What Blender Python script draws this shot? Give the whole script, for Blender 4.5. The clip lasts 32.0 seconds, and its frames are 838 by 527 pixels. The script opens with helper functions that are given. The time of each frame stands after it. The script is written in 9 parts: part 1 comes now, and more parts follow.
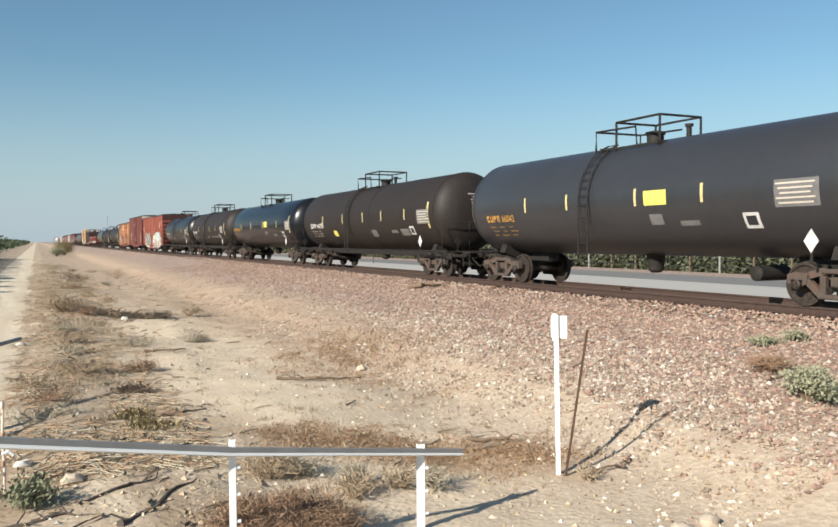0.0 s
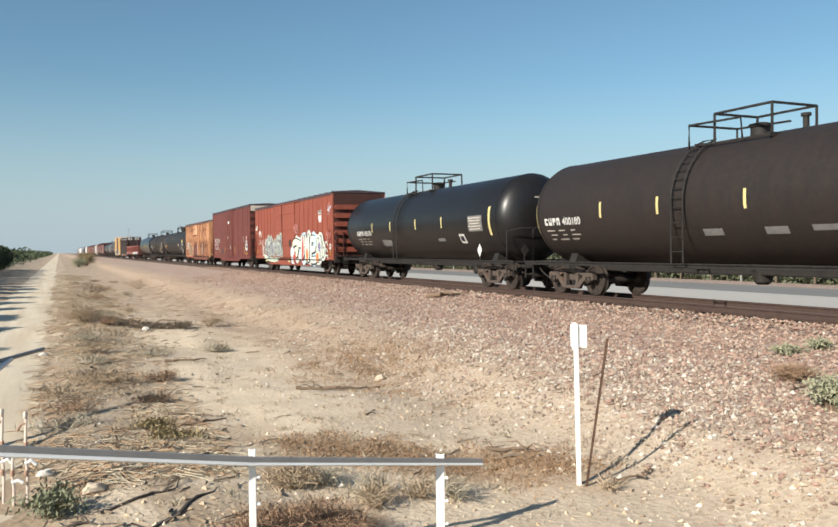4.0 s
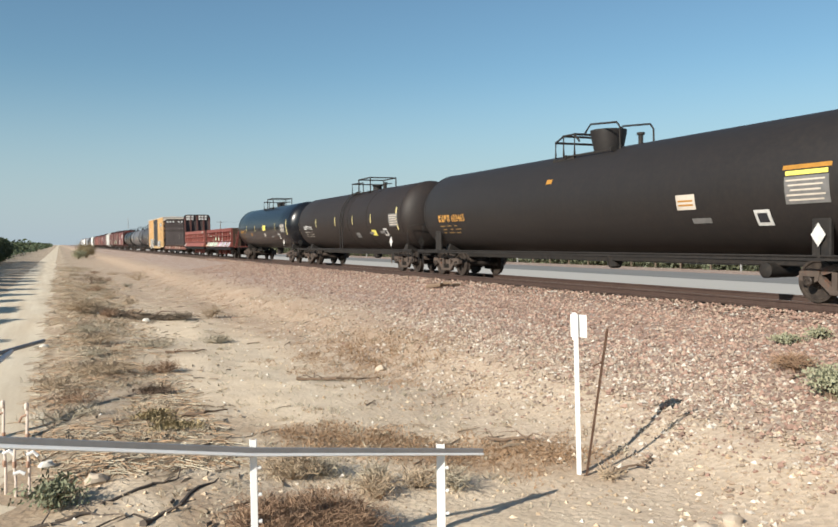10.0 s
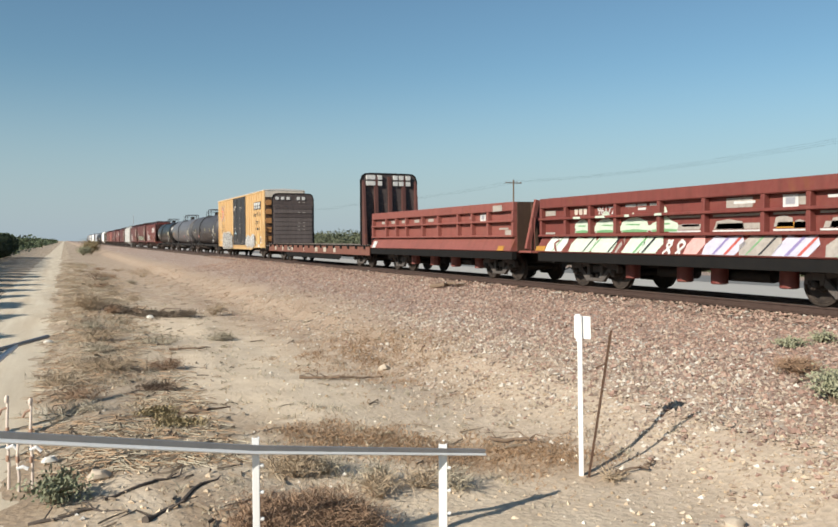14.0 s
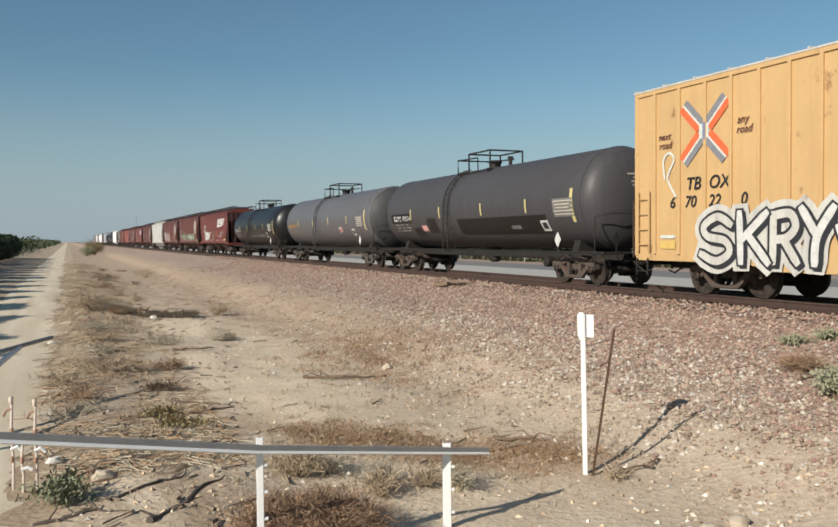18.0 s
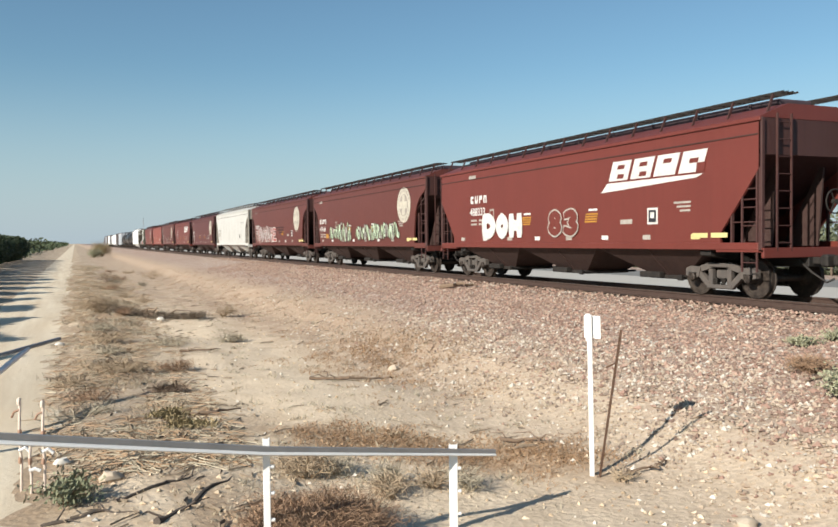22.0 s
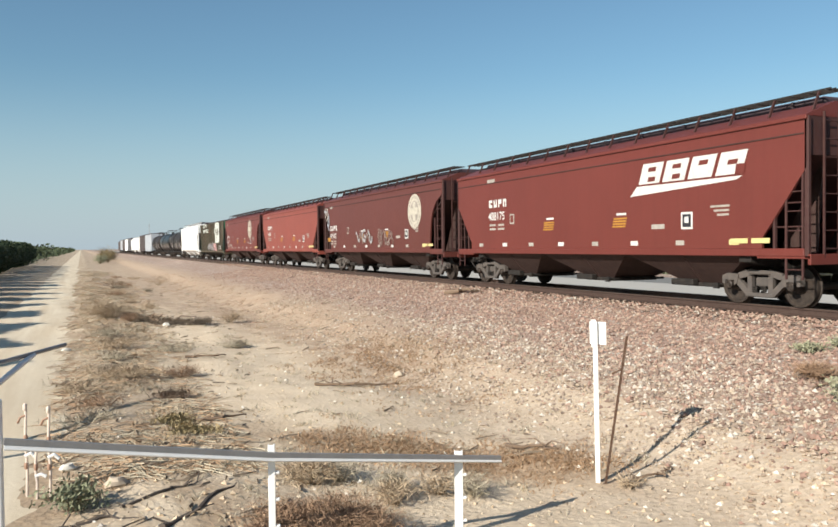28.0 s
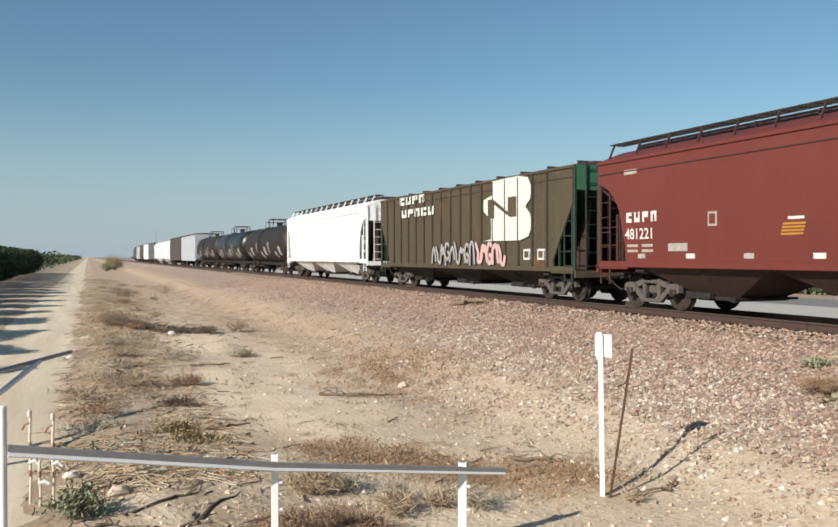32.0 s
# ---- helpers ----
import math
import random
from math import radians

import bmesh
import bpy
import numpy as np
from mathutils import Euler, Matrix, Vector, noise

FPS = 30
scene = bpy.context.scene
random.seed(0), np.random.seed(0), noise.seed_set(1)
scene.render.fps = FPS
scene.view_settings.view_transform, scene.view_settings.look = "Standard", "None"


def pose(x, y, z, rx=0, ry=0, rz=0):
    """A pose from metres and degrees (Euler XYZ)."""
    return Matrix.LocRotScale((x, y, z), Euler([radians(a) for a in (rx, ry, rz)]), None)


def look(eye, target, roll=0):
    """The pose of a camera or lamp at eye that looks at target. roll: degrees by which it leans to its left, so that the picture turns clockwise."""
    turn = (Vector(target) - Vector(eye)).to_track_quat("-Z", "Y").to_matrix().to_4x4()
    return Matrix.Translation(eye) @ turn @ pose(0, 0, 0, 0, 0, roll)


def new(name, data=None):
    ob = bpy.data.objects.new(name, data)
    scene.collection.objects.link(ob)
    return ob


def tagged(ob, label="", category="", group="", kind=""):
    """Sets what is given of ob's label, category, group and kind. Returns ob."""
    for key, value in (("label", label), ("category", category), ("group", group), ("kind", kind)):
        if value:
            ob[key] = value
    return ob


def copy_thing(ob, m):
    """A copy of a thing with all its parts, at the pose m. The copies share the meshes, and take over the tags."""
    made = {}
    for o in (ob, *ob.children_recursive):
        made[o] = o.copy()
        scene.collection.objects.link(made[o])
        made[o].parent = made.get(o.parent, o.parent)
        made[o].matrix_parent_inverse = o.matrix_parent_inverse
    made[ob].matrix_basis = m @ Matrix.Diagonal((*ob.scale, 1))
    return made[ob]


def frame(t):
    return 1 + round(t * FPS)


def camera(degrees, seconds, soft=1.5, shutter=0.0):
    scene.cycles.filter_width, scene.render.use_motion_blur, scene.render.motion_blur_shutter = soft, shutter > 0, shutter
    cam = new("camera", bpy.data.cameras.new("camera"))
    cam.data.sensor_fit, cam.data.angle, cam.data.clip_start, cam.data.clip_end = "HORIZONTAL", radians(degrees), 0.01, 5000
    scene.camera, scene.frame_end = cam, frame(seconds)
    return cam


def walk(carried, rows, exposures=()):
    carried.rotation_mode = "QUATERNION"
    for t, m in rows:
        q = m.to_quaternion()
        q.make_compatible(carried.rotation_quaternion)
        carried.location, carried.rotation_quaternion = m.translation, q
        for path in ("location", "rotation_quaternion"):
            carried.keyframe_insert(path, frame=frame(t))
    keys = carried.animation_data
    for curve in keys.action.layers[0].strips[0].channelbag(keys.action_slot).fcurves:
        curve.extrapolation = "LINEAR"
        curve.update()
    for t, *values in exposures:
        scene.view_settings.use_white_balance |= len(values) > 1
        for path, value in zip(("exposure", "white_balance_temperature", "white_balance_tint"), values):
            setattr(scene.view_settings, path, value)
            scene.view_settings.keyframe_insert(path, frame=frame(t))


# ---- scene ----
EYE = 1.44          # eye height over the rail top
TRACK = 15.16       # the track's centre line
cam = camera(55.4, 32.0, soft=1.7)
walk(cam, [
    (0, pose(0, 0, EYE, 88.26, 0.36, -25.60)),    (0.5, pose(0, 0, EYE, 88.19, 0.24, -25.78)),
    (1, pose(0, 0, EYE, 88.14, 0.35, -25.97)),    (1.5, pose(0, 0, EYE, 88.16, 0.34, -25.98)),
    (2, pose(0, 0, EYE, 88.06, 0.53, -25.36)),    (2.5, pose(0, 0, EYE, 88.10, 0.79, -24.84)),
    (3, pose(0, 0, EYE, 88.20, 0.68, -24.68)),    (3.5, pose(0, 0, EYE, 88.63, 0.65, -24.33)),
    (5.5, pose(0, 0, EYE, 89.18, 0.59, -24.27)),    (6, pose(0, 0, EYE, 89.07, 0.58, -24.16)),
    (6.5, pose(0, 0, EYE, 89.05, 0.44, -24.04)),    (7, pose(0, 0, EYE, 88.93, 0.56, -24.35)),
    (7.5, pose(0, 0, EYE, 88.86, 0.65, -24.54)),    (8, pose(0, 0, EYE, 88.72, 0.50, -24.58)),
    (8.5, pose(0, 0, EYE, 88.61, 0.43, -24.56)),    (9, pose(0, 0, EYE, 88.52, 0.58, -24.44)),
    (9.5, pose(0, 0, EYE, 88.42, 0.78, -24.40)),    (10, pose(0, 0, EYE, 88.27, 0.82, -24.28)),
    (10.5, pose(0, 0, EYE, 88.26, 0.81, -24.23)),    (11, pose(0, 0, EYE, 88.18, 0.74, -24.19)),
    (11.5, pose(0, 0, EYE, 88.13, 0.66, -24.15)),    (12, pose(0, 0, EYE, 88.13, 0.66, -24.11)),
    (12.5, pose(0, 0, EYE, 88.13, 0.52, -24.09)),    (13, pose(0, 0, EYE, 88.18, 0.50, -24.03)),
    (13.5, pose(0, 0, EYE, 88.20, 0.29, -24.01)),    (14, pose(0, 0, EYE, 88.25, 0.24, -23.96)),
    (14.5, pose(0, 0, EYE, 88.28, 0.27, -23.98)),    (16.5, pose(0, 0, EYE, 88.35, 0.43, -23.91)),
    (17, pose(0, 0, EYE, 88.29, 0.49, -23.91)),    (17.5, pose(0, 0, EYE, 88.25, 0.59, -23.83)),
    (18, pose(0, 0, EYE, 88.19, 0.54, -23.77)),    (18.5, pose(0, 0, EYE, 88.19, 0.51, -23.67)),
    (19, pose(0, 0, EYE, 88.21, 0.38, -23.59)),    (19.5, pose(0, 0, EYE, 88.20, 0.51, -23.54)),
    (20, pose(0, 0, EYE, 88.26, 0.50, -23.46)),    (20.5, pose(0, 0, EYE, 88.25, 0.51, -23.37)),
    (21, pose(0, 0, EYE, 88.25, 0.56, -23.34)),    (21.5, pose(0, 0, EYE, 88.27, 0.75, -23.31)),
    (22, pose(0, 0, EYE, 88.29, 0.62, -23.32)),    (22.5, pose(0, 0, EYE, 88.33, 0.61, -23.32)),
    (23, pose(0, 0, EYE, 88.34, 0.40, -23.25)),    (23.5, pose(0, 0, EYE, 88.33, 0.63, -23.28)),
    (24, pose(0, 0, EYE, 88.30, 0.67, -23.27)),    (24.5, pose(0, 0, EYE, 88.31, 0.63, -23.23)),
    (25, pose(0, 0, EYE, 88.30, 0.48, -23.19)),    (25.5, pose(0, 0, EYE, 88.39, 0.29, -23.08)),
    (27.5, pose(0, 0, EYE, 88.70, 0.34, -22.94)),    (28, pose(0, 0, EYE, 88.72, 0.62, -22.94)),
    (28.5, pose(0, 0, EYE, 88.81, 0.50, -22.89)),    (29, pose(0, 0, EYE, 88.82, 0.36, -22.86)),
    (29.5, pose(0, 0, EYE, 88.92, 0.26, -22.81)),    (30, pose(0, 0, EYE, 89.06, 0.09, -22.75)),
    (30.5, pose(0, 0, EYE, 89.13, 0.19, -22.68)),    (31, pose(0, 0, EYE, 89.28, 0.25, -22.64)),
    (31.5, pose(0, 0, EYE, 89.35, 0.09, -22.57)),    (32, pose(0, 0, EYE, 89.49, 0.09, -22.53)),
], exposures=[(0, 0.55), (2, 0.60), (3.5, 0.58), (6, 0.36), (7, 0.33), (8, 0.5), (10, 0.5), (12, 0.65), (13, 0.62), (14, 0.37), (17, 0.12), (18, 0.12), (19, 0.44),
                (20, 0.58), (22, 0.54), (23, 0.48), (25, 0.35), (28, 0.55), (30, 0.58), (32, 0.36)])

# ---- world and sun ----
world = bpy.data.worlds.new("sky")
scene.world = world
world.use_nodes = True
wn, wl = world.node_tree.nodes, world.node_tree.links
sky = wn.new("ShaderNodeTexSky")
sky.sky_type, sky.sun_disc = "NISHITA", False
sky.sun_elevation, sky.sun_rotation = radians(28.5), radians(247)
sky.altitude, sky.air_density, sky.dust_density, sky.ozone_density = 0, 1.0, 0.7, 1.3
wn["Background"].inputs["Strength"].default_value = 0.075
tint = wn.new("ShaderNodeMix")
tint.data_type, tint.blend_type = "RGBA", "MULTIPLY"
tint.inputs[0].default_value, tint.inputs[7].default_value = 1.0, (0.785, 1.0, 1.03, 1)
wl.new(sky.outputs["Color"], tint.inputs[6])
# pale dust haze low over the fields, all round the horizon
where = wn.new("ShaderNodeTexCoord")
height = wn.new("ShaderNodeSeparateXYZ")
wl.new(where.outputs["Generated"], height.inputs[0])
low = wn.new("ShaderNodeMapRange")
low.interpolation_type = "SMOOTHSTEP"
for key, value in (("From Min", -0.02), ("From Max", 0.22), ("To Min", 0.85), ("To Max", 0.0)):
    low.inputs[key].default_value = value
wl.new(height.outputs["Z"], low.inputs["Value"])
haze = wn.new("ShaderNodeMix")
haze.data_type = "RGBA"
haze.inputs[7].default_value = (4.3, 5.2, 6.0, 1)
wl.new(low.outputs["Result"], haze.inputs[0])
wl.new(tint.outputs[2], haze.inputs[6])
wl.new(haze.outputs[2], wn["Background"].inputs["Color"])
sun = new("sun", bpy.data.lights.new("sun", "SUN"))
sun.data.energy, sun.data.angle, sun.data.color = 5.0, radians(0.5), (1.0, 0.93, 0.82)
sun.matrix_world = look((-24.3, -10.3, 14.3), (0, 0, 0))
scene.view_settings.exposure = 0.45


# ---- materials ----
def material(name, build):
    m = bpy.data.materials.new(name)
    m.use_nodes = True
    nt = m.node_tree
    build(nt, nt.nodes["Principled BSDF"])
    return m


def node(nt, kind, **inputs):
    n = nt.nodes.new("ShaderNode" + kind)
    for key, value in inputs.items():
        n.inputs[key.replace("_", " ")].default_value = value
    return n


def coords(nt, scale=(1, 1, 1), what="Object"):
    c, m = nt.nodes.new("ShaderNodeTexCoord"), nt.nodes.new("ShaderNodeMapping")
    m.inputs["Scale"].default_value = scale
    nt.links.new(c.outputs[what], m.inputs["Vector"])
    return m.outputs["Vector"]


def noise_tex(nt, vec, scale, detail=4.0, rough=0.6):
    n = node(nt, "TexNoise", Scale=scale, Detail=detail, Roughness=rough)
    nt.links.new(vec, n.inputs["Vector"])
    return n.outputs["Fac"]


def ramp(nt, fac, lo, hi, a=0.0, b=1.0):
    n = node(nt, "MapRange")
    for key, value in (("From Min", lo), ("From Max", hi), ("To Min", a), ("To Max", b)):
        n.inputs[key].default_value = value
    nt.links.new(fac, n.inputs["Value"])
    return n.outputs["Result"]


def times(nt, a, b):
    n = nt.nodes.new("ShaderNodeMath")
    n.operation = "MULTIPLY"
    for i, v in enumerate((a, b)):
        if isinstance(v, (int, float)):
            n.inputs[i].default_value = v
        else:
            nt.links.new(v, n.inputs[i])
    return n.outputs[0]


def mix(nt, fac, a, b, blend="MIX"):
    n = nt.nodes.new("ShaderNodeMix")
    n.data_type, n.blend_type = "RGBA", blend
    for i, v in ((0, fac), (6, a), (7, b)):
        if isinstance(v, (int, float)):
            n.inputs[i].default_value = v
        elif isinstance(v, tuple):
            n.inputs[i].default_value = (*v, 1)
        else:
            nt.links.new(v, n.inputs[i])
    return n.outputs[2]


def bump(nt, bsdf, fac, strength=0.3, distance=0.01):
    n = node(nt, "Bump", Strength=strength, Distance=distance)
    nt.links.new(fac, n.inputs["Height"])
    nt.links.new(n.outputs["Normal"], bsdf.inputs["Normal"])


def shade(k, c):
    return tuple(min(1.0, v * k) for v in c)


def paint(name, col, rough=0.5, grime=0.35, rust=0.0, rustcol=(0.16, 0.055, 0.025), dust=0.15, grimecol=None, metal=0.0, spec=0.4, grain=1.0):
    """Weathered paint on steel: large fading, run-down streaks, dust and rust spots."""
    def build(nt, b):
        g = grimecol or shade(0.35, col)
        big = noise_tex(nt, coords(nt), 0.55, 5)
        streak = noise_tex(nt, coords(nt, (5, 5, 0.35)), 1.0, 5, 0.65)
        fine = noise_tex(nt, coords(nt), 9.0, 6, 0.7)
        c = mix(nt, ramp(nt, big, 0.35, 0.7, 0, 0.5), col, shade(1.25, col))
        c = mix(nt, times(nt, ramp(nt, streak, 0.45, 0.75), grime), c, g)
        c = mix(nt, times(nt, ramp(nt, fine, 0.4, 0.8), dust), c, (0.35, 0.27, 0.2))
        if rust:
            spots = times(nt, ramp(nt, noise_tex(nt, coords(nt, (1, 1, 0.6)), 1.6, 8, 0.72), 0.62 - rust * 0.25, 0.72 - rust * 0.2), 0.9)
            c = mix(nt, spots, c, mix(nt, fine, shade(0.6, rustcol), shade(1.5, rustcol)))
        nt.links.new(c, b.inputs["Base Color"])
        nt.links.new(ramp(nt, fine, 0.3, 0.7, rough - 0.08 * grain, rough + 0.15 * grain), b.inputs["Roughness"])
        b.inputs["Metallic"].default_value = metal
        b.inputs["Specular IOR Level"].default_value = spec
        bump(nt, b, fine, 0.12 * grain, 0.003)
    return material(name, build)


def plain(name, col, rough=0.6, vary=0.25):
    def build(nt, b):
        n = noise_tex(nt, coords(nt), 6.0, 6, 0.7)
        c = mix(nt, ramp(nt, n, 0.35, 0.75), col, shade(1 - vary, col))
        nt.links.new(c, b.inputs["Base Color"])
        b.inputs["Roughness"].default_value = rough
    return material(name, build)


def leaf_mat(name, col, col2):
    def build(nt, b):
        g = nt.nodes.new("ShaderNodeNewGeometry")
        c = mix(nt, g.outputs["Random Per Island"], col, col2)
        big = noise_tex(nt, coords(nt), 0.8, 3)
        c = mix(nt, ramp(nt, big, 0.35, 0.65, 0, 0.6), c, shade(0.55, col))
        nt.links.new(c, b.inputs["Base Color"])
        b.inputs["Roughness"].default_value = 0.7
        b.inputs["Transmission Weight"].default_value = 0.0
    return material(name, build)


TANK_BLACK = paint("tank_black", (0.0095, 0.0092, 0.0098), 0.36, 0.5, dust=0.015, grimecol=(0.016, 0.013, 0.011), grain=0.15)
TANK_MATTE = paint("tank_matte_black", (0.017, 0.0150, 0.0148), 0.55, 0.5, dust=0.03, grimecol=(0.026, 0.021, 0.019), spec=0.3, grain=0.15)
RIB_RUST = paint("rusty_orange_rib", (0.36, 0.185, 0.10), 0.7, 0.7, rust=0.62, rustcol=(0.15, 0.05, 0.03), dust=0.1, grimecol=(0.15, 0.06, 0.035))
EAVE_BROWN = paint("eave_brown", (0.085, 0.045, 0.042), 0.7, 0.4, dust=0.1)
SILL_BLACK = paint("sill_black", (0.008, 0.0075, 0.0075), 0.75, 0.3, dust=0.02, spec=0.2)
# a darker grey for the heads than for the tank shell
TANK_HEAD = paint("tank_head_dark_grey", (0.042, 0.042, 0.045), 0.6, 0.5, dust=0.06, grimecol=(0.025, 0.022, 0.02))
GREY_INK = plain("faded_grey_blue", (0.22, 0.22, 0.24), 0.6, 0.3)
SPRAY_SCUFF = paint("scuffed_spray_white", (0.50, 0.49, 0.45), 0.65, 0.7, rust=0.3, rustcol=(0.22, 0.15, 0.11), dust=0.2, grimecol=(0.30, 0.28, 0.27))
TANK_BLUE = paint("tank_blue_black", (0.006, 0.007, 0.010), 0.28, 0.35, dust=0.01, grimecol=(0.010, 0.009, 0.008), grain=0.15)
TANK_BROWN = paint("tank_brown_black", (0.0185, 0.0145, 0.0135), 0.58, 0.6, dust=0.03, grimecol=(0.032, 0.021, 0.016), spec=0.3, grain=0.15)
TANK_GREY = paint("tank_grey", (0.098, 0.096, 0.104), 0.42, 0.4, dust=0.08, grimecol=(0.045, 0.042, 0.041), grain=0.15)
TANK_DARKGREY = paint("tank_dark_grey", (0.027, 0.028, 0.032), 0.36, 0.3, dust=0.025, grimecol=(0.016, 0.014, 0.0135), spec=0.75, grain=0.15)
RED_BOX = paint("boxcar_red", (0.222, 0.054, 0.032), 0.6, 0.3, dust=0.1, rust=0.1)
DARK_RED_BOX = paint("boxcar_dark_red", (0.115, 0.028, 0.022), 0.55, 0.12, dust=0.05)
ORANGE_BOX = paint("boxcar_rusty_orange", (0.425, 0.215, 0.108), 0.65, 0.42, rust=0.18, rustcol=(0.17, 0.055, 0.03), dust=0.1, grimecol=(0.24, 0.105, 0.055))
RUST_DOOR = paint("rusty_door", (0.26, 0.085, 0.05), 0.7, 0.5, rust=0.5, dust=0.15)
YELLOW_BOX = paint("boxcar_yellow", (0.50, 0.325, 0.15), 0.55, 0.25, dust=0.12, rust=0.02, grimecol=(0.36, 0.2, 0.085))
BLACK_DOOR = paint("door_black", (0.02, 0.021, 0.024), 0.5, 0.3, dust=0.12)
HOPPER_RED = paint("hopper_red", (0.124, 0.026, 0.019), 0.48, 0.12, dust=0.03, spec=0.45, grain=0.5)
HOPPER_RED2 = paint("hopper_faded_red", (0.098, 0.026, 0.020), 0.5, 0.14, dust=0.04, spec=0.45, grain=0.5)
HOPPER_DARK = paint("hopper_dark_red", (0.086, 0.022, 0.020), 0.5, 0.16, dust=0.05, spec=0.45, grain=0.5)
HOPPER_BRIGHT = paint("hopper_bright_red", (0.205, 0.048, 0.034), 0.48, 0.1, dust=0.06, spec=0.45, grain=0.5)
HOPPER_CREAM = paint("hopper_cream", (0.46, 0.455, 0.435), 0.55, 0.2, dust=0.08, grimecol=(0.33, 0.305, 0.26))
HOPPER_WHITE = paint("hopper_white", (0.80, 0.80, 0.79), 0.5, 0.12, dust=0.06, grimecol=(0.6, 0.56, 0.5))
HOPPER_GREEN = paint("hopper_olive_green", (0.056, 0.044, 0.025), 0.65, 0.5, rust=0.2, dust=0.16)
# ribs darker than the side: their shadow lines are painted in
HOPPER_GREEN_RIB = paint("hopper_olive_rib_shade", (0.030, 0.024, 0.015), 0.7, 0.5, rust=0.2, dust=0.08)
HOPPER_GREEN_END = paint("hopper_green", (0.03, 0.14, 0.08), 0.6, 0.4, dust=0.12)
# body red sunk to near black: shade under the sill, put into the colour
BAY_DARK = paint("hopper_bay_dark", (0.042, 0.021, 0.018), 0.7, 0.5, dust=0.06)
DUMP_RED = paint("dump_red", (0.155, 0.037, 0.030), 0.6, 0.4, rust=0.2, dust=0.09)
DUMP_DULL = paint("dump_dull_red", (0.205, 0.062, 0.050), 0.6, 0.3, rust=0.1, dust=0.12)
FLAT_RED = paint("flatcar_brown", (0.15, 0.055, 0.04), 0.7, 0.4, rust=0.35, dust=0.25)
BULK_DARK = paint("bulkhead_dark", (0.052, 0.040, 0.042), 0.7, 0.5, dust=0.25)
BULK_MAROON = paint("bulkhead_maroon", (0.085, 0.032, 0.028), 0.7, 0.5, rust=0.2, dust=0.08)
BULK_PLANK = paint("weathered_bulkhead_plank", (0.098, 0.080, 0.078), 0.8, 0.6, dust=0.12, grimecol=(0.035, 0.03, 0.03))
DECK_WOOD = paint("deck_wood", (0.18, 0.14, 0.11), 0.85, 0.5, dust=0.3)
GREY_STEEL = paint("galvanised_steel", (0.42, 0.42, 0.41), 0.45, 0.3, dust=0.2, metal=0.5)
UNDER = paint("underframe_black", (0.012, 0.0105, 0.010), 0.7, 0.4, dust=0.08)
TRUCK_BROWN = paint("truck_rusty_brown", (0.070, 0.052, 0.043), 0.8, 0.5, rust=0.08, dust=0.13)
TRUCK_GREY = paint("truck_dusty_grey", (0.078, 0.068, 0.063), 0.8, 0.4, dust=0.15)
WHEEL = paint("wheel_steel", (0.030, 0.023, 0.020), 0.6, 0.3, dust=0.18, metal=0.3)
ROOF_DARK = paint("roof_dark", (0.052, 0.036, 0.045), 0.6, 0.3, dust=0.1)
ROOF_GREY = paint("roof_galvanised", (0.55, 0.53, 0.5), 0.55, 0.3, dust=0.2, metal=0.2)
WHITE_PAINT = plain("white_lettering", (0.62, 0.61, 0.585), 0.6, 0.3)
DUSTY_WHITE = plain("dusty_white_lettering", (0.38, 0.34, 0.30), 0.7, 0.4)
YELLOW_REFL = plain("yellow_reflective", (0.62, 0.53, 0.24), 0.45, 0.2)
ORANGE_LET = plain("orange_lettering", (0.50, 0.26, 0.06), 0.6, 0.3)
YELLOW_PLATE = plain("yellow_placard", (0.80, 0.70, 0.14), 0.5, 0.15)
ORANGE_PLATE = plain("orange_stencil", (0.42, 0.20, 0.03), 0.6, 0.3)
GREY_PLATE = plain("grey_stencil", (0.17, 0.165, 0.16), 0.6, 0.35)
BLACK_INK = plain("black_lettering", (0.02, 0.02, 0.022), 0.6, 0.2)
BLUE_INK = plain("blue_stripe", (0.20, 0.22, 0.32), 0.6, 0.25)
RED_INK = plain("red_stripe", (0.75, 0.14, 0.05), 0.6, 0.25)
SPRAY_WHITE = plain("spray_white", (0.60, 0.62, 0.57), 0.6, 0.2)
SPRAY_GREEN = plain("spray_pale_green", (0.48, 0.58, 0.42), 0.6, 0.25)
SPRAY_BLUE = plain("spray_pale_blue", (0.50, 0.68, 0.75), 0.6, 0.25)
SPRAY_RED = plain("spray_red", (0.46, 0.095, 0.075), 0.6, 0.25)
SPRAY_ORANGE = plain("spray_orange", (0.60, 0.20, 0.06), 0.6, 0.25)
SPRAY_PINK = plain("spray_pink", (0.72, 0.36, 0.33), 0.6, 0.25)
FADED_ORANGE = plain("faded_orange_stencil", (0.28, 0.17, 0.06), 0.6, 0.35)
SPRAY_BRICK = plain("spray_brick_red", (0.36, 0.06, 0.05), 0.6, 0.25)
SPRAY_GREY = plain("spray_grey", (0.33, 0.33, 0.36), 0.6, 0.3)
SPRAY_MINT = plain("spray_mint", (0.56, 0.64, 0.52), 0.6, 0.25)
SPRAY_ASH = plain("spray_ash_grey", (0.42, 0.42, 0.43), 0.6, 0.4)
SPRAY_SAGE = plain("spray_sage_green", (0.36, 0.42, 0.28), 0.6, 0.4)
SPRAY_CREAM = plain("spray_cream_mint", (0.66, 0.68, 0.52), 0.6, 0.2)
SPRAY_LILAC = plain("spray_lilac", (0.52, 0.50, 0.58), 0.6, 0.25)
SPRAY_LILAC_DARK = plain("spray_violet", (0.25, 0.2, 0.38), 0.6, 0.25)
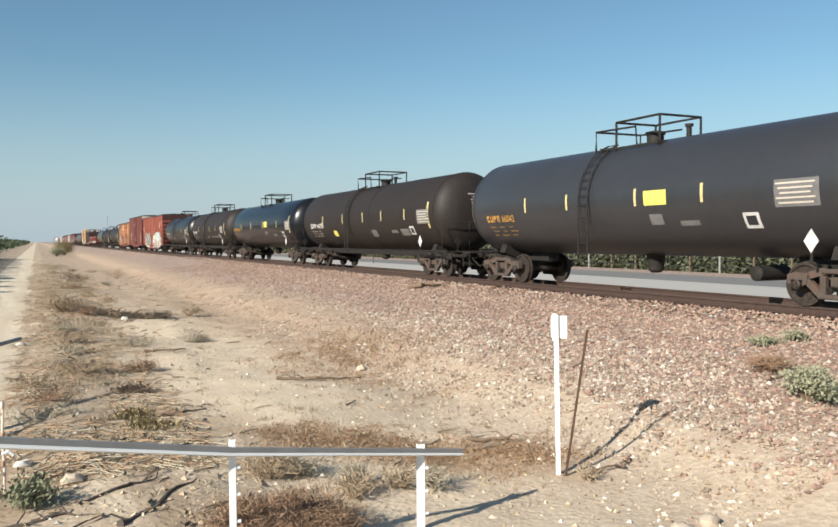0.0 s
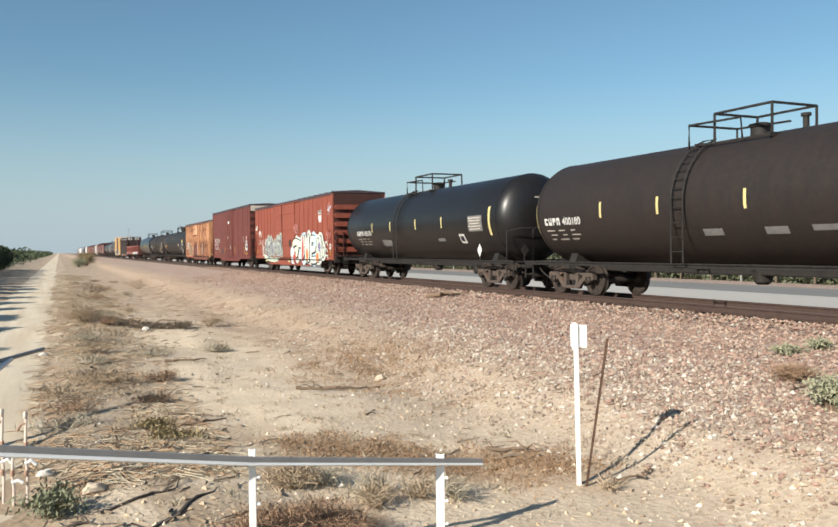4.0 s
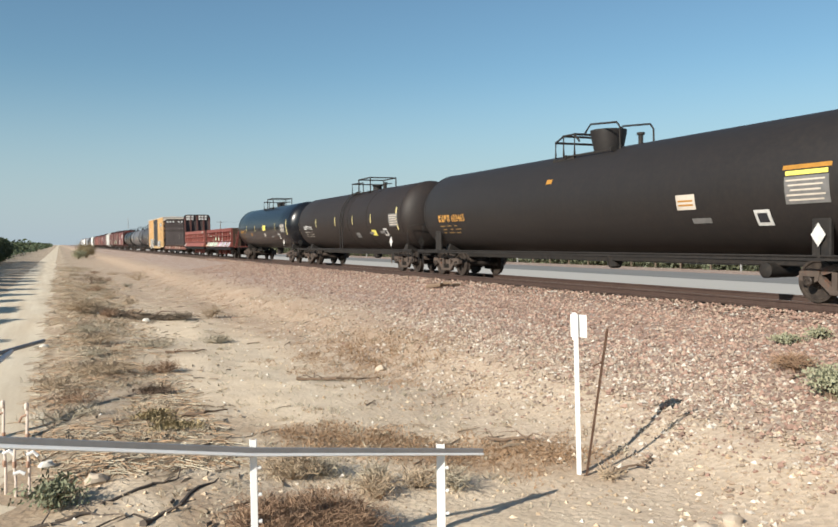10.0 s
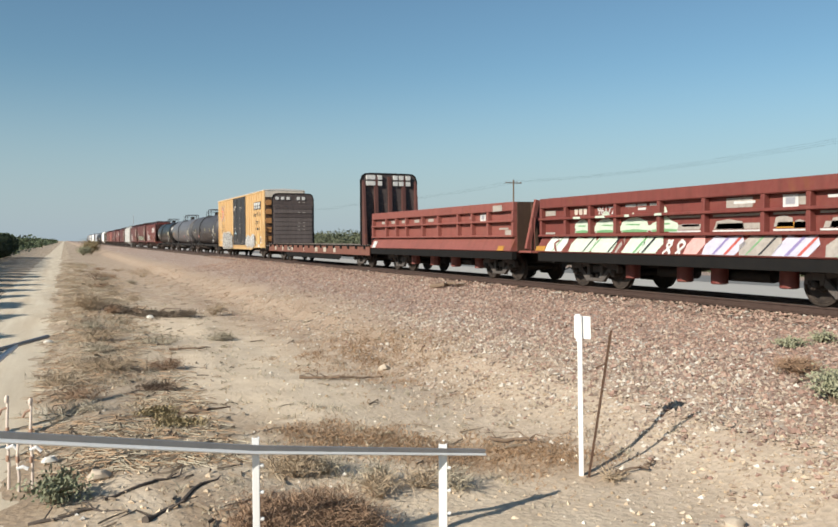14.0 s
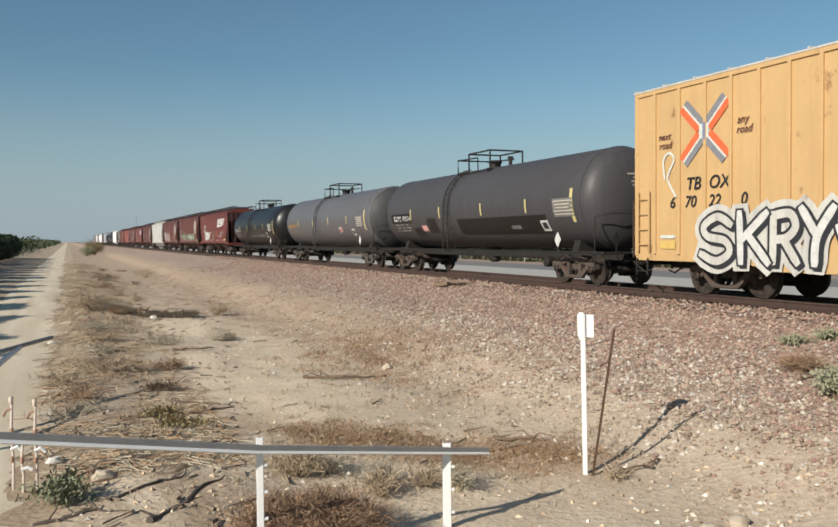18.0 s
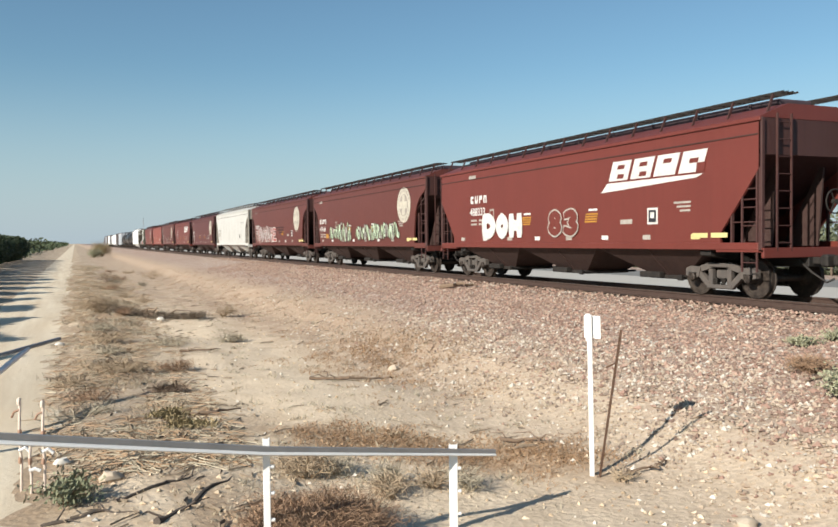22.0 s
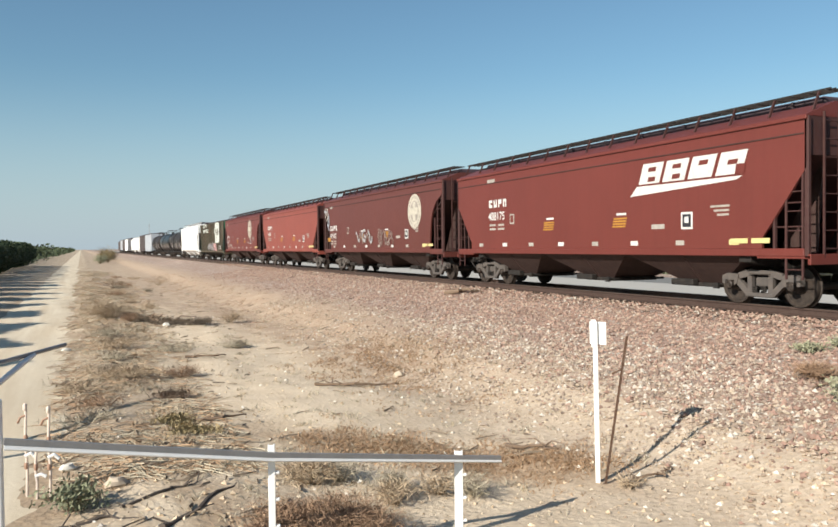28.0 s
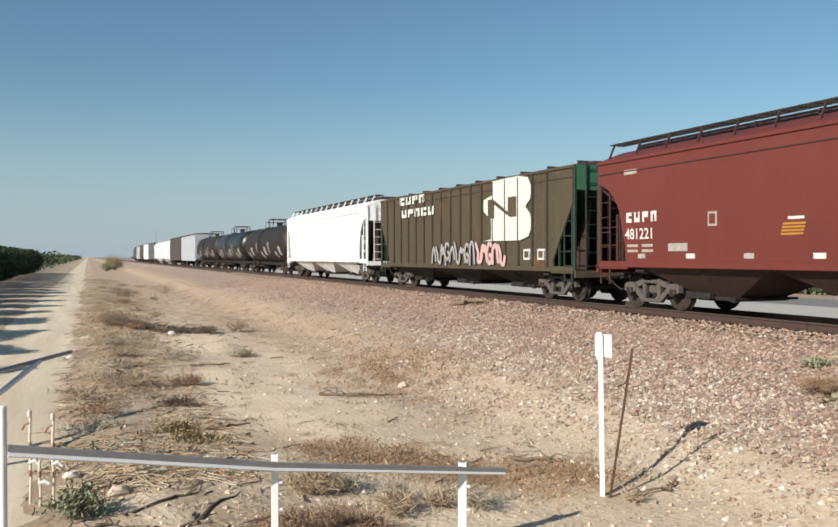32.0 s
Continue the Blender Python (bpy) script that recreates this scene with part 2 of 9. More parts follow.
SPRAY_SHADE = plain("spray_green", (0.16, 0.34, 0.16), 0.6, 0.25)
SPRAY_DARK = plain("spray_black", (0.025, 0.025, 0.03), 0.6, 0.2)
FENCE_WHITE = paint("fence_white", (0.70, 0.70, 0.69), 0.5, 0.1, dust=0.1, grimecol=(0.45, 0.43, 0.4))
PIPE_GREY = paint("pipe_galvanised", (0.25, 0.25, 0.252), 0.55, 0.3, dust=0.1, metal=0.1)
RUST_IRON = paint("rusty_iron", (0.10, 0.055, 0.035), 0.8, 0.4, dust=0.15)
RAIL_STEEL = paint("rail_rust", (0.052, 0.031, 0.025), 0.6, 0.3, dust=0.1)
RAIL_TOP = paint("rail_head", (0.16, 0.13, 0.11), 0.5, 0.1, dust=0.2, metal=0.4)
TIE_WOOD = paint("tie_wood", (0.09, 0.065, 0.05), 0.85, 0.4, dust=0.3)
DRY_WOOD = paint("dry_wood", (0.16, 0.11, 0.075), 0.85, 0.4, dust=0.2)
BONE_WHITE = plain("pale_stone", (0.72, 0.68, 0.6), 0.8, 0.3)
STRAW = leaf_mat("dry_straw", (0.47, 0.36, 0.24), (0.31, 0.225, 0.14))
GREY_STRAW = leaf_mat("grey_straw", (0.46, 0.40, 0.29), (0.30, 0.25, 0.18))
TUMBLE = leaf_mat("tumbleweed_brown", (0.37, 0.235, 0.14), (0.21, 0.125, 0.075))
SAGE = leaf_mat("sage_green", (0.26, 0.26, 0.15), (0.36, 0.35, 0.24))
OLIVE_WEED = leaf_mat("olive_weed", (0.27, 0.21, 0.10), (0.37, 0.28, 0.14))
GREEN_LEAF = leaf_mat("orchard_green", (0.040, 0.062, 0.026), (0.066, 0.090, 0.038))
HEDGE_LEAF = leaf_mat("hedge_green", (0.072, 0.086, 0.046), (0.135, 0.142, 0.08))
BARK = paint("bark", (0.12, 0.09, 0.065), 0.9, 0.4, dust=0.2)
# the yellow boxcar's end, darkened in its colour because it catches less light
END_SHADED_ORANGE = paint("boxcar_end_shaded_orange", (0.34, 0.165, 0.06), 0.6, 0.4, dust=0.1, rust=0.1)
# dark wall colours that hold the shade between a boxcar's end corrugations
RED_GAP = paint("boxcar_end_gap_shade", (0.050, 0.017, 0.014), 0.75, 0.4, dust=0.05)
END_GAP = paint("end_gap_dark_brown", (0.05, 0.027, 0.017), 0.75, 0.4, dust=0.06)
YELLOW_REPAINT = paint("yellow_repaint", (0.56, 0.385, 0.12), 0.5, 0.2, dust=0.1)
FADED_CREAM = paint("faded_cream_panel", (0.52, 0.46, 0.39), 0.6, 0.3, dust=0.15)
RUST_DARK = paint("heavy_rust", (0.115, 0.046, 0.030), 0.8, 0.5, dust=0.12, rust=0.3)
BRUSH_DARK = leaf_mat("dark_brush", (0.20, 0.15, 0.10), (0.11, 0.085, 0.06))
BROWN_LITTER = leaf_mat("brown_litter", (0.40, 0.26, 0.15), (0.27, 0.165, 0.09))
# body red darkened: the shade on hopper ends is in this colour
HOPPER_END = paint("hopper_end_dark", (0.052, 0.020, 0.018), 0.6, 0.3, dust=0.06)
PALE_GREY_BOX = paint("pale_grey_car", (0.36, 0.38, 0.41), 0.55, 0.2, dust=0.08, grimecol=(0.25, 0.26, 0.28))
TANK_MIDGREY = paint("tank_mid_grey", (0.054, 0.051, 0.055), 0.48, 0.4, dust=0.05, grimecol=(0.03, 0.028, 0.028), spec=0.3, grain=0.15)
# the cream paint dimmed, with the shade of the car's ends in its colour
CREAM_END = paint("cream_end_shade", (0.30, 0.275, 0.235), 0.6, 0.3, dust=0.12)
# the end's green dimmed, so posts and slope carry their shade as colour
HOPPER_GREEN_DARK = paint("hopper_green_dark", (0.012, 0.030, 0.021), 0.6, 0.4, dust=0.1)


def rust_wash(name, low, high, col, col2):
    """Ragged rust that lets the paint show between its patches."""
    def build(nt, b):
        big = noise_tex(nt, coords(nt, (1, 1, 0.55)), 2.2, 8, 0.68)
        fine = noise_tex(nt, coords(nt), 11.0, 6, 0.7)
        nt.links.new(mix(nt, fine, col, col2), b.inputs["Base Color"])
        nt.links.new(ramp(nt, big, low, high), b.inputs["Alpha"])
        b.inputs["Roughness"].default_value = 0.85
    return material(name, build)


def rust_climb(name, foot, top, col, col2):
    """Rust that eats upwards from the sill in ragged tongues and runs, thin at its edge."""
    def build(nt, b):
        big = noise_tex(nt, coords(nt, (1, 1, 0.45)), 1.7, 9, 0.70)
        runs = noise_tex(nt, coords(nt, (7, 7, 0.5)), 1.0, 6, 0.65)
        blotch = noise_tex(nt, coords(nt), 3.2, 8, 0.72)
        fine = noise_tex(nt, coords(nt), 17.0, 6, 0.7)
        where = nt.nodes.new("ShaderNodeSeparateXYZ")
        nt.links.new(coords(nt), where.inputs[0])
        lean = ramp(nt, where.outputs["Z"], foot, top, 0.40, -0.24)
        add = nt.nodes.new("ShaderNodeMath")
        nt.links.new(mix(nt, 0.35, big, runs), add.inputs[0])
        nt.links.new(lean, add.inputs[1])
        c = mix(nt, ramp(nt, blotch, 0.38, 0.62), col, col2)
        c = mix(nt, ramp(nt, fine, 0.45, 0.75, 0, 0.6), c, shade(1.7, col))
        nt.links.new(c, b.inputs["Base Color"])
        nt.links.new(times(nt, ramp(nt, add.outputs[0], 0.46, 0.80), ramp(nt, fine, 0.25, 0.45, 0.55, 1.0)), b.inputs["Alpha"])
        b.inputs["Roughness"].default_value = 0.85
    return material(name, build)


RUST_LOW = rust_climb("low_rust", 0.95, 2.4, (0.20, 0.062, 0.032), (0.085, 0.032, 0.021))
RUST_HIGH = rust_climb("high_rust", 1.0, 3.4, (0.19, 0.060, 0.031), (0.07, 0.028, 0.02))
RUST_FOOT = rust_climb("door_rust", 1.5, 3.2, (0.14, 0.036, 0.022), (0.038, 0.018, 0.014))
SILL_RUST = paint("sill_rust", (0.15, 0.045, 0.032), 0.8, 0.6, rust=0.5, rustcol=(0.09, 0.035, 0.025), dust=0.12)
RUST_SMUDGE = rust_wash("rust_smudge", 0.50, 0.86, (0.20, 0.085, 0.045), (0.11, 0.045, 0.028))
PANEL_WHITE = paint("faded_white_panel", (0.46, 0.44, 0.40), 0.65, 0.5, rust=0.32, rustcol=(0.25, 0.16, 0.1), dust=0.12, grimecol=(0.35, 0.3, 0.25))
DOOR_CREAM = paint("faded_cream_door", (0.58, 0.36, 0.22), 0.65, 0.4, rust=0.1, dust=0.1, grimecol=(0.32, 0.15, 0.08))
RUST_THIN = rust_wash("thin_rust", 0.46, 0.66, (0.30, 0.12, 0.06), (0.15, 0.055, 0.03))
OLD_PATCH = paint("weathered_patch", (0.20, 0.165, 0.11), 0.8, 0.7, rust=0.5, rustcol=(0.12, 0.05, 0.03), dust=0.2)


# ---- mesh helpers ----
class Shape:
    """Collects points and faces for one mesh."""

    def __init__(self):
        self.v, self.f = [], []

    def add(self, pts, faces):
        k = len(self.v)
        self.v += [tuple(p) for p in pts]
        self.f += [tuple(i + k for i in f) for f in faces]
        return self

    def box(self, x0, x1, y0, y1, z0, z1, c=0.0):
        x0, x1, y0, y1, z0, z1 = min(x0, x1), max(x0, x1), min(y0, y1), max(y0, y1), min(z0, z1), max(z0, z1)
        if not c:
            p = [(x, y, z) for x in (x0, x1) for y in (y0, y1) for z in (z0, z1)]
            return self.add(p, [(0, 1, 3, 2), (4, 6, 7, 5), (0, 4, 5, 1), (2, 3, 7, 6), (0, 2, 6, 4), (1, 5, 7, 3)])
        c = min(c, (x1 - x0) / 3, (y1 - y0) / 3, (z1 - z0) / 3)
        p, idx = [], {}
        for i, sx in enumerate((x0, x1)):
            for j, sy in enumerate((y0, y1)):
                for k, sz in enumerate((z0, z1)):
                    dx, dy, dz = (c, -c)[i], (c, -c)[j], (c, -c)[k]
                    for a, q in enumerate(((sx, sy + dy, sz + dz), (sx + dx, sy, sz + dz), (sx + dx, sy + dy, sz))):
                        idx[i, j, k, a] = len(p)
                        p.append(q)
        f = []
        I = lambda i, j, k, a: idx[i, j, k, a]
        for s in (0, 1):
            f += [(I(s, 0, 0, 0), I(s, 1, 0, 0), I(s, 1, 1, 0), I(s, 0, 1, 0)), (I(0, s, 0, 1), I(1, s, 0, 1), I(1, s, 1, 1), I(0, s, 1, 1)),
                  (I(0, 0, s, 2), I(1, 0, s, 2), I(1, 1, s, 2), I(0, 1, s, 2))]
            for r in (0, 1):
                f += [(I(s, r, 0, 0), I(s, r, 1, 0), I(s, r, 1, 1), I(s, r, 0, 1)), (I(s, 0, r, 0), I(s, 1, r, 0), I(s, 1, r, 2), I(s, 0, r, 2)),
                      (I(0, s, r, 1), I(1, s, r, 1), I(1, s, r, 2), I(0, s, r, 2))]
        f += [(I(i, j, k, 0), I(i, j, k, 1), I(i, j, k, 2)) for i in (0, 1) for j in (0, 1) for k in (0, 1)]
        return self.add(p, f)

    def beam(self, a, b, w, h, up=(0, 0, 1)):
        """A square bar from a to b."""
        a, b, up = Vector(a), Vector(b), Vector(up)
        d = (b - a).normalized()
        s = d.cross(up)
        s = s.normalized() if s.length > 1e-4 else Vector((1, 0, 0))
        u = s.cross(d).normalized()
        p = [q + s * (i * w / 2) + u * (j * h / 2) for q in (a, b) for i, j in ((-1, -1), (1, -1), (1, 1), (-1, 1))]
        return self.add(p, [(0, 1, 2, 3), (7, 6, 5, 4)] + [(i, i + 4, (i + 1) % 4 + 4, (i + 1) % 4) for i in range(4)])

    def tube(self, pts, r, n=8):
        """A round bar along points; r may be one radius a point."""
        pts = [Vector(p) for p in pts]
        rs = r if isinstance(r, (list, tuple)) else [r] * len(pts)
        ring = []
        for i, p in enumerate(pts):
            d = (pts[min(i + 1, len(pts) - 1)] - pts[max(i - 1, 0)]).normalized()
            s = d.cross(Vector((0.13, 0.2, 1)))
            s = s.normalized() if s.length > 1e-3 else Vector((1, 0, 0))
            u = s.cross(d)
            ring += [p + (s * math.cos(6.28318 * k / n) + u * math.sin(6.28318 * k / n)) * rs[i] for k in range(n)]
        m = len(pts)
        f = [(i * n + k, i * n + (k + 1) % n, (i + 1) * n + (k + 1) % n, (i + 1) * n + k) for i in range(m - 1) for k in range(n)]
        return self.add(ring, f + [tuple(range(n))[::-1], tuple((m - 1) * n + k for k in range(n))])

    def lathe(self, prof, n, axis="z", at=(0, 0, 0)):
        """Turns (along, radius) pairs about an axis."""
        p = []
        for a, r in prof:
            for k in range(n):
                c, s = r * math.cos(6.28318531 * k / n), r * math.sin(6.28318531 * k / n)
                q = (a, c, s) if axis == "x" else (c, a, s) if axis == "y" else (c, s, a)
                p.append((q[0] + at[0], q[1] + at[1], q[2] + at[2]))
        f = [(i * n + k, i * n + (k + 1) % n, (i + 1) * n + (k + 1) % n, (i + 1) * n + k) for i in range(len(prof) - 1) for k in range(n)]
        return self.add(p, f + [tuple(range(n))[::-1], tuple((len(prof) - 1) * n + k for k in range(n))])

    def prism(self, poly, x0, x1, axis="x"):
        """A polygon of (y, z) pairs with thickness along x (or of (x, z) along y, (x, y) along z)."""
        def P(a, b, t):
            return (t, a, b) if axis == "x" else (a, t, b) if axis == "y" else (a, b, t)
        n = len(poly)
        p = [P(a, b, x0) for a, b in poly] + [P(a, b, x1) for a, b in poly]
        return self.add(p, [tuple(range(n)), tuple(range(2 * n - 1, n - 1, -1))] + [(i, i + n, (i + 1) % n + n, (i + 1) % n) for i in range(n)])

    def mesh(self, name, mat, smooth=35):
        me = bpy.data.meshes.new(name)
        me.from_pydata(self.v, [], self.f)
        if mat:
            me.materials.append(mat)
        bm = bmesh.new()
        bm.from_mesh(me)
        bmesh.ops.recalc_face_normals(bm, faces=bm.faces)
        bm.to_mesh(me)
        bm.free()
        if smooth:
            me.shade_smooth()
            me.set_sharp_from_angle(angle=radians(smooth))
        return me


def part(name, shape, mat, parent, label="", at=(0, 0, 0), smooth=35, kind=""):
    """One mesh object under a thing or a part. shape: a Shape, or a mesh to share."""
    me = shape.mesh(name, mat, smooth) if isinstance(shape, Shape) else shape
    ob = new(name, me)
    ob.parent, ob.location = parent, at
    return tagged(ob, label, kind=kind)


CACHE = {}


def shared(key, mat, make, smooth=35):
    """A mesh that alike parts share."""
    k = (key, mat.name)
    if k not in CACHE:
        s = Shape()
        make(s)
        CACHE[k] = s.mesh(str(key[0] if isinstance(key, tuple) else key), mat, smooth)
    return CACHE[k]


def thing(name, at, label, category, group="", kind="", turn=0):
    e = new(name)
    e.matrix_basis = pose(*at, 0, 0, turn)
    e.empty_display_size = 0.2
    return tagged(e, label, category, group, kind)


def solid(name, shape, mat, label, category="", group="", kind="", at=(0, 0, 0), smooth=35):
    ob = new(name, shape.mesh(name, mat, smooth) if isinstance(shape, Shape) else shape)
    ob.location = at
    return tagged(ob, label, category, group, kind)


# ---- ground ----
PROFILE_X = (-4000, -6, -3.6, -2.9, -0.4, 0.6, 2.5, 4.5, 5.9, 6.3, 6.64, 7.03, 7.31, 7.55, 8.6, 12.3, 12.9, 17.4, 18.5, 21.5, 45, 47, 4000)
PROFILE_Z = (-1.15, -1.12, -1.16, -1.22, -1.22, -1.17, -1.30, -1.36, -1.34, -1.31, -1.26, -1.14, -1.05, -0.94, -0.76, -0.34, -0.27, -0.27, -0.6, -1.2, -1.2, -1.25, -1.25)


def ground_z(x, y):
    z = float(np.interp(x, PROFILE_X, PROFILE_Z))
    near = max(0.0, 1 - abs(y - 25) / 130) if y > 0 else 0.3
    rough = 0.0
    if -2.8 < x < 12.2 and y < 120:
        damp = min(1.0, (x + 2.8) / 3) * min(1.0, (12.2 - x) / 2)
        rough = (noise.noise(Vector((x * 0.35, y * 0.22, 3.1))) * 0.16 + noise.noise(Vector((x * 1.1, y * 0.8, 7.7))) * 0.06
                 + noise.noise(Vector((x * 3.3, y * 2.6, 1.7))) * 0.025) * damp
    bank = max(0.0, min(1.0, (5.0 - y) / 3.5)) if y > -40 else 1.0
    bank = bank * bank * (3 - 2 * bank)
    return z + rough * near + bank * max(0.0, -0.3 - z) * (1 if x < 12.9 else 0)


def sheet(xs, ys, height):
    s = Shape()
    s.v = [(float(x), float(y), height(float(x), float(y))) for y in ys for x in xs]
    n = len(xs)
    s.f = [(j * n + i, j * n + i + 1, (j + 1) * n + i + 1, (j + 1) * n + i) for j in range(len(ys) - 1) for i in range(n - 1)]
    return s


def ground_build(nt, b):
    v = coords(nt)
    sep = nt.nodes.new("ShaderNodeSeparateXYZ")
    nt.links.new(v, sep.inputs[0])
    big, mid, fine = noise_tex(nt, v, 0.35, 5), noise_tex(nt, v, 1.6, 6, 0.65), noise_tex(nt, v, 14.0, 6, 0.7)
    long = noise_tex(nt, coords(nt, (1.2, 0.35, 1)), 1.0, 6, 0.7)
    c = mix(nt, ramp(nt, mid, 0.35, 0.7), (0.665, 0.55, 0.41), (0.55, 0.44, 0.315))
    c = mix(nt, ramp(nt, long, 0.54, 0.72, 0, 0.4), c, (0.36, 0.26, 0.16))
    # straw-coloured litter between the dirt road and the ditch
    add = nt.nodes.new("ShaderNodeMath")
    add.operation = "MULTIPLY_ADD"
    nt.links.new(big, add.inputs[0])
    add.inputs[1].default_value = 5.0
    nt.links.new(sep.outputs["X"], add.inputs[2])
    band = ramp(nt, add.outputs[0], 3.8, 5.2, 1, 0)
    c = mix(nt, times(nt, times(nt, band, ramp(nt, long, 0.34, 0.56)), 0.9), c, mix(nt, ramp(nt, fine, 0.4, 0.65), (0.36, 0.265, 0.18), (0.25, 0.175, 0.11)))
    # crushed pink stone towards the track
    add2 = nt.nodes.new("ShaderNodeMath")
    add2.operation = "MULTIPLY_ADD"
    nt.links.new(mid, add2.inputs[0])
    add2.inputs[1].default_value = 2.2
    reach = nt.nodes.new("ShaderNodeMath")       # the stone keeps higher up further along
    reach.operation = "ADD"
    nt.links.new(sep.outputs["X"], reach.inputs[0])
    nt.links.new(ramp(nt, sep.outputs["Y"], 9, 24, 0, -0.9), reach.inputs[1])
    nt.links.new(reach.outputs[0], add2.inputs[2])
    vor = node(nt, "TexVoronoi", Scale=13.0)
    nt.links.new(v, vor.inputs["Vector"])
    tint = nt.nodes.new("ShaderNodeSeparateColor")
    nt.links.new(vor.outputs["Color"], tint.inputs[0])
    st = mix(nt, tint.outputs[0], (0.21, 0.138, 0.112), (0.38, 0.275, 0.225))
    st = mix(nt, ramp(nt, tint.outputs[1], 0.86, 0.9), st, (0.5, 0.46, 0.4))
    c = mix(nt, ramp(nt, add2.outputs[0], 4.9, 7.0, 0, 0.8), c, mix(nt, tint.outputs[2], (0.375, 0.295, 0.22), (0.51, 0.41, 0.315)))
    # brown soil and dead grass on the lower bank, over the whole ditch further along
    low_edge = nt.nodes.new("ShaderNodeMath")
    nt.links.new(sep.outputs["X"], low_edge.inputs[0])
    nt.links.new(ramp(nt, sep.outputs["Y"], 20, 50, 0, 4.0), low_edge.inputs[1])
    soil = times(nt, times(nt, ramp(nt, low_edge.outputs[0], 4.6, 6.6), ramp(nt, sep.outputs["Y"], 11, 18)), ramp(nt, mid, 0.30, 0.58, 0.45, 1.0))
    c = mix(nt, times(nt, soil, 0.85), c, mix(nt, ramp(nt, fine, 0.35, 0.7), (0.385, 0.275, 0.195), (0.30, 0.205, 0.14)))
    c = mix(nt, ramp(nt, add2.outputs[0], 8.1, 9.9), c, st)
    # a band of matted brown litter across the ditch
    across = nt.nodes.new("ShaderNodeVectorMath")
    across.operation = "DOT_PRODUCT"
    across.inputs[1].default_value = (0.659, 0.753, 0)
    nt.links.new(v, across.inputs[0])
    off = nt.nodes.new("ShaderNodeMath")
    off.operation = "SUBTRACT"
    off.inputs[1].default_value = 10.1
    nt.links.new(across.outputs["Value"], off.inputs[0])
    far = nt.nodes.new("ShaderNodeMath")
    far.operation = "ABSOLUTE"
    nt.links.new(off.outputs[0], far.inputs[0])
    mat_band = times(nt, times(nt, ramp(nt, far.outputs[0], 0.3, 1.1, 1, 0), ramp(nt, sep.outputs["X"], 1.6, 2.8)), ramp(nt, sep.outputs["X"], 5.6, 6.4, 1, 0))
    c = mix(nt, times(nt, times(nt, mat_band, ramp(nt, mid, 0.34, 0.56)), 0.8), c, mix(nt, ramp(nt, fine, 0.38, 0.66), (0.40, 0.275, 0.17), (0.26, 0.17, 0.10)))
    c = mix(nt, ramp(nt, fine, 0.35, 0.75, 0, 0.3), c, (0.42, 0.31, 0.2))
    nt.links.new(c, b.inputs["Base Color"])
    b.inputs["Roughness"].default_value = 0.95
    bump(nt, b, mix(nt, 0.5, fine, vor.outputs["Distance"]), 0.7, 0.03)


GROUND_MAT = material("sandy_ground", ground_build)
gx = np.concatenate(([-4000, -800, -200, -60, -25, -12, -8], np.arange(-6, 13.01, 0.28), np.arange(13.5, 22, 0.8), [25, 30, 35, 40, 45, 47, 55, 80, 200, 800, 4000]))
gy = np.concatenate(([-1500, -300, -160, -80, -60], np.arange(-50, -10, 2.0), np.arange(-10, 45, 0.33), np.arange(45, 110, 1.2), np.arange(112, 320, 8), [400, 600, 900, 1500, 2500, 4500]))
tagged(new("ground", sheet(gx, gy, ground_z).mesh("ground", GROUND_MAT, 80)), "dry sandy ground with a pink gravel railway bank", kind="structure")


def road_build(nt, b):
    v = coords(nt)
    long = noise_tex(nt, coords(nt, (2.2, 0.15, 1)), 1.0, 6, 0.6)
    fine = noise_tex(nt, v, 11.0, 6, 0.7)
    c = mix(nt, ramp(nt, long, 0.35, 0.65), (0.68, 0.59, 0.45), (0.56, 0.46, 0.33))
    c = mix(nt, ramp(nt, fine, 0.45, 0.8, 0, 0.3), c, (0.5, 0.38, 0.25))
    nt.links.new(c, b.inputs["Base Color"])
    b.inputs["Roughness"].default_value = 0.95
    bump(nt, b, fine, 0.5, 0.02)


def strip(name, x0, x1, y0, y1, lift, mat, label, step=0.6):
    xs = np.arange(x0, x1 + 0.01, step)
    ys = np.concatenate((np.arange(y0, 110, 1.5), np.arange(112, 320, 8), [400, 600, 900, 1500, min(4400, y1)]))
    return tagged(new(name, sheet(xs, ys, lambda x, y: ground_z(x, y) + lift).mesh(name, mat, 80)), label, kind="structure")


DIRT_ROAD = material("pale_dirt_road", road_build)
road_ys = np.concatenate((np.arange(-150, 6, 4), np.arange(6, 60, 0.5), np.arange(60, 130, 2), np.arange(132, 320, 8), [400, 600, 900, 1500, 4400]))
road = Shape()
for yy in road_ys:
    lo = -3.0 + 0.25 * noise.noise(Vector((0, yy * 0.3, 5)))
    hi = -0.30 + (0.30 * noise.noise(Vector((1, yy * 0.35, 9))) + 0.18 * noise.noise(Vector((1, yy * 1.4, 2)))) * (1 if yy < 130 else 0)
    for k in range(6):
        xx = lo + (hi - lo) * k / 5
        road.v.append((xx, float(yy), ground_z(xx, float(yy)) + (0.012 if 0 < k < 5 else -0.012)))
road.f = [(j * 6 + i, j * 6 + i + 1, (j + 1) * 6 + i + 1, (j + 1) * 6 + i) for j in range(len(road_ys) - 1) for i in range(5)]
tagged(new("road_dirt", road.mesh("road_dirt", DIRT_ROAD, 80)), "pale dusty dirt road beside the tracks", kind="structure")


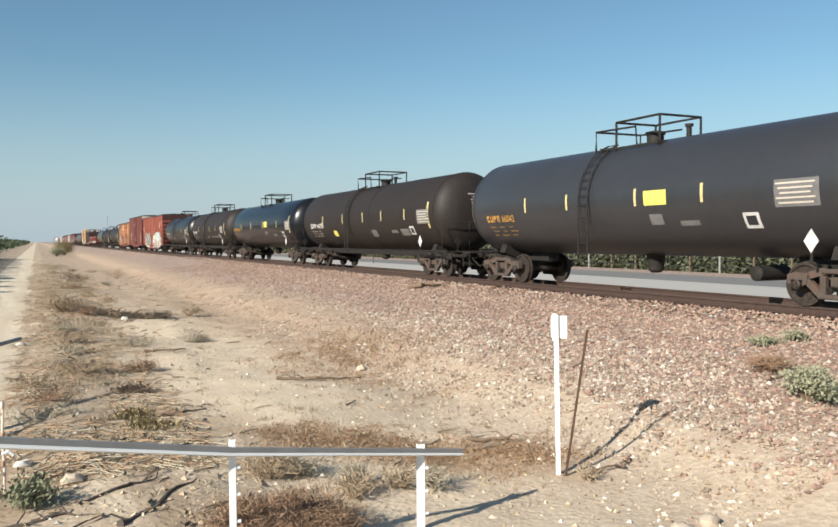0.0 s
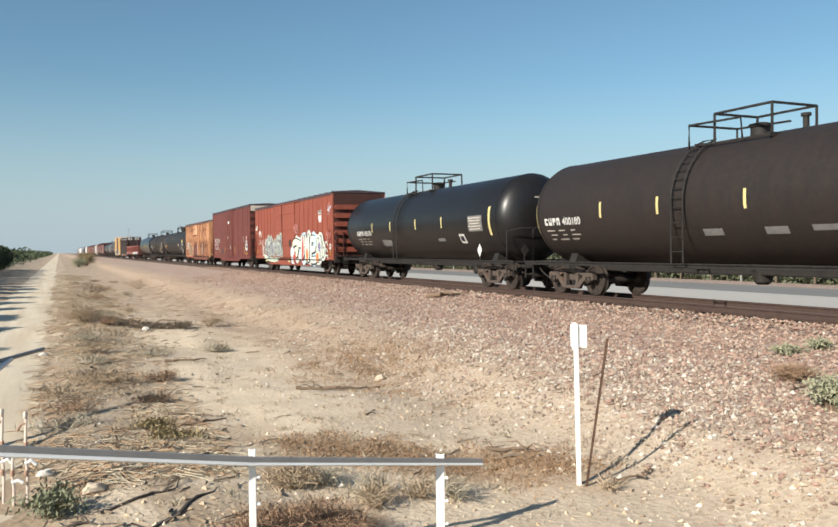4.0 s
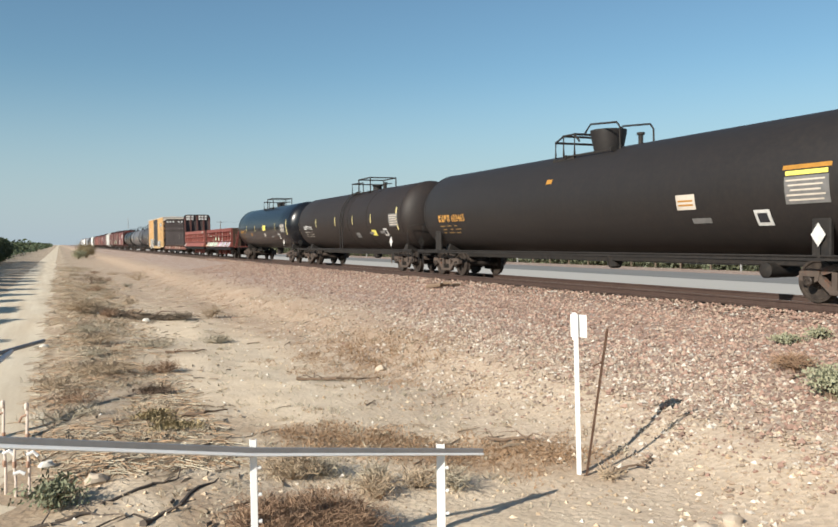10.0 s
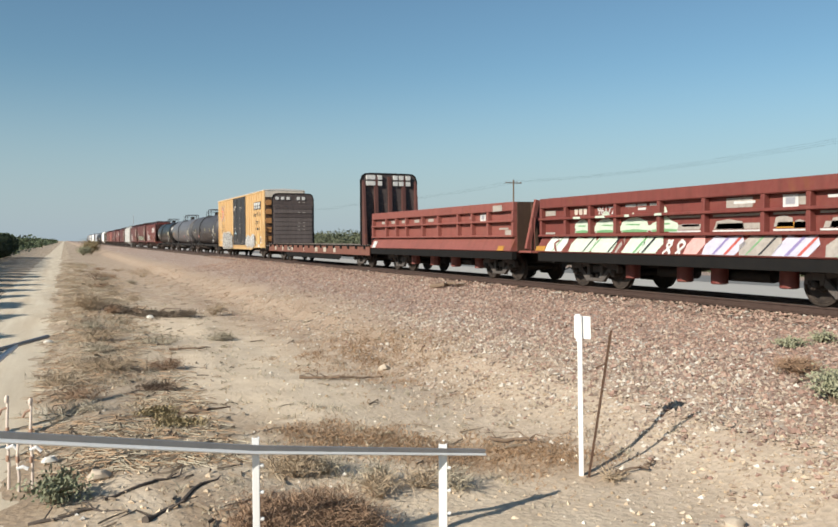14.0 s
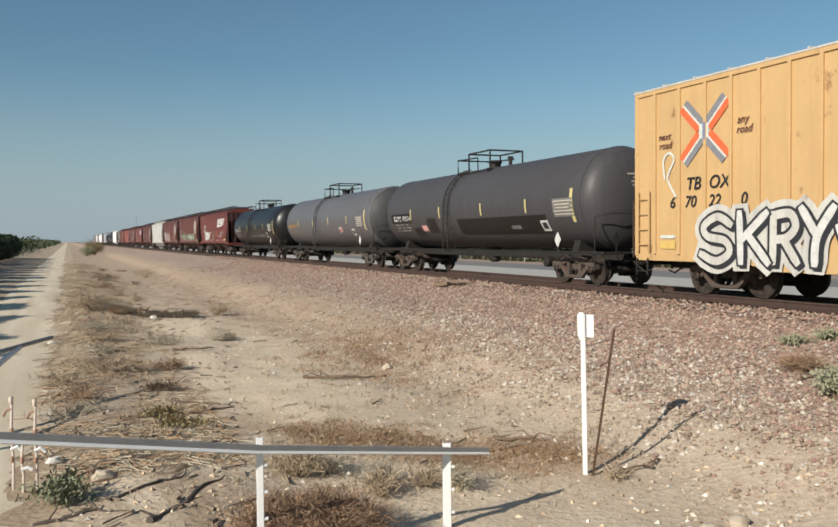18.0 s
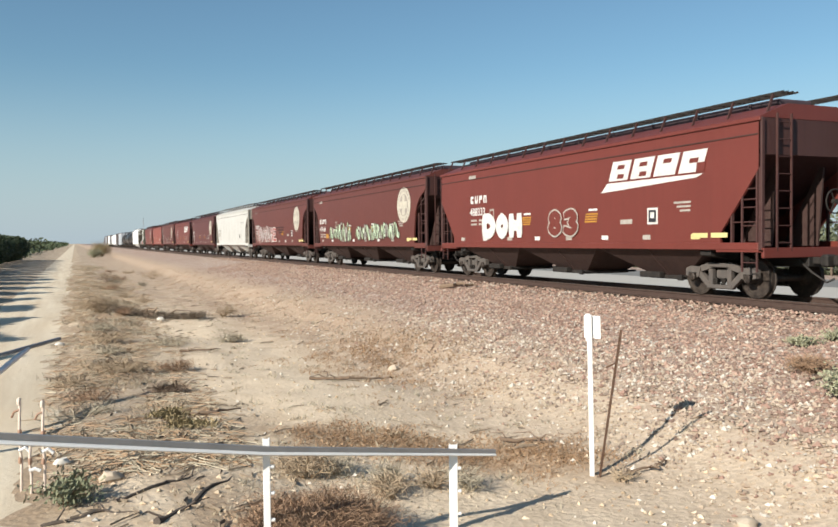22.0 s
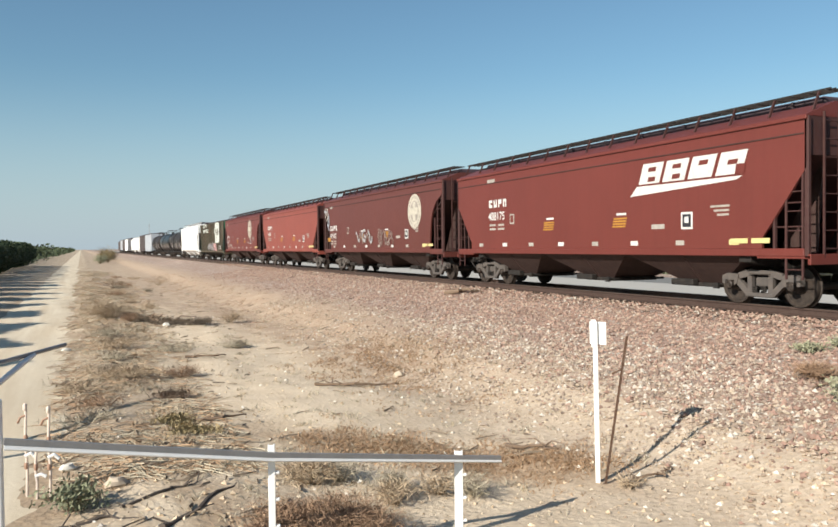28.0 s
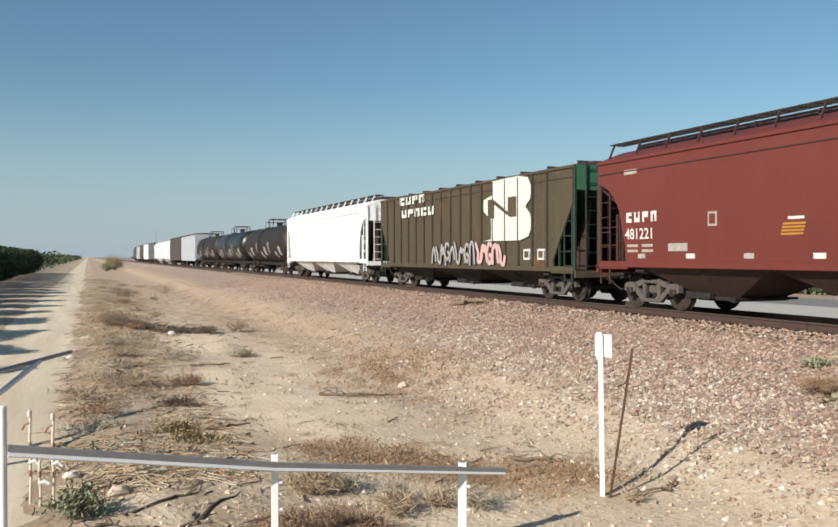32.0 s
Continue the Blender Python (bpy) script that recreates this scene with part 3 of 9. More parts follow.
def asphalt_build(nt, b):
    fine = noise_tex(nt, coords(nt), 20.0, 6, 0.7)
    big = noise_tex(nt, coords(nt, (1, 0.1, 1)), 0.7, 5)
    c = mix(nt, fine, (0.13, 0.13, 0.125), (0.2, 0.195, 0.185))
    c = mix(nt, ramp(nt, big, 0.4, 0.7, 0, 0.4), c, (0.26, 0.24, 0.22))
    nt.links.new(c, b.inputs["Base Color"])
    b.inputs["Roughness"].default_value = 0.9
    bump(nt, b, fine, 0.3, 0.005)


def shoulder_build(nt, b):
    fine = noise_tex(nt, coords(nt), 9.0, 6, 0.7)
    c = mix(nt, fine, (0.36, 0.34, 0.31), (0.46, 0.435, 0.39))
    nt.links.new(c, b.inputs["Base Color"])
    b.inputs["Roughness"].default_value = 0.95
    bump(nt, b, fine, 0.4, 0.01)


SHOULDER = material("pale_gravel_shoulder", shoulder_build)
ASPHALT = material("grey_asphalt", asphalt_build)
strip("pavement_shoulder", 25.0, 35.0, -150, 4400, 0.015, SHOULDER, "pale gravel shoulder of the highway", 1.0)
strip("road_highway", 35.0, 41.0, -150, 4400, 0.02, ASPHALT, "grey asphalt highway behind the tracks", 1.0)


# ---- loose stones and dry litter ----
def stones(name, n, where, size, mat, label, seed):
    """Many small broken stones, each a rough eight-sided lump."""
    r = np.random.RandomState(seed)
    pts = where(r, n)
    k = len(pts)
    base = np.array([(1, 0, 0), (-1, 0, 0), (0, 1, 0), (0, -1, 0), (0, 0, 1), (0, 0, -0.7)], float)
    sz = size[0] + (size[1] - size[0]) * r.rand(k) ** 2
    off = base[None] * (0.55 + 0.6 * r.rand(k, 6, 1)) + r.uniform(-0.25, 0.25, (k, 6, 3))
    ang = r.rand(k) * 6.28
    cs, sn = np.cos(ang)[:, None], np.sin(ang)[:, None]
    o = np.stack((off[..., 0] * cs - off[..., 1] * sn, off[..., 0] * sn + off[..., 1] * cs, off[..., 2] * 0.75), -1)
    v = (pts[:, None] + o * sz[:, None, None]).reshape(-1, 3)
    tri = np.array([(0, 2, 4), (2, 1, 4), (1, 3, 4), (3, 0, 4), (2, 0, 5), (1, 2, 5), (3, 1, 5), (0, 3, 5)])
    f = (np.arange(k)[:, None, None] * 6 + tri[None]).reshape(-1, 3)
    me = bpy.data.meshes.new(name)
    me.from_pydata(v.tolist(), [], f.tolist())
    me.materials.append(mat)
    return tagged(new(name, me), label, "stones", kind="stuff")


def stone_build(cols):
    def build(nt, b):
        g = nt.nodes.new("ShaderNodeNewGeometry")
        cr = nt.nodes.new("ShaderNodeValToRGB")
        cr.color_ramp.interpolation = "CONSTANT"
        el = cr.color_ramp.elements
        for i, (p, c) in enumerate(cols):
            e = el[i] if i < 2 else el.new(p)
            e.position, e.color = p, (*c, 1)
        nt.links.new(g.outputs["Random Per Island"], cr.inputs["Fac"])
        fine = noise_tex(nt, coords(nt), 40.0, 4)
        nt.links.new(mix(nt, ramp(nt, fine, 0.3, 0.7, 0, 0.3), cr.outputs["Color"], (0.3, 0.22, 0.16)), b.inputs["Base Color"])
        b.inputs["Roughness"].default_value = 0.9
    return build


PINK_STONE = material("pink_ballast", stone_build([(0.0, (0.28, 0.172, 0.134)), (0.3, (0.38, 0.252, 0.196)), (0.5, (0.178, 0.115, 0.09)), (0.72, (0.40, 0.31, 0.24)), (0.95, (0.50, 0.46, 0.40))]))
SAND_STONE = material("sand_pebbles", stone_build([(0.0, (0.62, 0.49, 0.34)), (0.4, (0.42, 0.31, 0.2)), (0.7, (0.7, 0.59, 0.44)), (0.9, (0.8, 0.76, 0.68))]))


def on_bank(r, n):
    y = 5.5 + 60 * r.rand(n) ** 1.6
    x = 12.95 - 7.4 * r.rand(n) ** 1.15
    keep = r.rand(n) < np.clip((x - 1.5 * np.clip((y - 10) / 14, 0, 1) - 6.6) / 2.6, 0.015, 1)
    return np.array([(a, b, ground_z(a, b) + 0.01) for a, b in zip(x[keep], y[keep])])


def on_sand(r, n):
    y, x = 5.5 + 40 * r.rand(n) ** 1.6, -0.2 + 8 * r.rand(n)
    return np.array([(a, b, ground_z(a, b) + 0.004) for a, b in zip(x, y)])


TAN_STONE = material("tan_gravel", stone_build([(0.0, (0.42, 0.34, 0.25)), (0.3, (0.32, 0.245, 0.18)), (0.6, (0.47, 0.395, 0.31)), (0.93, (0.54, 0.5, 0.44))]))


def on_toe(r, n):
    y, x = 5.5 + 30 * r.rand(n) ** 1.5, 5.0 + 4.2 * r.rand(n)
    keep = r.rand(n) < 0.05 + 0.95 * np.clip((x - 5.4) / 1.8, 0, 1)
    return np.array([(a, b, ground_z(a, b) + 0.008) for a, b in zip(x[keep], y[keep])])


GREY_STONE = material("grey_gravel", stone_build([(0.0, (0.33, 0.27, 0.215)), (0.3, (0.22, 0.17, 0.135)), (0.55, (0.42, 0.35, 0.28)), (0.8, (0.58, 0.53, 0.46))]))


def on_lower_bank(r, n):
    y, x = 7.5 + 19 * r.rand(n) ** 1.2, 5.6 + 4.6 * r.rand(n)
    patch = np.array([noise.noise(Vector((a * 0.9, b * 0.6, 5.3))) for a, b in zip(x, y)])
    keep = r.rand(n) < np.clip((x - 5.6) / 1.6, 0.05, 1) * np.clip((26.5 - y) / 8, 0, 1) * np.clip(0.65 + 1.3 * patch, 0.1, 1)
    return np.array([(a, b, ground_z(a, b) + 0.006) for a, b in zip(x[keep], y[keep])])


stones("gravel", 15000, on_toe, (0.012, 0.045), TAN_STONE, "scattered tan gravel at the foot of the bank", 7)
stones("lower_bank_gravel", 13000, on_lower_bank, (0.018, 0.066), GREY_STONE, "grey and tan gravel spread over the lower bank", 21)
stones("ballast", 52000, on_bank, (0.022, 0.066), PINK_STONE, "pink and grey crushed stone ballast on the bank", 3)


def by_ties(r, n):
    y, x = 3 + 80 * r.rand(n) ** 1.4, 12.8 + 1.55 * r.rand(n)
    return np.array([(a, b, ground_z(a, b) + 0.03 + 0.05 * c) for a, b, c in zip(x, y, r.rand(n))])


stones("shoulder_ballast", 9000, by_ties, (0.03, 0.07), PINK_STONE, "crushed stone heaped against the tie ends", 9)
stones("pebbles", 3600, on_sand, (0.012, 0.045), SAND_STONE, "small pale pebbles and clods on the sand", 4)


def blades(name, spots, mat, label, seed, kind="stuff", category="grass"):
    """Dry stalks: thin leaning slips in tufts. spots: (x, y, radius, count, height)."""
    r = np.random.RandomState(seed)
    v, f = [], []
    for x, y, rad, n, h in spots:
        for _ in range(n):
            a, d = r.rand() * 6.28, rad * math.sqrt(r.rand())
            px, py = x + d * math.cos(a), y + d * math.sin(a)
            z = ground_z(px, py) - 0.01
            hh, lean, b = h * (0.4 + 0.8 * r.rand()), r.uniform(0.6, 2.6), r.rand() * 6.28
            w, c = r.uniform(0.004, 0.009), r.rand() * 6.28
            k = len(v)
            tip = (px + hh * lean * math.cos(b), py + hh * lean * math.sin(b), z + hh)
            midp = (px + hh * lean * 0.35 * math.cos(b), py + hh * lean * 0.35 * math.sin(b), z + hh * 0.6)
            wx, wy = w * math.cos(c), w * math.sin(c)
            v += [(px - wx, py - wy, z), (px + wx, py + wy, z), (midp[0] + wx, midp[1] + wy, midp[2]), (midp[0] - wx, midp[1] - wy, midp[2]), tip]
            f += [(k, k + 1, k + 2, k + 3), (k + 3, k + 2, k + 4)]
    me = bpy.data.meshes.new(name)
    me.from_pydata(v, [], f)
    me.materials.append(mat)
    return tagged(new(name, me), label, category, kind=kind)


rg = random.Random(11)
spots, grey = [], []
for _ in range(1900):      # weedy verge of the dirt road, in clumps
    y = 11 + 90 * rg.random() ** 1.6
    x = rg.uniform(-0.1, 1.0 + min(2.4, y * 0.055)) * rg.uniform(0.6, 1.0)
    if noise.noise(Vector((x * 0.9, y * 0.42, 8.1))) + 0.5 * noise.noise(Vector((x * 0.3, y * 0.14, 1.0))) < rg.uniform(-0.3, 0.15):
        continue
    (spots if rg.random() < 0.55 else grey).append((x, y, rg.uniform(0.2, 0.5), 34, rg.uniform(0.02, 0.065) * (1 if y < 24 else 2.2)))
brown = []
for _ in range(170):      # matted patches in the ditch
    brown.append((rg.gauss(6.5, 0.8), rg.gauss(17.4, 1.5), 0.32, 34, 0.07))
for _ in range(300):
    k = rg.random()
    brown.append((3.0 + 2.9 * k + rg.gauss(0, 0.3), 10.9 - 2.4 * k + rg.gauss(0, 0.45), 0.28, 34, 0.05))
for _ in range(70):
    grey.append((rg.uniform(0.0, 4.8), rg.uniform(7.0, 10.8), 0.3, 18, 0.05))
for _ in range(110):
    grey.append((rg.uniform(2.0, 9.0), 12 + 45 * rg.random(), 0.25, 16, 0.06))
for _ in range(420):      # straw blown against the far bank
    y = 12 + 70 * rg.random() ** 1.5
    brown.append((rg.gauss(6.6, 1.0), y, rg.uniform(0.15, 0.4), 22, 0.05))
for _ in range(500):      # stray tufts over the whole ditch
    y = 8 + 60 * rg.random() ** 1.4
    grey.append((rg.uniform(0.5, 7.5), y, 0.12, 14, rg.uniform(0.03, 0.1)))
blades("dry_grass", spots, STRAW, "matted dry brown grass and weeds in the ditch", 5)
blades("brown_grass", brown, BROWN_LITTER, "matted rust-brown dead weeds in the ditch", 8)
blades("dead_grass", grey, GREY_STRAW, "thin grey dead grass lying on the sand", 6)


def litter(name, n, where, mat, label, seed, thin=1.0):
    """Short broken twigs lying about: thin three-sided slips."""
    r = np.random.RandomState(seed)
    v, f = [], []
    for _ in range(n):
        x, y = where(r)
        z, a, L, w = ground_z(x, y), r.rand() * 6.28, r.uniform(0.08, 0.42), r.uniform(0.006, 0.018) * thin
        bend = r.uniform(-0.5, 0.5)
        p = [(x, y), (x + L * 0.5 * math.cos(a), y + L * 0.5 * math.sin(a)), (x + L * 0.5 * (math.cos(a) + math.cos(a + bend)), y + L * 0.5 * (math.sin(a) + math.sin(a + bend)))]
        k = len(v)
        for i, (px, py) in enumerate(p):
            ww, zz = w * (1.0, 0.9, 0.4)[i], ground_z(px, py) + r.uniform(0, 0.03)
            v += [(px - ww * math.sin(a), py + ww * math.cos(a), zz), (px + ww * math.sin(a), py - ww * math.cos(a), zz), (px, py, zz + ww * 1.7)]
        for i in (0, 3):
            f += [(k + i, k + i + 1, k + i + 4, k + i + 3), (k + i + 1, k + i + 2, k + i + 5, k + i + 4), (k + i + 2, k + i, k + i + 3, k + i + 5)]
    me = bpy.data.meshes.new(name)
    me.from_pydata(v, [], f)
    me.materials.append(mat)
    return tagged(new(name, me), label, "twigs", kind="stuff")


def twig_spot(r):
    k = r.rand()
    if k < 0.12:
        return r.uniform(-0.2, 2.2), r.uniform(7.3, 12.5)
    if k < 0.6:
        y = 11 + 45 * r.rand() ** 1.5
        return r.uniform(0.0, 2.0 + 0.05 * y), y
    if k < 0.8:
        return r.normal(2.8, 0.9), r.normal(30.0, 0.9)
    y = 9 + 35 * r.rand() ** 1.3
    return r.uniform(2.0, 7.5), y


def verge_spot(r):
    while True:
        y = 9.5 + 60 * r.rand() ** 1.5
        x = -0.5 + (2.0 + min(2.2, y * 0.045)) * r.rand()
        if noise.noise(Vector((x * 0.8, y * 0.4, 8.1))) + 0.4 * noise.noise(Vector((x * 2.1, y * 1.1, 4.0))) > r.uniform(-0.45, 0.2):
            return x, y


litter("straw_litter", 5200, verge_spot, BROWN_LITTER, "broken brown straw lying on the weedy verge", 15, 0.4)
litter("pale_litter", 4600, verge_spot, GREY_STRAW, "broken grey straw lying on the weedy verge", 16, 0.4)
litter("twigs", 520, twig_spot, plain("grey_twigs", (0.22, 0.17, 0.12), 0.9, 0.4), "broken dark twigs scattered over the sand", 12)


# ---- track ----
def rail(x):
    s = Shape()
    prof = [(-0.07, -0.185), (0.07, -0.185), (0.07, -0.165), (0.012, -0.145), (0.012, -0.05), (0.036, -0.04), (0.036, -0.003), (-0.036, -0.003), (-0.036, -0.04), (-0.012, -0.05), (-0.012, -0.145), (-0.07, -0.165)]
    s.prism(prof, -160, 2500, "y")
    ob = solid("rail", s, RAIL_STEEL, "rusty steel rail on wooden ties", "rail", "rails of the track", at=(x, 0, 0))
    h = Shape().prism([(-0.03, -0.003), (0.03, -0.003), (0.024, 0.0), (-0.024, 0.0)], -160, 2500, "y")
    part("rail_head", h, RAIL_TOP, ob, "worn shiny running surface")


rail(TRACK - 0.755)
rail(TRACK + 0.755)


def tie_mesh(s):
    s.box(-1.15, 1.3, -0.115, 0.115, -0.38, -0.215, 0.012)


tie_me = shared("tie", TIE_WOOD, tie_mesh)
for i in range(150):
    tagged(solid("tie", tie_me, None, "", at=(TRACK + rg.uniform(-0.03, 0.03), 2.0 + i * 0.53, rg.uniform(-0.01, 0.005))), "weathered wooden railway tie under the rails", "railway tie", "ties of the track")
far = Shape()
for i in range(900):
    y = 2.0 + 150 * 0.53 + i * 0.53
    far.box(TRACK - 1.3, TRACK + 1.3, y - 0.115, y + 0.115, -0.36, -0.19)
solid("ties_far", far, TIE_WOOD, "weathered wooden railway ties further along", "railway tie", kind="stuff", smooth=0)


# ---- things beside the track ----
def pipe_fence():
    e = thing("pipe_fence", (1.39, 6.38, ground_z(1.39, 6.38)), "white pipe fence with a sagging grey top rail", "fence")
    o = Vector(e.location)
    # the rail drops steeply from the end post and is bent at the first channel post
    a, m, b = Vector((-0.50, 5.94, 0.17)), Vector((1.39, 6.377, -0.238)), Vector((3.78, 6.93, -0.666))
    tip = Vector((0.16, -0.70, 0.70))
    rail = Shape().beam(a - o, m - o, 0.038, 0.041).beam(m - o, b - o, 0.036, 0.038)
    tr = part("top_rail", rail, PIPE_GREY, e, "long grey galvanised rail")
    lip = Shape().beam(a - o + Vector((0.004, -0.016, -0.034)), m - o + Vector((0.004, -0.015, -0.030)), 0.046, 0.013, tip)
    lip.beam(m - o + Vector((0.004, -0.015, -0.030)), b - o + Vector((0.004, -0.013, -0.025)), 0.042, 0.012, tip)
    part("rail_lip", lip, FENCE_WHITE, tr, "white painted lower lip")
    for x, y, top, wide in ((1.39, 6.402, -0.165, 0.058), (3.28, 6.838, -0.525, 0.082)):
        g = ground_z(x, y) - 0.1
        sh = Shape().box(-wide / 2, wide / 2, 0.0, 0.014, 0, top - g, 0.004)
        sh.box(-wide / 2, -wide / 2 + 0.012, 0.012, 0.05, 0, top - g, 0.003).box(wide / 2 - 0.012, wide / 2, 0.012, 0.05, 0, top - g, 0.003)
        p = part("post", sh, FENCE_WHITE, e, "white painted channel post", at=(x - o.x, y - o.y, g - o.z))
        p.rotation_euler = (0, 0, math.atan2(-x, y))
        for k in (0.10, 0.32, 0.54):
            part("bolt", Shape().lathe([(0, 0.016), (0.03, 0.016), (0.036, 0.010)], 8, "x", (wide / 2, 0.02, top - g - 0.13 - k)), FENCE_WHITE, p)
    g = ground_z(-0.53, 5.96) - 0.1
    part("end_post", Shape().lathe([(0, 0.026), (0.44 - g, 0.026), (0.45 - g, 0.018)], 12), FENCE_WHITE, e, "pale grey round end post", at=(-0.53 - o.x, 5.962 - o.y, g - o.z))


pipe_fence()


def marker_post():
    x, y = 5.52, 7.74
    g = ground_z(x, y)
    e = thing("marker_post", (x, y, g), "slim white marker post with a small white plate", "marker post")
    top = 0.54 - g
    lean = Vector((-0.034, 0.0, top))
    p = part("post", Shape().box(-0.028, 0.028, -0.012, 0.012, -0.15, top, 0.004).box(-0.006, 0.006, 0.011, 0.035, -0.15, top - 0.02, 0.003), FENCE_WHITE, e, "white flat fibreglass post with a rib behind")
    q = part("plate", Shape().box(-0.085, 0.120, 0.036, 0.044, top - 0.275, top - 0.01, 0.002), FENCE_WHITE, e, "small white plate")
    q2 = part("plate_bracket", Shape().box(-0.045, 0.012, -0.018, -0.0125, top - 0.30, top + 0.02, 0.002), FENCE_WHITE, e)
    tilt = Vector((0, 0, 1)).rotation_difference(lean).to_matrix().to_4x4()
    for o in (p, q2):
        o.matrix_basis = tilt @ pose(0, 0, 0, 0, 0, -36)
    q.matrix_basis = tilt @ pose(0, 0, 0, 0, 0, -60)
    bx, by = x + 0.06, y - 0.03
    e2 = thing("iron_stake", (bx, by, g), "rusty leaning iron stake beside the marker", "stake")
    d = Vector((5.587 - bx, 7.28 - by, 0.408 - g))
    s = Shape().beam((0, 0, -0.15), d, 0.03, 0.010).beam((0, 0, -0.15), d, 0.009, 0.032)
    part("bar", s, RUST_IRON, e2, "rusty T-section bar")
    w = d * 0.78
    part("wire_stub", Shape().tube([w, w + Vector((-0.10, 0.05, -0.05))], 0.012, 6), RUST_IRON, e2)


marker_post()


def barrier_arm():
    x, y = -2.30, 10.82
    g = ground_z(x, y)
    e = thing("barrier_arm", (x, y, g), "white pipe barrier arm with a brace beside the dirt road", "barrier")
    o = Vector((x, y, g))
    a, b = Vector((x, y, -0.25)) - o, Vector((-0.29, 15.5, -0.25)) - o
    part("post", Shape().lathe([(-0.1, 0.06), (1.15, 0.06), (1.17, 0.04), (1.18, 0.0)], 12), FENCE_WHITE, e, "white pipe post")
    part("arm", Shape().tube([a, b], 0.035, 10), PIPE_GREY, e, "grey pipe arm")
    part("brace", Shape().tube([Vector((-2.30, 10.85, -0.87)) - o, Vector((-1.16, 12.92, -0.5)) - o, Vector((-0.75, 14.42, -0.27)) - o], 0.045, 10), FENCE_WHITE, e, "white pipe brace")


barrier_arm()


def irrigation_risers():
    for i, (x, y, top) in enumerate(((-0.59, 9.54, -0.22), (-0.49, 9.42, -0.66), (-0.36, 9.44, -0.25))):
        g = ground_z(x, y)
        h = top - g
        e = thing("irrigation_riser", (x, y, g), "thin stained white pipe riser with small fittings by the fence", "pipe", "risers by the fence")
        part("pipe", Shape().tube([(0, 0, -0.15), (0.012, 0, h * 0.3), (-0.004, 0, h * 0.62), (0.01, 0.004, h)], 0.015, 8), RISER_WHITE, e, "stained white pipe")
        for k in (0.30, 0.60) if i != 1 else (0.55,):
            part("coupling", Shape().lathe([(h * k, 0.016), (h * k + 0.01, 0.021), (h * k + 0.06, 0.021), (h * k + 0.07, 0.016)], 8), RISER_RUST, e, "brown pipe coupling")
        if i != 1:
            part("cap", Shape().lathe([(h - 0.07, 0.016), (h - 0.06, 0.023), (h - 0.01, 0.023), (h + 0.01, 0.010)], 8), RISER_WHITE, e, "stained valve cap")
            part("elbow", Shape().tube([(0, 0, h * 0.88), (-0.05, 0.0, h * 0.86), (-0.075, 0.01, h * 0.80)], 0.013, 7), RISER_RUST, e, "brown elbow")
        part("branch_pipe", Shape().tube([(-0.01, 0, h * 0.44), (0.05, -0.01, h * 0.47), (0.10, -0.02, h * 0.42)], 0.020, 7), FENCE_WHITE, e, "white side pipe")


RISER_WHITE = paint("stained_white_pipe", (0.62, 0.53, 0.46), 0.6, 0.5, rust=0.3, rustcol=(0.30, 0.17, 0.10), dust=0.2)
RISER_RUST = paint("rusty_valve", (0.33, 0.20, 0.14), 0.7, 0.5, dust=0.2)
irrigation_risers()


def rock(name, x, y, r, mat, label, squash=0.7, seed=0):
    rr = random.Random(seed)
    s = Shape()
    n, m = 9, 6
    for j in range(m + 1):
        t = math.pi * j / m
        for i in range(n):
            a = 6.283 * i / n
            d = Vector((math.sin(t) * math.cos(a), math.sin(t) * math.sin(a), math.cos(t)))
            k = r * (1 + 0.35 * noise.noise(d * 1.7 + Vector((seed, 0, 0))) + 0.12 * noise.noise(d * 4.1 + Vector((0, seed, 0))))
            s.v.append((d.x * k * 1.2, d.y * k, d.z * k * squash))
    s.f = [(j * n + i, j * n + (i + 1) % n, (j + 1) * n + (i + 1) % n, (j + 1) * n + i) for j in range(m) for i in range(n)]
    return solid(name, s, mat, label, "rock", at=(x, y, ground_z(x, y) + r * squash * 0.45), smooth=30)


SANDROCK = plain("sandstone", (0.52, 0.43, 0.33), 0.9, 0.35)
rock("rock", 6.25, 15.96, 0.10, SANDROCK, "pale round rock lying in the ditch", 0.85, 1)
rock("rock", 0.31, 9.36, 0.105, SANDROCK, "tan rock half sunk in the dirt", 0.75, 2)
rock("plastic_scrap", -0.20, 10.4, 0.085, BONE_WHITE, "crumpled white plastic scrap lying on the dirt", 0.6, 12)
rock("plastic_scrap", -0.42, 22.8, 0.10, BONE_WHITE, "small white plastic scrap by the dirt road", 0.6, 13)
rock("rock", 5.91, 5.77, 0.10, SANDROCK, "broken sandy rock on the bank", 0.7, 3)
rock("rock", 5.5, 5.7, 0.12, SANDROCK, "broken sandy rock on the bank", 0.7, 4)
rock("bucket_lid", 2.65, 28.6, 0.10, BONE_WHITE, "small white piece of litter in the brush", 0.8, 5)
rock("rock", 1.3, 31.5, 0.09, BONE_WHITE, "pale broken concrete lump in the brush", 0.7, 6)
rock("rock", 1.8, 31.0, 0.11, SANDROCK, "pale broken concrete lump in the brush", 0.7, 7)
rock("rock", 2.2, 31.8, 0.08, BONE_WHITE, "pale broken concrete lump in the brush", 0.7, 8)


# near-black brown for the sticks that stand in for shadow streaks
STREAK_DARK = paint("shadow_streak_wood", (0.075, 0.06, 0.05), 0.9, 0.3, dust=0.15)


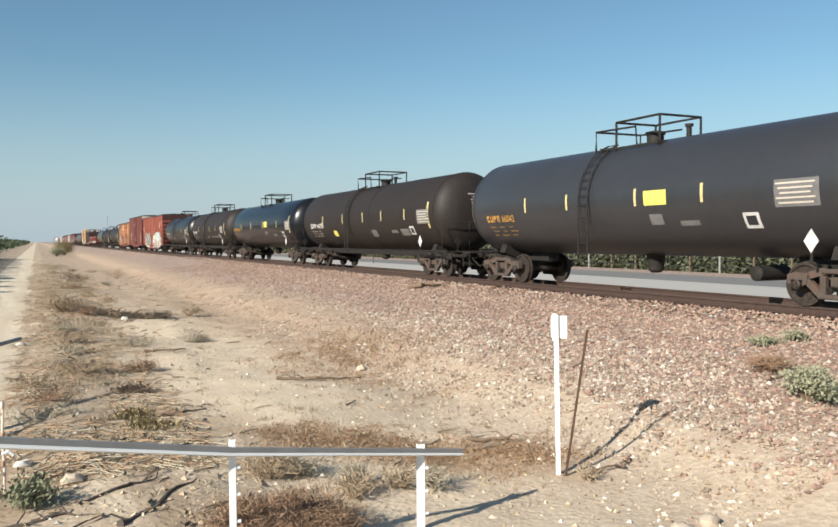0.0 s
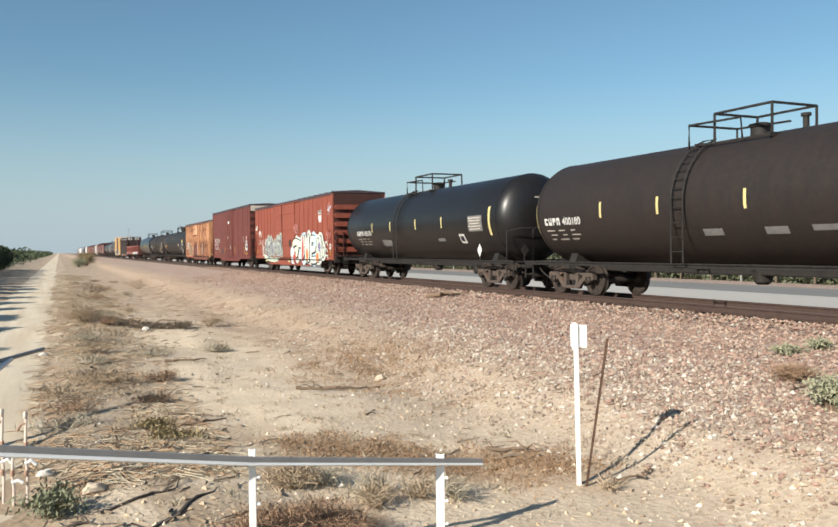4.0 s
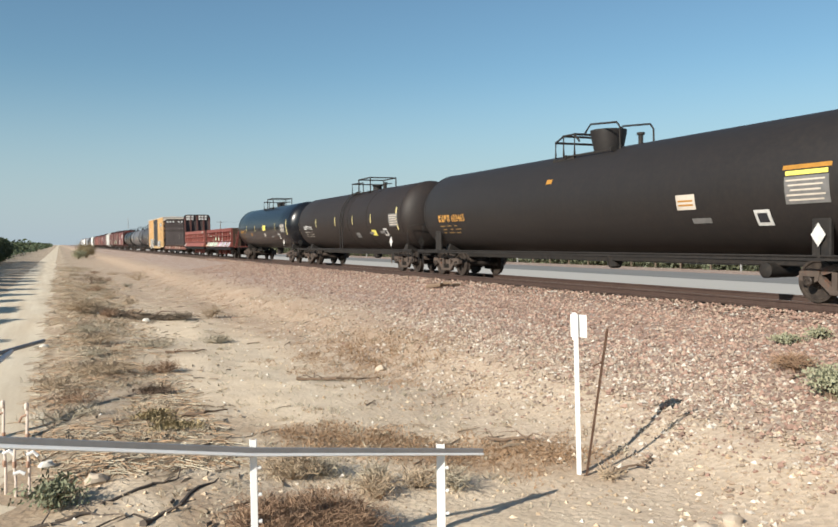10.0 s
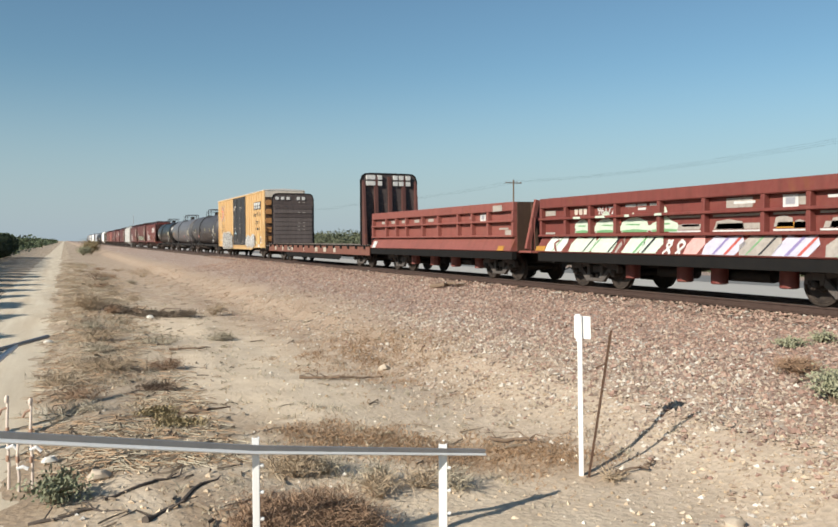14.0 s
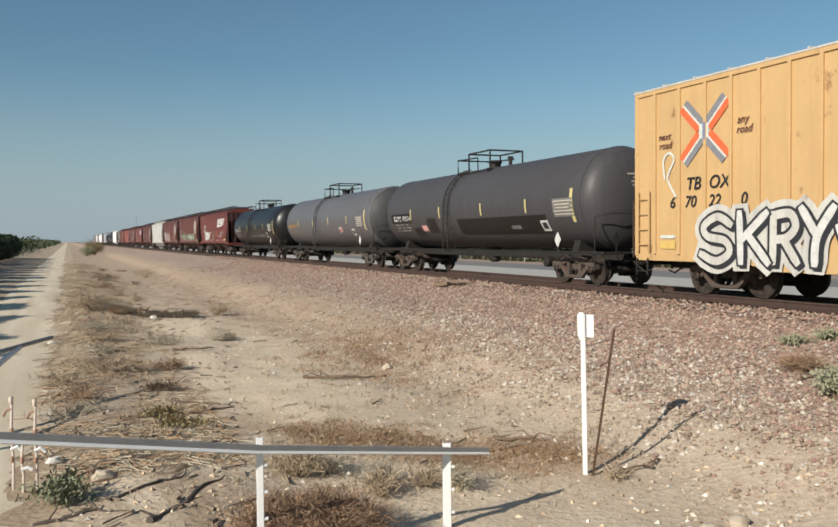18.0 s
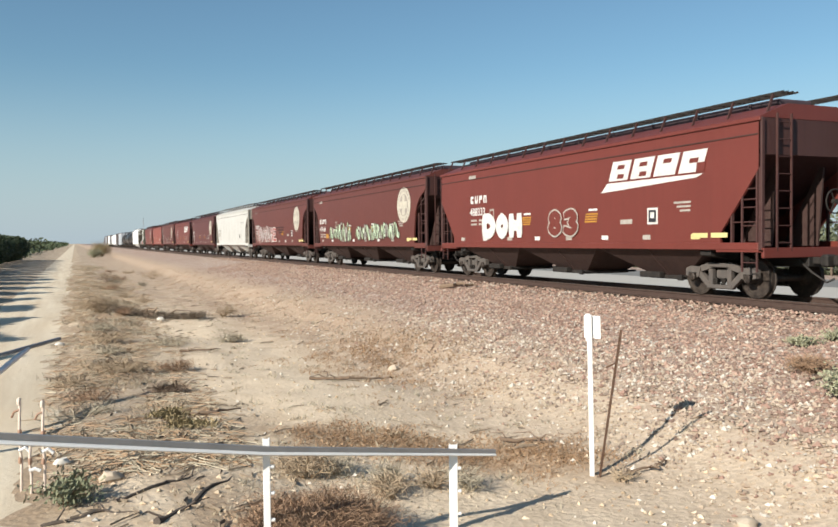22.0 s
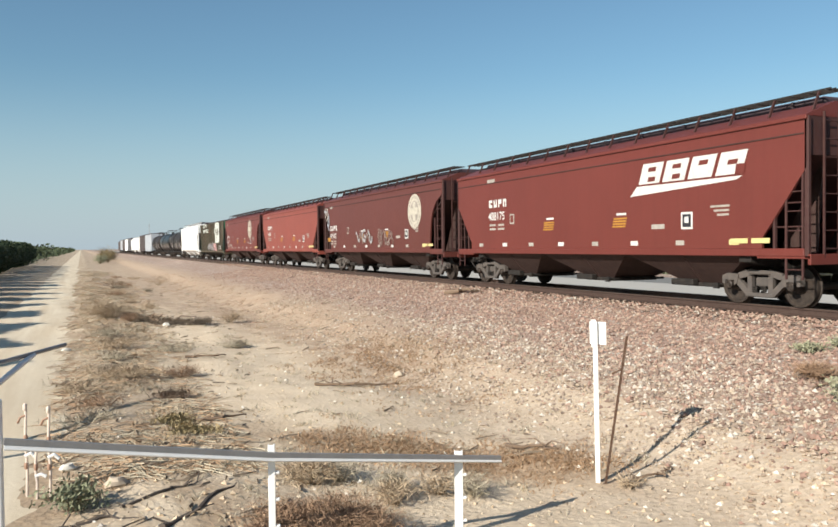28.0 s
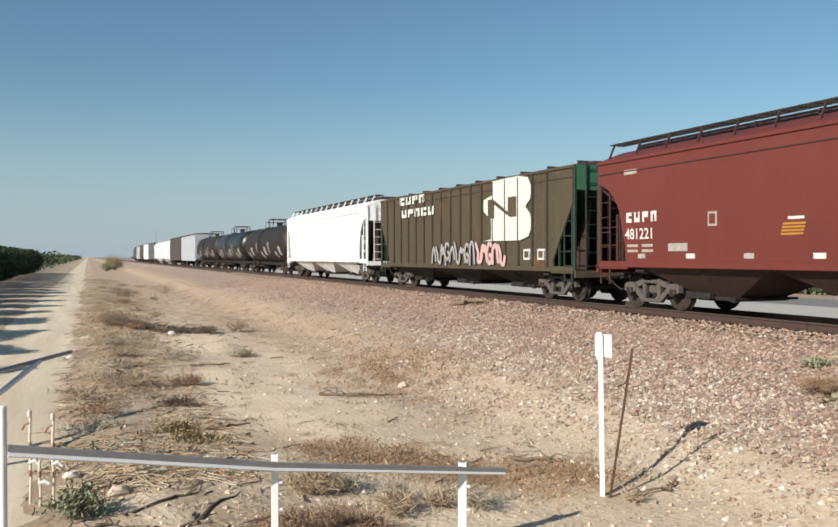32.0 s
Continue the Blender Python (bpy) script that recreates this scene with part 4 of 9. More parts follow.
def stick(name, pts, r, mat, label, twigs=3):
    """A crooked dry stick with knots and a few broken twigs."""
    x, y = pts[0][0], pts[0][1]
    z0 = ground_z(x, y)
    rr = random.Random(int(x * 100 + y * 37))
    p = []
    for (a, b, c), (d, e, f) in zip(pts, pts[1:]):
        for k in range(4):
            t = k / 4
            p.append((a + (d - a) * t + rr.gauss(0, r * 1.1), b + (e - b) * t + rr.gauss(0, r * 1.1), c + (f - c) * t + rr.uniform(0, r * 0.8)))
    p.append(pts[-1])
    p = [Vector((a - x, b - y, ground_z(a, b) + c - z0)) for a, b, c in p]
    rs = [r * (1 - 0.65 * i / len(p)) * rr.uniform(0.8, 1.2) for i in range(len(p))]
    s = Shape().tube(p, rs, 7)
    for _ in range(twigs):
        q = rr.choice(p[1:-1])
        a = rr.random() * 6.28
        L = r * rr.uniform(6, 14)
        s.tube([q, q + Vector((L * 0.5 * math.cos(a), L * 0.5 * math.sin(a), L * 0.25)), q + Vector((L * math.cos(a + 0.4), L * math.sin(a + 0.4), L * 0.2))], [r * 0.4, r * 0.3, r * 0.1], 5)
    return solid(name, s, mat, label, "stick", at=(x, y, z0))


stick("tie_plank", [(12.35, 26.3, 0.06), (12.7, 25.7, 0.1), (12.95, 25.0, 0.06)], 0.09, DRY_WOOD, "dark broken plank lying on the ballast", 0)
stick("branch", [(4.3, 15.5, 0.03), (4.9, 15.1, 0.04), (5.5, 15.0, 0.03), (5.9, 15.1, 0.03)], 0.035, DRY_WOOD, "dry bare branch lying in the sand")
stick("branch", [(5.4, 9.7, 0.03), (5.6, 9.45, 0.04), (5.85, 9.1, 0.03)], 0.03, DRY_WOOD, "dry dark stick on the grass")
stick("branch", [(5.9, 7.55, 0.03), (6.25, 7.5, 0.06), (6.5, 7.6, 0.03)], 0.02, DRY_WOOD, "dry twig by the marker post")
stick("branch", [(1.2, 12.8, 0.03), (1.9, 12.6, 0.03), (2.4, 12.9, 0.03)], 0.03, DRY_WOOD, "dry bare branch lying in the sand")
stick("branch", [(2.3, 20.4, 0.03), (2.9, 20.0, 0.04), (3.3, 20.3, 0.03)], 0.03, DRY_WOOD, "dry bare branch lying in the sand")
# three added dark sticks in place of shadow streaks on the ground
stick("branch", [(0.67, 7.63, -0.01), (1.1, 8.25, -0.005), (1.55, 8.94, -0.01)], 0.034, STREAK_DARK, "dark charred branch lying by the fence", 2)
stick("branch", [(0.30, 8.47, -0.01), (0.8, 8.85, 0.0), (1.19, 9.1, -0.01)], 0.026, STREAK_DARK, "dark charred branch lying by the fence", 3)
stick("branch", [(-0.35, 8.2, -0.01), (0.1, 8.25, 0.0), (0.5, 8.1, -0.01)], 0.024, STREAK_DARK, "dark charred branch lying by the fence", 3)
stick("branch", [(9.55, 8.25, 0.03), (9.9, 8.2, 0.05), (10.2, 8.3, 0.03)], 0.02, DRY_WOOD, "dry twig on the gravel bank")
stick("log", [(2.0, 30.4, 0.05), (2.6, 29.8, 0.1), (3.3, 29.9, 0.06), (3.9, 29.4, 0.03)], 0.08, DRY_WOOD, "dark charred log in the brush")


def bush(name, x, y, r, h, n, mat, label, seed, leafy=True, stems=14):
    """A shrub: bent stems with many small leaves or twigs, open and uneven."""
    rr = random.Random(seed)
    g = ground_z(x, y)
    e = thing(name, (x, y, g), label, "shrub")
    s = Shape()
    tips = []
    for _ in range(stems):
        a, d = rr.random() * 6.28, r * rr.uniform(0.3, 1.0)
        tip = Vector((d * math.cos(a), d * math.sin(a), h * rr.uniform(0.45, 1.0) * (1 - 0.35 * (d / r) ** 2)))
        midp = tip * 0.5 + Vector((rr.uniform(-0.1, 0.1) * r, rr.uniform(-0.1, 0.1) * r, h * 0.15))
        thin = 0.5 if n > 5000 and not leafy else 1.0
        s.tube([(0, 0, -0.05), midp, tip], [0.016 * thin * max(1, r), 0.011 * thin * max(1, r), 0.004 * thin * max(1, r)], 5)
        tips += [(tip, 0.33), (midp, 0.3), ((tip + midp) / 2, 0.3)]
    stalks = part("stem", s, DRY_WOOD if leafy else mat, e, "thin bent branching stem")
    tagged(stalks, "thin bent branching stems", kind="stuff")
    v, f = [], []
    for _ in range(n):
        c, sp = rr.choice(tips)
        p = c + Vector((rr.gauss(0, sp * r * 0.6), rr.gauss(0, sp * r * 0.6), rr.gauss(0, sp * h * 0.5)))
        p.z = abs(p.z) + 0.01
        d = Vector((rr.gauss(0, 1), rr.gauss(0, 1), rr.gauss(0.4, 1))).normalized()
        q = d.orthogonal().normalized()
        big = max(1.0, r / 0.6)
        L, w = (rr.uniform(0.03, 0.07) * big, 0.014 * big) if leafy else (rr.uniform(0.05, 0.13), 0.0030) if n > 5000 else (rr.uniform(0.08, 0.2), 0.0045)
        k = len(v)
        v += [tuple(p - q * w), tuple(p + d * L * 0.5 + q * w), tuple(p + d * L), tuple(p + d * L * 0.5 - q * w)]
        f += [(k, k + 1, k + 2, k + 3)]
    me = bpy.data.meshes.new("foliage")
    me.from_pydata(v, [], f)
    me.materials.append(mat)
    leaves = part("foliage", me, mat, e)
    tagged(leaves, "small dense leaves" if leafy else "tangled dry twigs", kind="stuff")
    return e


SAGE_DARK = leaf_mat("dark_sage", (0.16, 0.175, 0.095), (0.27, 0.27, 0.17))
bush("tumbleweed", 1.90, 6.85, 0.66, 0.36, 38000, TUMBLE, "dense round reddish brown tumbleweed by the fence", 1, False, 60)
bush("sage_bush", -0.15, 8.75, 0.30, 0.32, 900, SAGE_DARK, "small grey-green sagebrush by the fence", 2)
bush("sage_bush", 9.1, 7.2, 0.42, 0.42, 3000, SAGE, "grey-green sagebrush growing on the gravel bank", 3)
bush("sage_bush", 11.3, 9.75, 0.25, 0.17, 900, SAGE, "low grey weed on the gravel bank", 4)
bush("sage_bush", 11.95, 9.75, 0.25, 0.17, 800, SAGE, "low grey weed on the gravel bank", 5)
bush("dry_weed", 5.75, 7.5, 0.14, 0.07, 160, STRAW, "dry straw weed at the foot of the marker", 6, False)
bush("dry_weed", 10.0, 8.55, 0.4, 0.2, 1300, TUMBLE, "dry straw weed on the bank", 7, False)
bush("dry_weed", 3.1, 8.0, 0.3, 0.22, 500, STRAW, "grey dry weed behind the fence", 8, False)
bush("dry_weed", 2.4, 8.9, 0.34, 0.24, 600, STRAW, "grey dry weed behind the fence", 9, False)
for i, (x, y, w, h) in enumerate(((-0.2, 16.3, 0.6, 0.12), (0.1, 13.2, 0.6, 0.10), (0.35, 14.7, 0.6, 0.12), (0.3, 18.0, 0.6, 0.16), (0.6, 20.4, 0.6, 0.2))):
    bush("dry_weed", x, y, w, h, 420, (STRAW, GREY_STRAW, TUMBLE)[i % 3], "low dry weeds at the edge of the dirt road", 120 + i, False, 8)
rb = random.Random(21)
for i in range(5):      # dry weeds behind the fence
    bush("dry_weed", 2.4 + 0.42 * i + rb.uniform(-0.1, 0.1), 8.9 - 0.2 * i + rb.uniform(-0.1, 0.35), rb.uniform(0.2, 0.3), rb.uniform(0.14, 0.26), 330, (GREY_STRAW, STRAW)[i % 3 == 0], "grey dry weed behind the fence", 140 + i, False)
for i in range(16):
    y = 17 + i * 4.2 + rb.uniform(-1, 1)
    bush("dry_bush", rb.uniform(0.4, 2.4 + 0.03 * y), y, rb.uniform(0.35, 0.7), rb.uniform(0.14, 0.3), 600, rb.choice((STRAW, TUMBLE, GREY_STRAW)), "dry brown bush on the weedy verge", 40 + i, False)
for i, (x, y, w, h, mt, what) in enumerate(((1.42, 11.75, 0.4, 0.06, OLIVE_WEED, "low olive weed in the dry grass"), (1.31, 12.75, 0.4, 0.07, OLIVE_WEED, "low olive weed in the dry grass"), (5.0, 29.9, 0.55, 0.4, STRAW, "round dry bush standing on the sand"), (4.0, 22.7, 0.4, 0.18, GREY_STRAW, "small dry thorn bush on the sand"),
                                            (1.5, 15.5, 0.35, 0.08, DRY_WOOD, "dark dead brush on the sand"), (2.0, 59.3, 0.9, 0.7, DRY_WOOD, "dark dead bush on the verge"), (5.3, 62.6, 0.9, 0.7, STRAW, "dry bush at the foot of the bank"), (0.86, 22.3, 0.7, 0.26, STRAW, "grey dry bush on the verge"), (0.92, 17.5, 0.6, 0.18, STRAW, "grey dry bush on the verge"))):
    bush("dry_bush" if mt is not OLIVE_WEED else "olive_weed", x, y, w, h, 900, mt, what, 80 + i, mt is OLIVE_WEED)
bush("dry_bush", 0.85, 31.6, 0.85, 0.62, 3600, STRAW, "round grey dry bush at the edge of the dirt road", 70, False, 40)
for i, (x, y, w) in enumerate(((2.0, 30.3, 0.55), (2.7, 29.6, 0.6), (3.4, 29.2, 0.55), (1.6, 31.2, 0.5), (3.9, 28.9, 0.4))):
    bush("brush_pile", x, y, w, 0.2, 900, BRUSH_DARK, "low dark pile of dead twigs with pale litter", 170 + i, False, 20)
bush("green_bush", 5.0, 175, 2.0, 2.8, 5000, OLIVE_WEED, "big dry brown-green bush beside the tracks", 71, True, 40)
bush("green_bush", 3.2, 160, 1.6, 1.6, 4000, SAGE, "grey-green bush beside the tracks", 72, True, 30)


# ---- orchard, hedge, poles and distance ----
def leaf_cloud(n, place, size, seed):
    """Leaf slips at places drawn by place(r, n)."""
    r = np.random.RandomState(seed)
    c = place(r, n)
    k = len(c)
    d = r.normal(size=(k, 3))
    d /= np.linalg.norm(d, axis=1)[:, None]
    q = np.cross(d, r.normal(size=(k, 3)))
    q /= np.linalg.norm(q, axis=1)[:, None]
    sz = size * (0.6 + 0.8 * r.rand(k))[:, None]
    v = np.stack((c - q * sz * 0.4, c + d * sz * 0.5 + q * sz * 0.35, c + d * sz, c + d * sz * 0.4 - q * sz * 0.4), 1).reshape(-1, 3)
    f = np.arange(4 * k).reshape(-1, 4)
    return v.tolist(), f.tolist()


def cloud_mesh(name, n, place, size, mat, seed):
    v, f = leaf_cloud(n, place, size, seed)
    me = bpy.data.meshes.new(name)
    me.from_pydata(v, [], f)
    me.materials.append(mat)
    return me


def crown_place(r, n):
    a, u, t = r.rand(n) * 6.28, r.rand(n) ** 0.45, r.rand(n)
    z = 0.25 + 3.35 * t
    rad = 2.1 * np.sin(np.clip(0.25 + 2.6 * t, 0, 3.1)) ** 0.7 * u * (1 + 0.28 * np.sin(3 * a + 5 * t) + 0.18 * np.sin(7 * a + 11 * t))
    return np.stack((rad * np.cos(a), rad * np.sin(a), z), 1)


def orchard_tree(x, y):
    e = thing("orchard_tree", (x, y, ground_z(x, y)), "leafy green orchard tree in a row by the dirt road", "tree", "orchard row by the road")
    s = Shape().tube([(0, 0, -0.1), (0.03, 0.02, 0.5), (0.0, 0.05, 1.0)], [0.11, 0.09, 0.08], 8)
    for k in range(5):
        a = k * 1.26
        s.tube([(0, 0.05, 0.9), (0.5 * math.cos(a), 0.5 * math.sin(a), 1.8), (0.95 * math.cos(a), 0.95 * math.sin(a), 3.0)], [0.06, 0.04, 0.015], 6)
    part("trunk", s, BARK, e, "short forked trunk")
    part("crown", cloud_mesh("crown", 9500, crown_place, 0.21, GREEN_LEAF, 5), GREEN_LEAF, e, "dense dark green crown")
    return e


first_tree = orchard_tree(-8.9, 12)
for i in range(1, 23):
    copy_thing(first_tree, pose(-8.9 + rb.uniform(-0.3, 0.3), 12 + i * 5.6 + rb.uniform(-0.5, 0.5), ground_z(-9.2, 20), 0, 0, rb.uniform(0, 360)))


def row_place(x0, x1, y0, y1, h, base=-1.15, wave=5.2):
    def place(r, n):
        x, y, t = x0 + (x1 - x0) * r.rand(n), y0 + (y1 - y0) * r.rand(n) ** 1.4, r.rand(n)
        top = h * (0.82 + 0.12 * np.sin(y * 6.283 / wave) + 0.1 * np.sin(y * 1.7 + x))
        return np.stack((x, y, base + 0.3 + (top - 0.3) * t), 1)
    return place


tagged(new("orchard_rows", cloud_mesh("orchard_rows", 90000, row_place(-34, -10.6, 4, 260, 3.75), 0.34, GREEN_LEAF, 8)), "rows of leafy green orchard trees", "orchard", kind="stuff")
tagged(new("orchard_rows_far", cloud_mesh("orchard_rows_far", 46000, row_place(-60, -7.6, 134, 1200, 3.9), 0.8, GREEN_LEAF, 9)), "far rows of leafy green orchard trees", "orchard", kind="stuff")
tagged(new("hedge_far", cloud_mesh("hedge_far", 60000, row_place(46, 60, -20, 200, 4.5, -1.25, 7.0), 0.42, HEDGE_LEAF, 10)), "green shrubs and vines beyond the highway", "hedge", kind="stuff")
tagged(new("hedge_distant", cloud_mesh("hedge_distant", 26000, row_place(46, 90, 180, 1000, 4.0, -1.25, 9.0), 0.9, HEDGE_LEAF, 12)), "distant green shrubs beyond the highway", "hedge", kind="stuff")
tagged(new("hedge_front", cloud_mesh("hedge_front", 70000, row_place(45.6, 47.6, 0, 230, 2.9, -1.55, 6.0), 0.36, HEDGE_LEAF, 11)), "leafy green shrubs along the highway edge", "hedge", kind="stuff")
hs = random.Random(5)
for i in range(44):
    y = 6 + i * 3.1
    e = solid("trellis_stake", Shape().box(-0.06, 0.06, -0.06, 0.06, -0.2, 1.35 + hs.uniform(-0.1, 0.15), 0.01), (BARK, GREY_STEEL)[i % 5 == 2], "weathered vineyard trellis stake beside the vines", "stake", "vineyard stakes", at=(45.2 + hs.uniform(-0.1, 0.1), y, -1.25))
trellis = thing("trellis_wires", (45.2, 4, -1.25), "black drip line and wires along the vineyard stakes", "wires")
for z, r in ((-0.72, 0.035), (-0.25, 0.018), (0.05, 0.018)):
    part("drip_line" if z < -0.5 else "wire", Shape().tube([(0, 6.2 * k, z + 1.25 - 0.03 * (k % 2)) for k in range(23)], r, 5), BLACK_INK, trellis)


def road_sign():
    e = thing("road_sign", (33.5, 81.7, ground_z(33.5, 81.7)), "grey back of a diamond road sign on a dark post", "road sign")
    zc = 1.455 - e.location.z
    part("post", Shape().box(-0.05, 0.05, -0.03, 0.03, -0.2, zc + 0.7, 0.008), BARK, e)
    part("plate", Shape().prism([(0, zc + 0.76), (0.76, zc), (0, zc - 0.76), (-0.76, zc)], 0.035, 0.045, "y"), SIGN_BACK, e, "unpainted aluminium diamond plate")
    part("bracket", Shape().box(-0.3, 0.3, 0.0315, 0.0348, zc + 0.2, zc + 0.26, 0.001), SIGN_BACK, e)
    e.rotation_euler = (0, 0, radians(14))


SIGN_BACK = plain("sign_aluminium", (0.55, 0.56, 0.56), 0.5, 0.2)
road_sign()


def utility_pole(x, y, h, arm):
    e = thing("utility_pole", (x, y, -1.25), "wooden utility pole with one crossarm", "utility pole", "poles along the highway")
    part("pole", Shape().tube([(0, 0, -0.3), (0, 0, h)], [0.16, 0.11], 10), BARK, e)
    part("crossarm", Shape().box(-arm, arm, -0.06, 0.06, h - 0.55, h - 0.42, 0.01), BARK, e)
    for k in (-0.9, -0.45, 0.45, 0.9):
        part("insulator", Shape().lathe([(h - 0.42, 0.05), (h - 0.3, 0.05), (h - 0.27, 0.03)], 8, "z", (k * arm, 0, 0)), GREY_PLATE, e)


for y in (44, 101, 158, 215, 272, 329):
    utility_pole(60.0, y, 11.3, 1.35)
wires = Shape()
for k in (-1.2, 0, 1.2):
    for j in range(6):
        y0 = 44 + (j - 1) * 57
        wires.tube([(60 + k, y0 + t * 9.5, 9.75 - 0.7 * math.sin(math.pi * t / 6)) for t in range(7)], 0.006, 4)
solid("overhead_wires", wires, BLACK_INK, "thin black overhead wires between the poles", "wires")


def lattice_mast():
    e = thing("radio_mast", (48, 640, -0.62), "distant thin lattice radio mast", "mast")
    s = Shape()
    for a in range(3):
        s.tube([(0.35 * math.cos(a * 2.09), 0.35 * math.sin(a * 2.09), -0.3), (0.25 * math.cos(a * 2.09), 0.25 * math.sin(a * 2.09), 21)], 0.06, 5)
    part("legs", s, GREY_STEEL, e)
    s = Shape()
    for k in range(21):
        for a in range(3):
            b = (a + 1) % 3
            s.tube([(0.3 * math.cos(a * 2.09), 0.3 * math.sin(a * 2.09), k), (0.3 * math.cos(b * 2.09), 0.3 * math.sin(b * 2.09), k + 0.9)], 0.03, 4)
    part("bracing", s, GREY_STEEL, e)


lattice_mast()


# ---- the train ----
def travelled(t):
    """How far the train has gone after t seconds."""
    return 14.346 * t + 0.035462 * t * t - 0.00021859 * t ** 3


TRAIN, SPIN = [], []


class Car:
    """A railway car; y runs along the track, -x faces the dirt road, z = 0 is the rail top."""

    def __init__(self, name, left, right, label, category, skin=None):
        self.half = (left - right) / 2
        self.start = (left + right) / 2
        self.e = thing(name, (TRACK, self.start, 0), label, category, "cars of the freight train")
        self.skin = skin or (lambda y, z: -1.56)
        TRAIN.append((self.e, self.start))

    def part(self, name, shape, mat, label="", at=(0, 0, 0), under=None, smooth=35):
        return part(name, shape, mat, under or self.e, label, at, smooth)

    def patch(self, y, z, w, h, mat, name="stencil", label="", lift=0.006, slant=0.0, rows=5):
        """A thin painted or glued panel that follows the side."""
        s, cols = Shape(), 2
        for j in range(rows + 1):
            for i in range(cols + 1):
                zz = z + h * (j / rows - 0.5)
                yy = y + w * (0.5 - i / cols) - slant * (j / rows - 0.5)
                s.v.append((self.skin(yy, zz) - lift, yy, zz))
        n = cols + 1
        s.f = [(j * n + i, j * n + i + 1, (j + 1) * n + i + 1, (j + 1) * n + i) for j in range(rows) for i in range(cols)]
        k = len(s.v)
        s.v += [(a + lift * 0.8, b, c) for a, b, c in s.v[:k]]
        s.f += [tuple(i + k for i in f[::-1]) for f in s.f[:rows * cols]]
        return self.part(name, s, mat, label, smooth=60)

    def text(self, body, y, z, size, mat, name="number", slant=0.0, spacing=1.0, lift=0.008):
        """Lettering; y: where it begins (it reads towards -y), z: its foot."""
        me = letters(body, size, slant, spacing)
        for v in me.vertices:
            yy, zz = y - v.co.x, z + v.co.y
            v.co = (self.skin(yy, zz) - lift, yy, zz)
        me.materials.append(mat)
        return self.part(name, me, mat)

    def blob(self, pts, mat, name, lift, label=""):
        """A filled flat shape from (y, z) points on the side."""
        s = Shape()
        s.v = [(self.skin(a, b) - lift, a, b) for a, b in pts]
        s.f = [tuple(range(len(pts)))]
        return self.part(name, s, mat, label, smooth=0)


def letters(body, size, slant=0.0, spacing=1.0):
    cu = bpy.data.curves.new("lettering", "FONT")
    cu.body, cu.size, cu.shear, cu.space_character = body, size, slant, spacing
    cu.offset = size * 0.012
    ob = new("lettering", cu)
    me = bpy.data.meshes.new_from_object(ob)
    bpy.data.objects.remove(ob)
    return me


# trucks, couplers and other running gear
def wheelset_shape(s):
    prof = []
    for sgn in (-1, 1):
        ring = [(0.70, 0.20), (0.685, 0.43), (0.69, 0.484), (0.715, 0.482), (0.725, 0.457), (0.83, 0.452), (0.835, 0.40), (0.80, 0.38), (0.79, 0.17), (0.845, 0.14), (0.85, 0.085)]
        prof.append([(sgn * a, r) for a, r in ring])
    s.lathe([(-0.99, 0.08)] + prof[0][::-1] + [(-0.6, 0.085), (0.6, 0.085)] + prof[1] + [(0.99, 0.08)], 28, "x")
    for sgn in (-1, 1):
        s.lathe([(sgn * 0.98, 0.105), (sgn * 1.10, 0.105), (sgn * 1.12, 0.08)], 12, "x")
        for k in range(3):
            a = k * 2.094
            s.box(sgn * 1.115, sgn * 1.14, 0.06 * math.cos(a) - 0.018, 0.06 * math.cos(a) + 0.018, 0.06 * math.sin(a) - 0.018, 0.06 * math.sin(a) + 0.018)


def side_frame_shape(s):
    for sy in (-1, 1):
        s.prism([(sy * 1.12, 0.66), (sy * 1.12, 0.48), (sy * 1.03, 0.46), (sy * 1.03, 0.56), (sy * 0.75, 0.56), (sy * 0.75, 0.44), (sy * 0.66, 0.48), (sy * 0.62, 0.70), (sy * 0.95, 0.72)], -0.075, 0.075)
        s.beam((0, sy * 0.68, 0.55), (0, sy * 0.36, 0.27), 0.14, 0.11, (1, 0, 0))
        s.beam((0, sy * 0.30, 0.24), (0, sy * 0.30, 0.66), 0.13, 0.10, (1, 0, 0))
        s.beam((0, sy * 0.62, 0.66), (0, sy * 0.25, 0.76), 0.15, 0.11, (1, 0, 0))
    s.box(-0.08, 0.08, -0.32, 0.32, 0.70, 0.80, 0.02)
    s.box(-0.09, 0.09, -0.40, 0.40, 0.19, 0.29, 0.02)


def bolster_shape(s):
    s.box(-0.98, 0.98, -0.2, 0.2, 0.42, 0.64, 0.03)
    s.lathe([(0.64, 0.2), (0.74, 0.2)], 14)
    for sx in (-0.55, 0.55):
        s.box(sx - 0.07, sx + 0.07, -0.14, 0.14, 0.64, 0.72, 0.01)


def spring_shape(s):
    s.tube([(0.05 * math.cos(a * 0.9), 0.05 * math.sin(a * 0.9), 0.29 + a * 0.0075) for a in range(22)], 0.014, 5)


def brake_shape(s):
    s.beam((-0.8, 0, 0.36), (0.8, 0, 0.36), 0.06, 0.08)
    for sx in (-0.75, 0.75):
        s.box(sx - 0.05, sx + 0.05, -0.04, 0.06, 0.26, 0.52, 0.01)


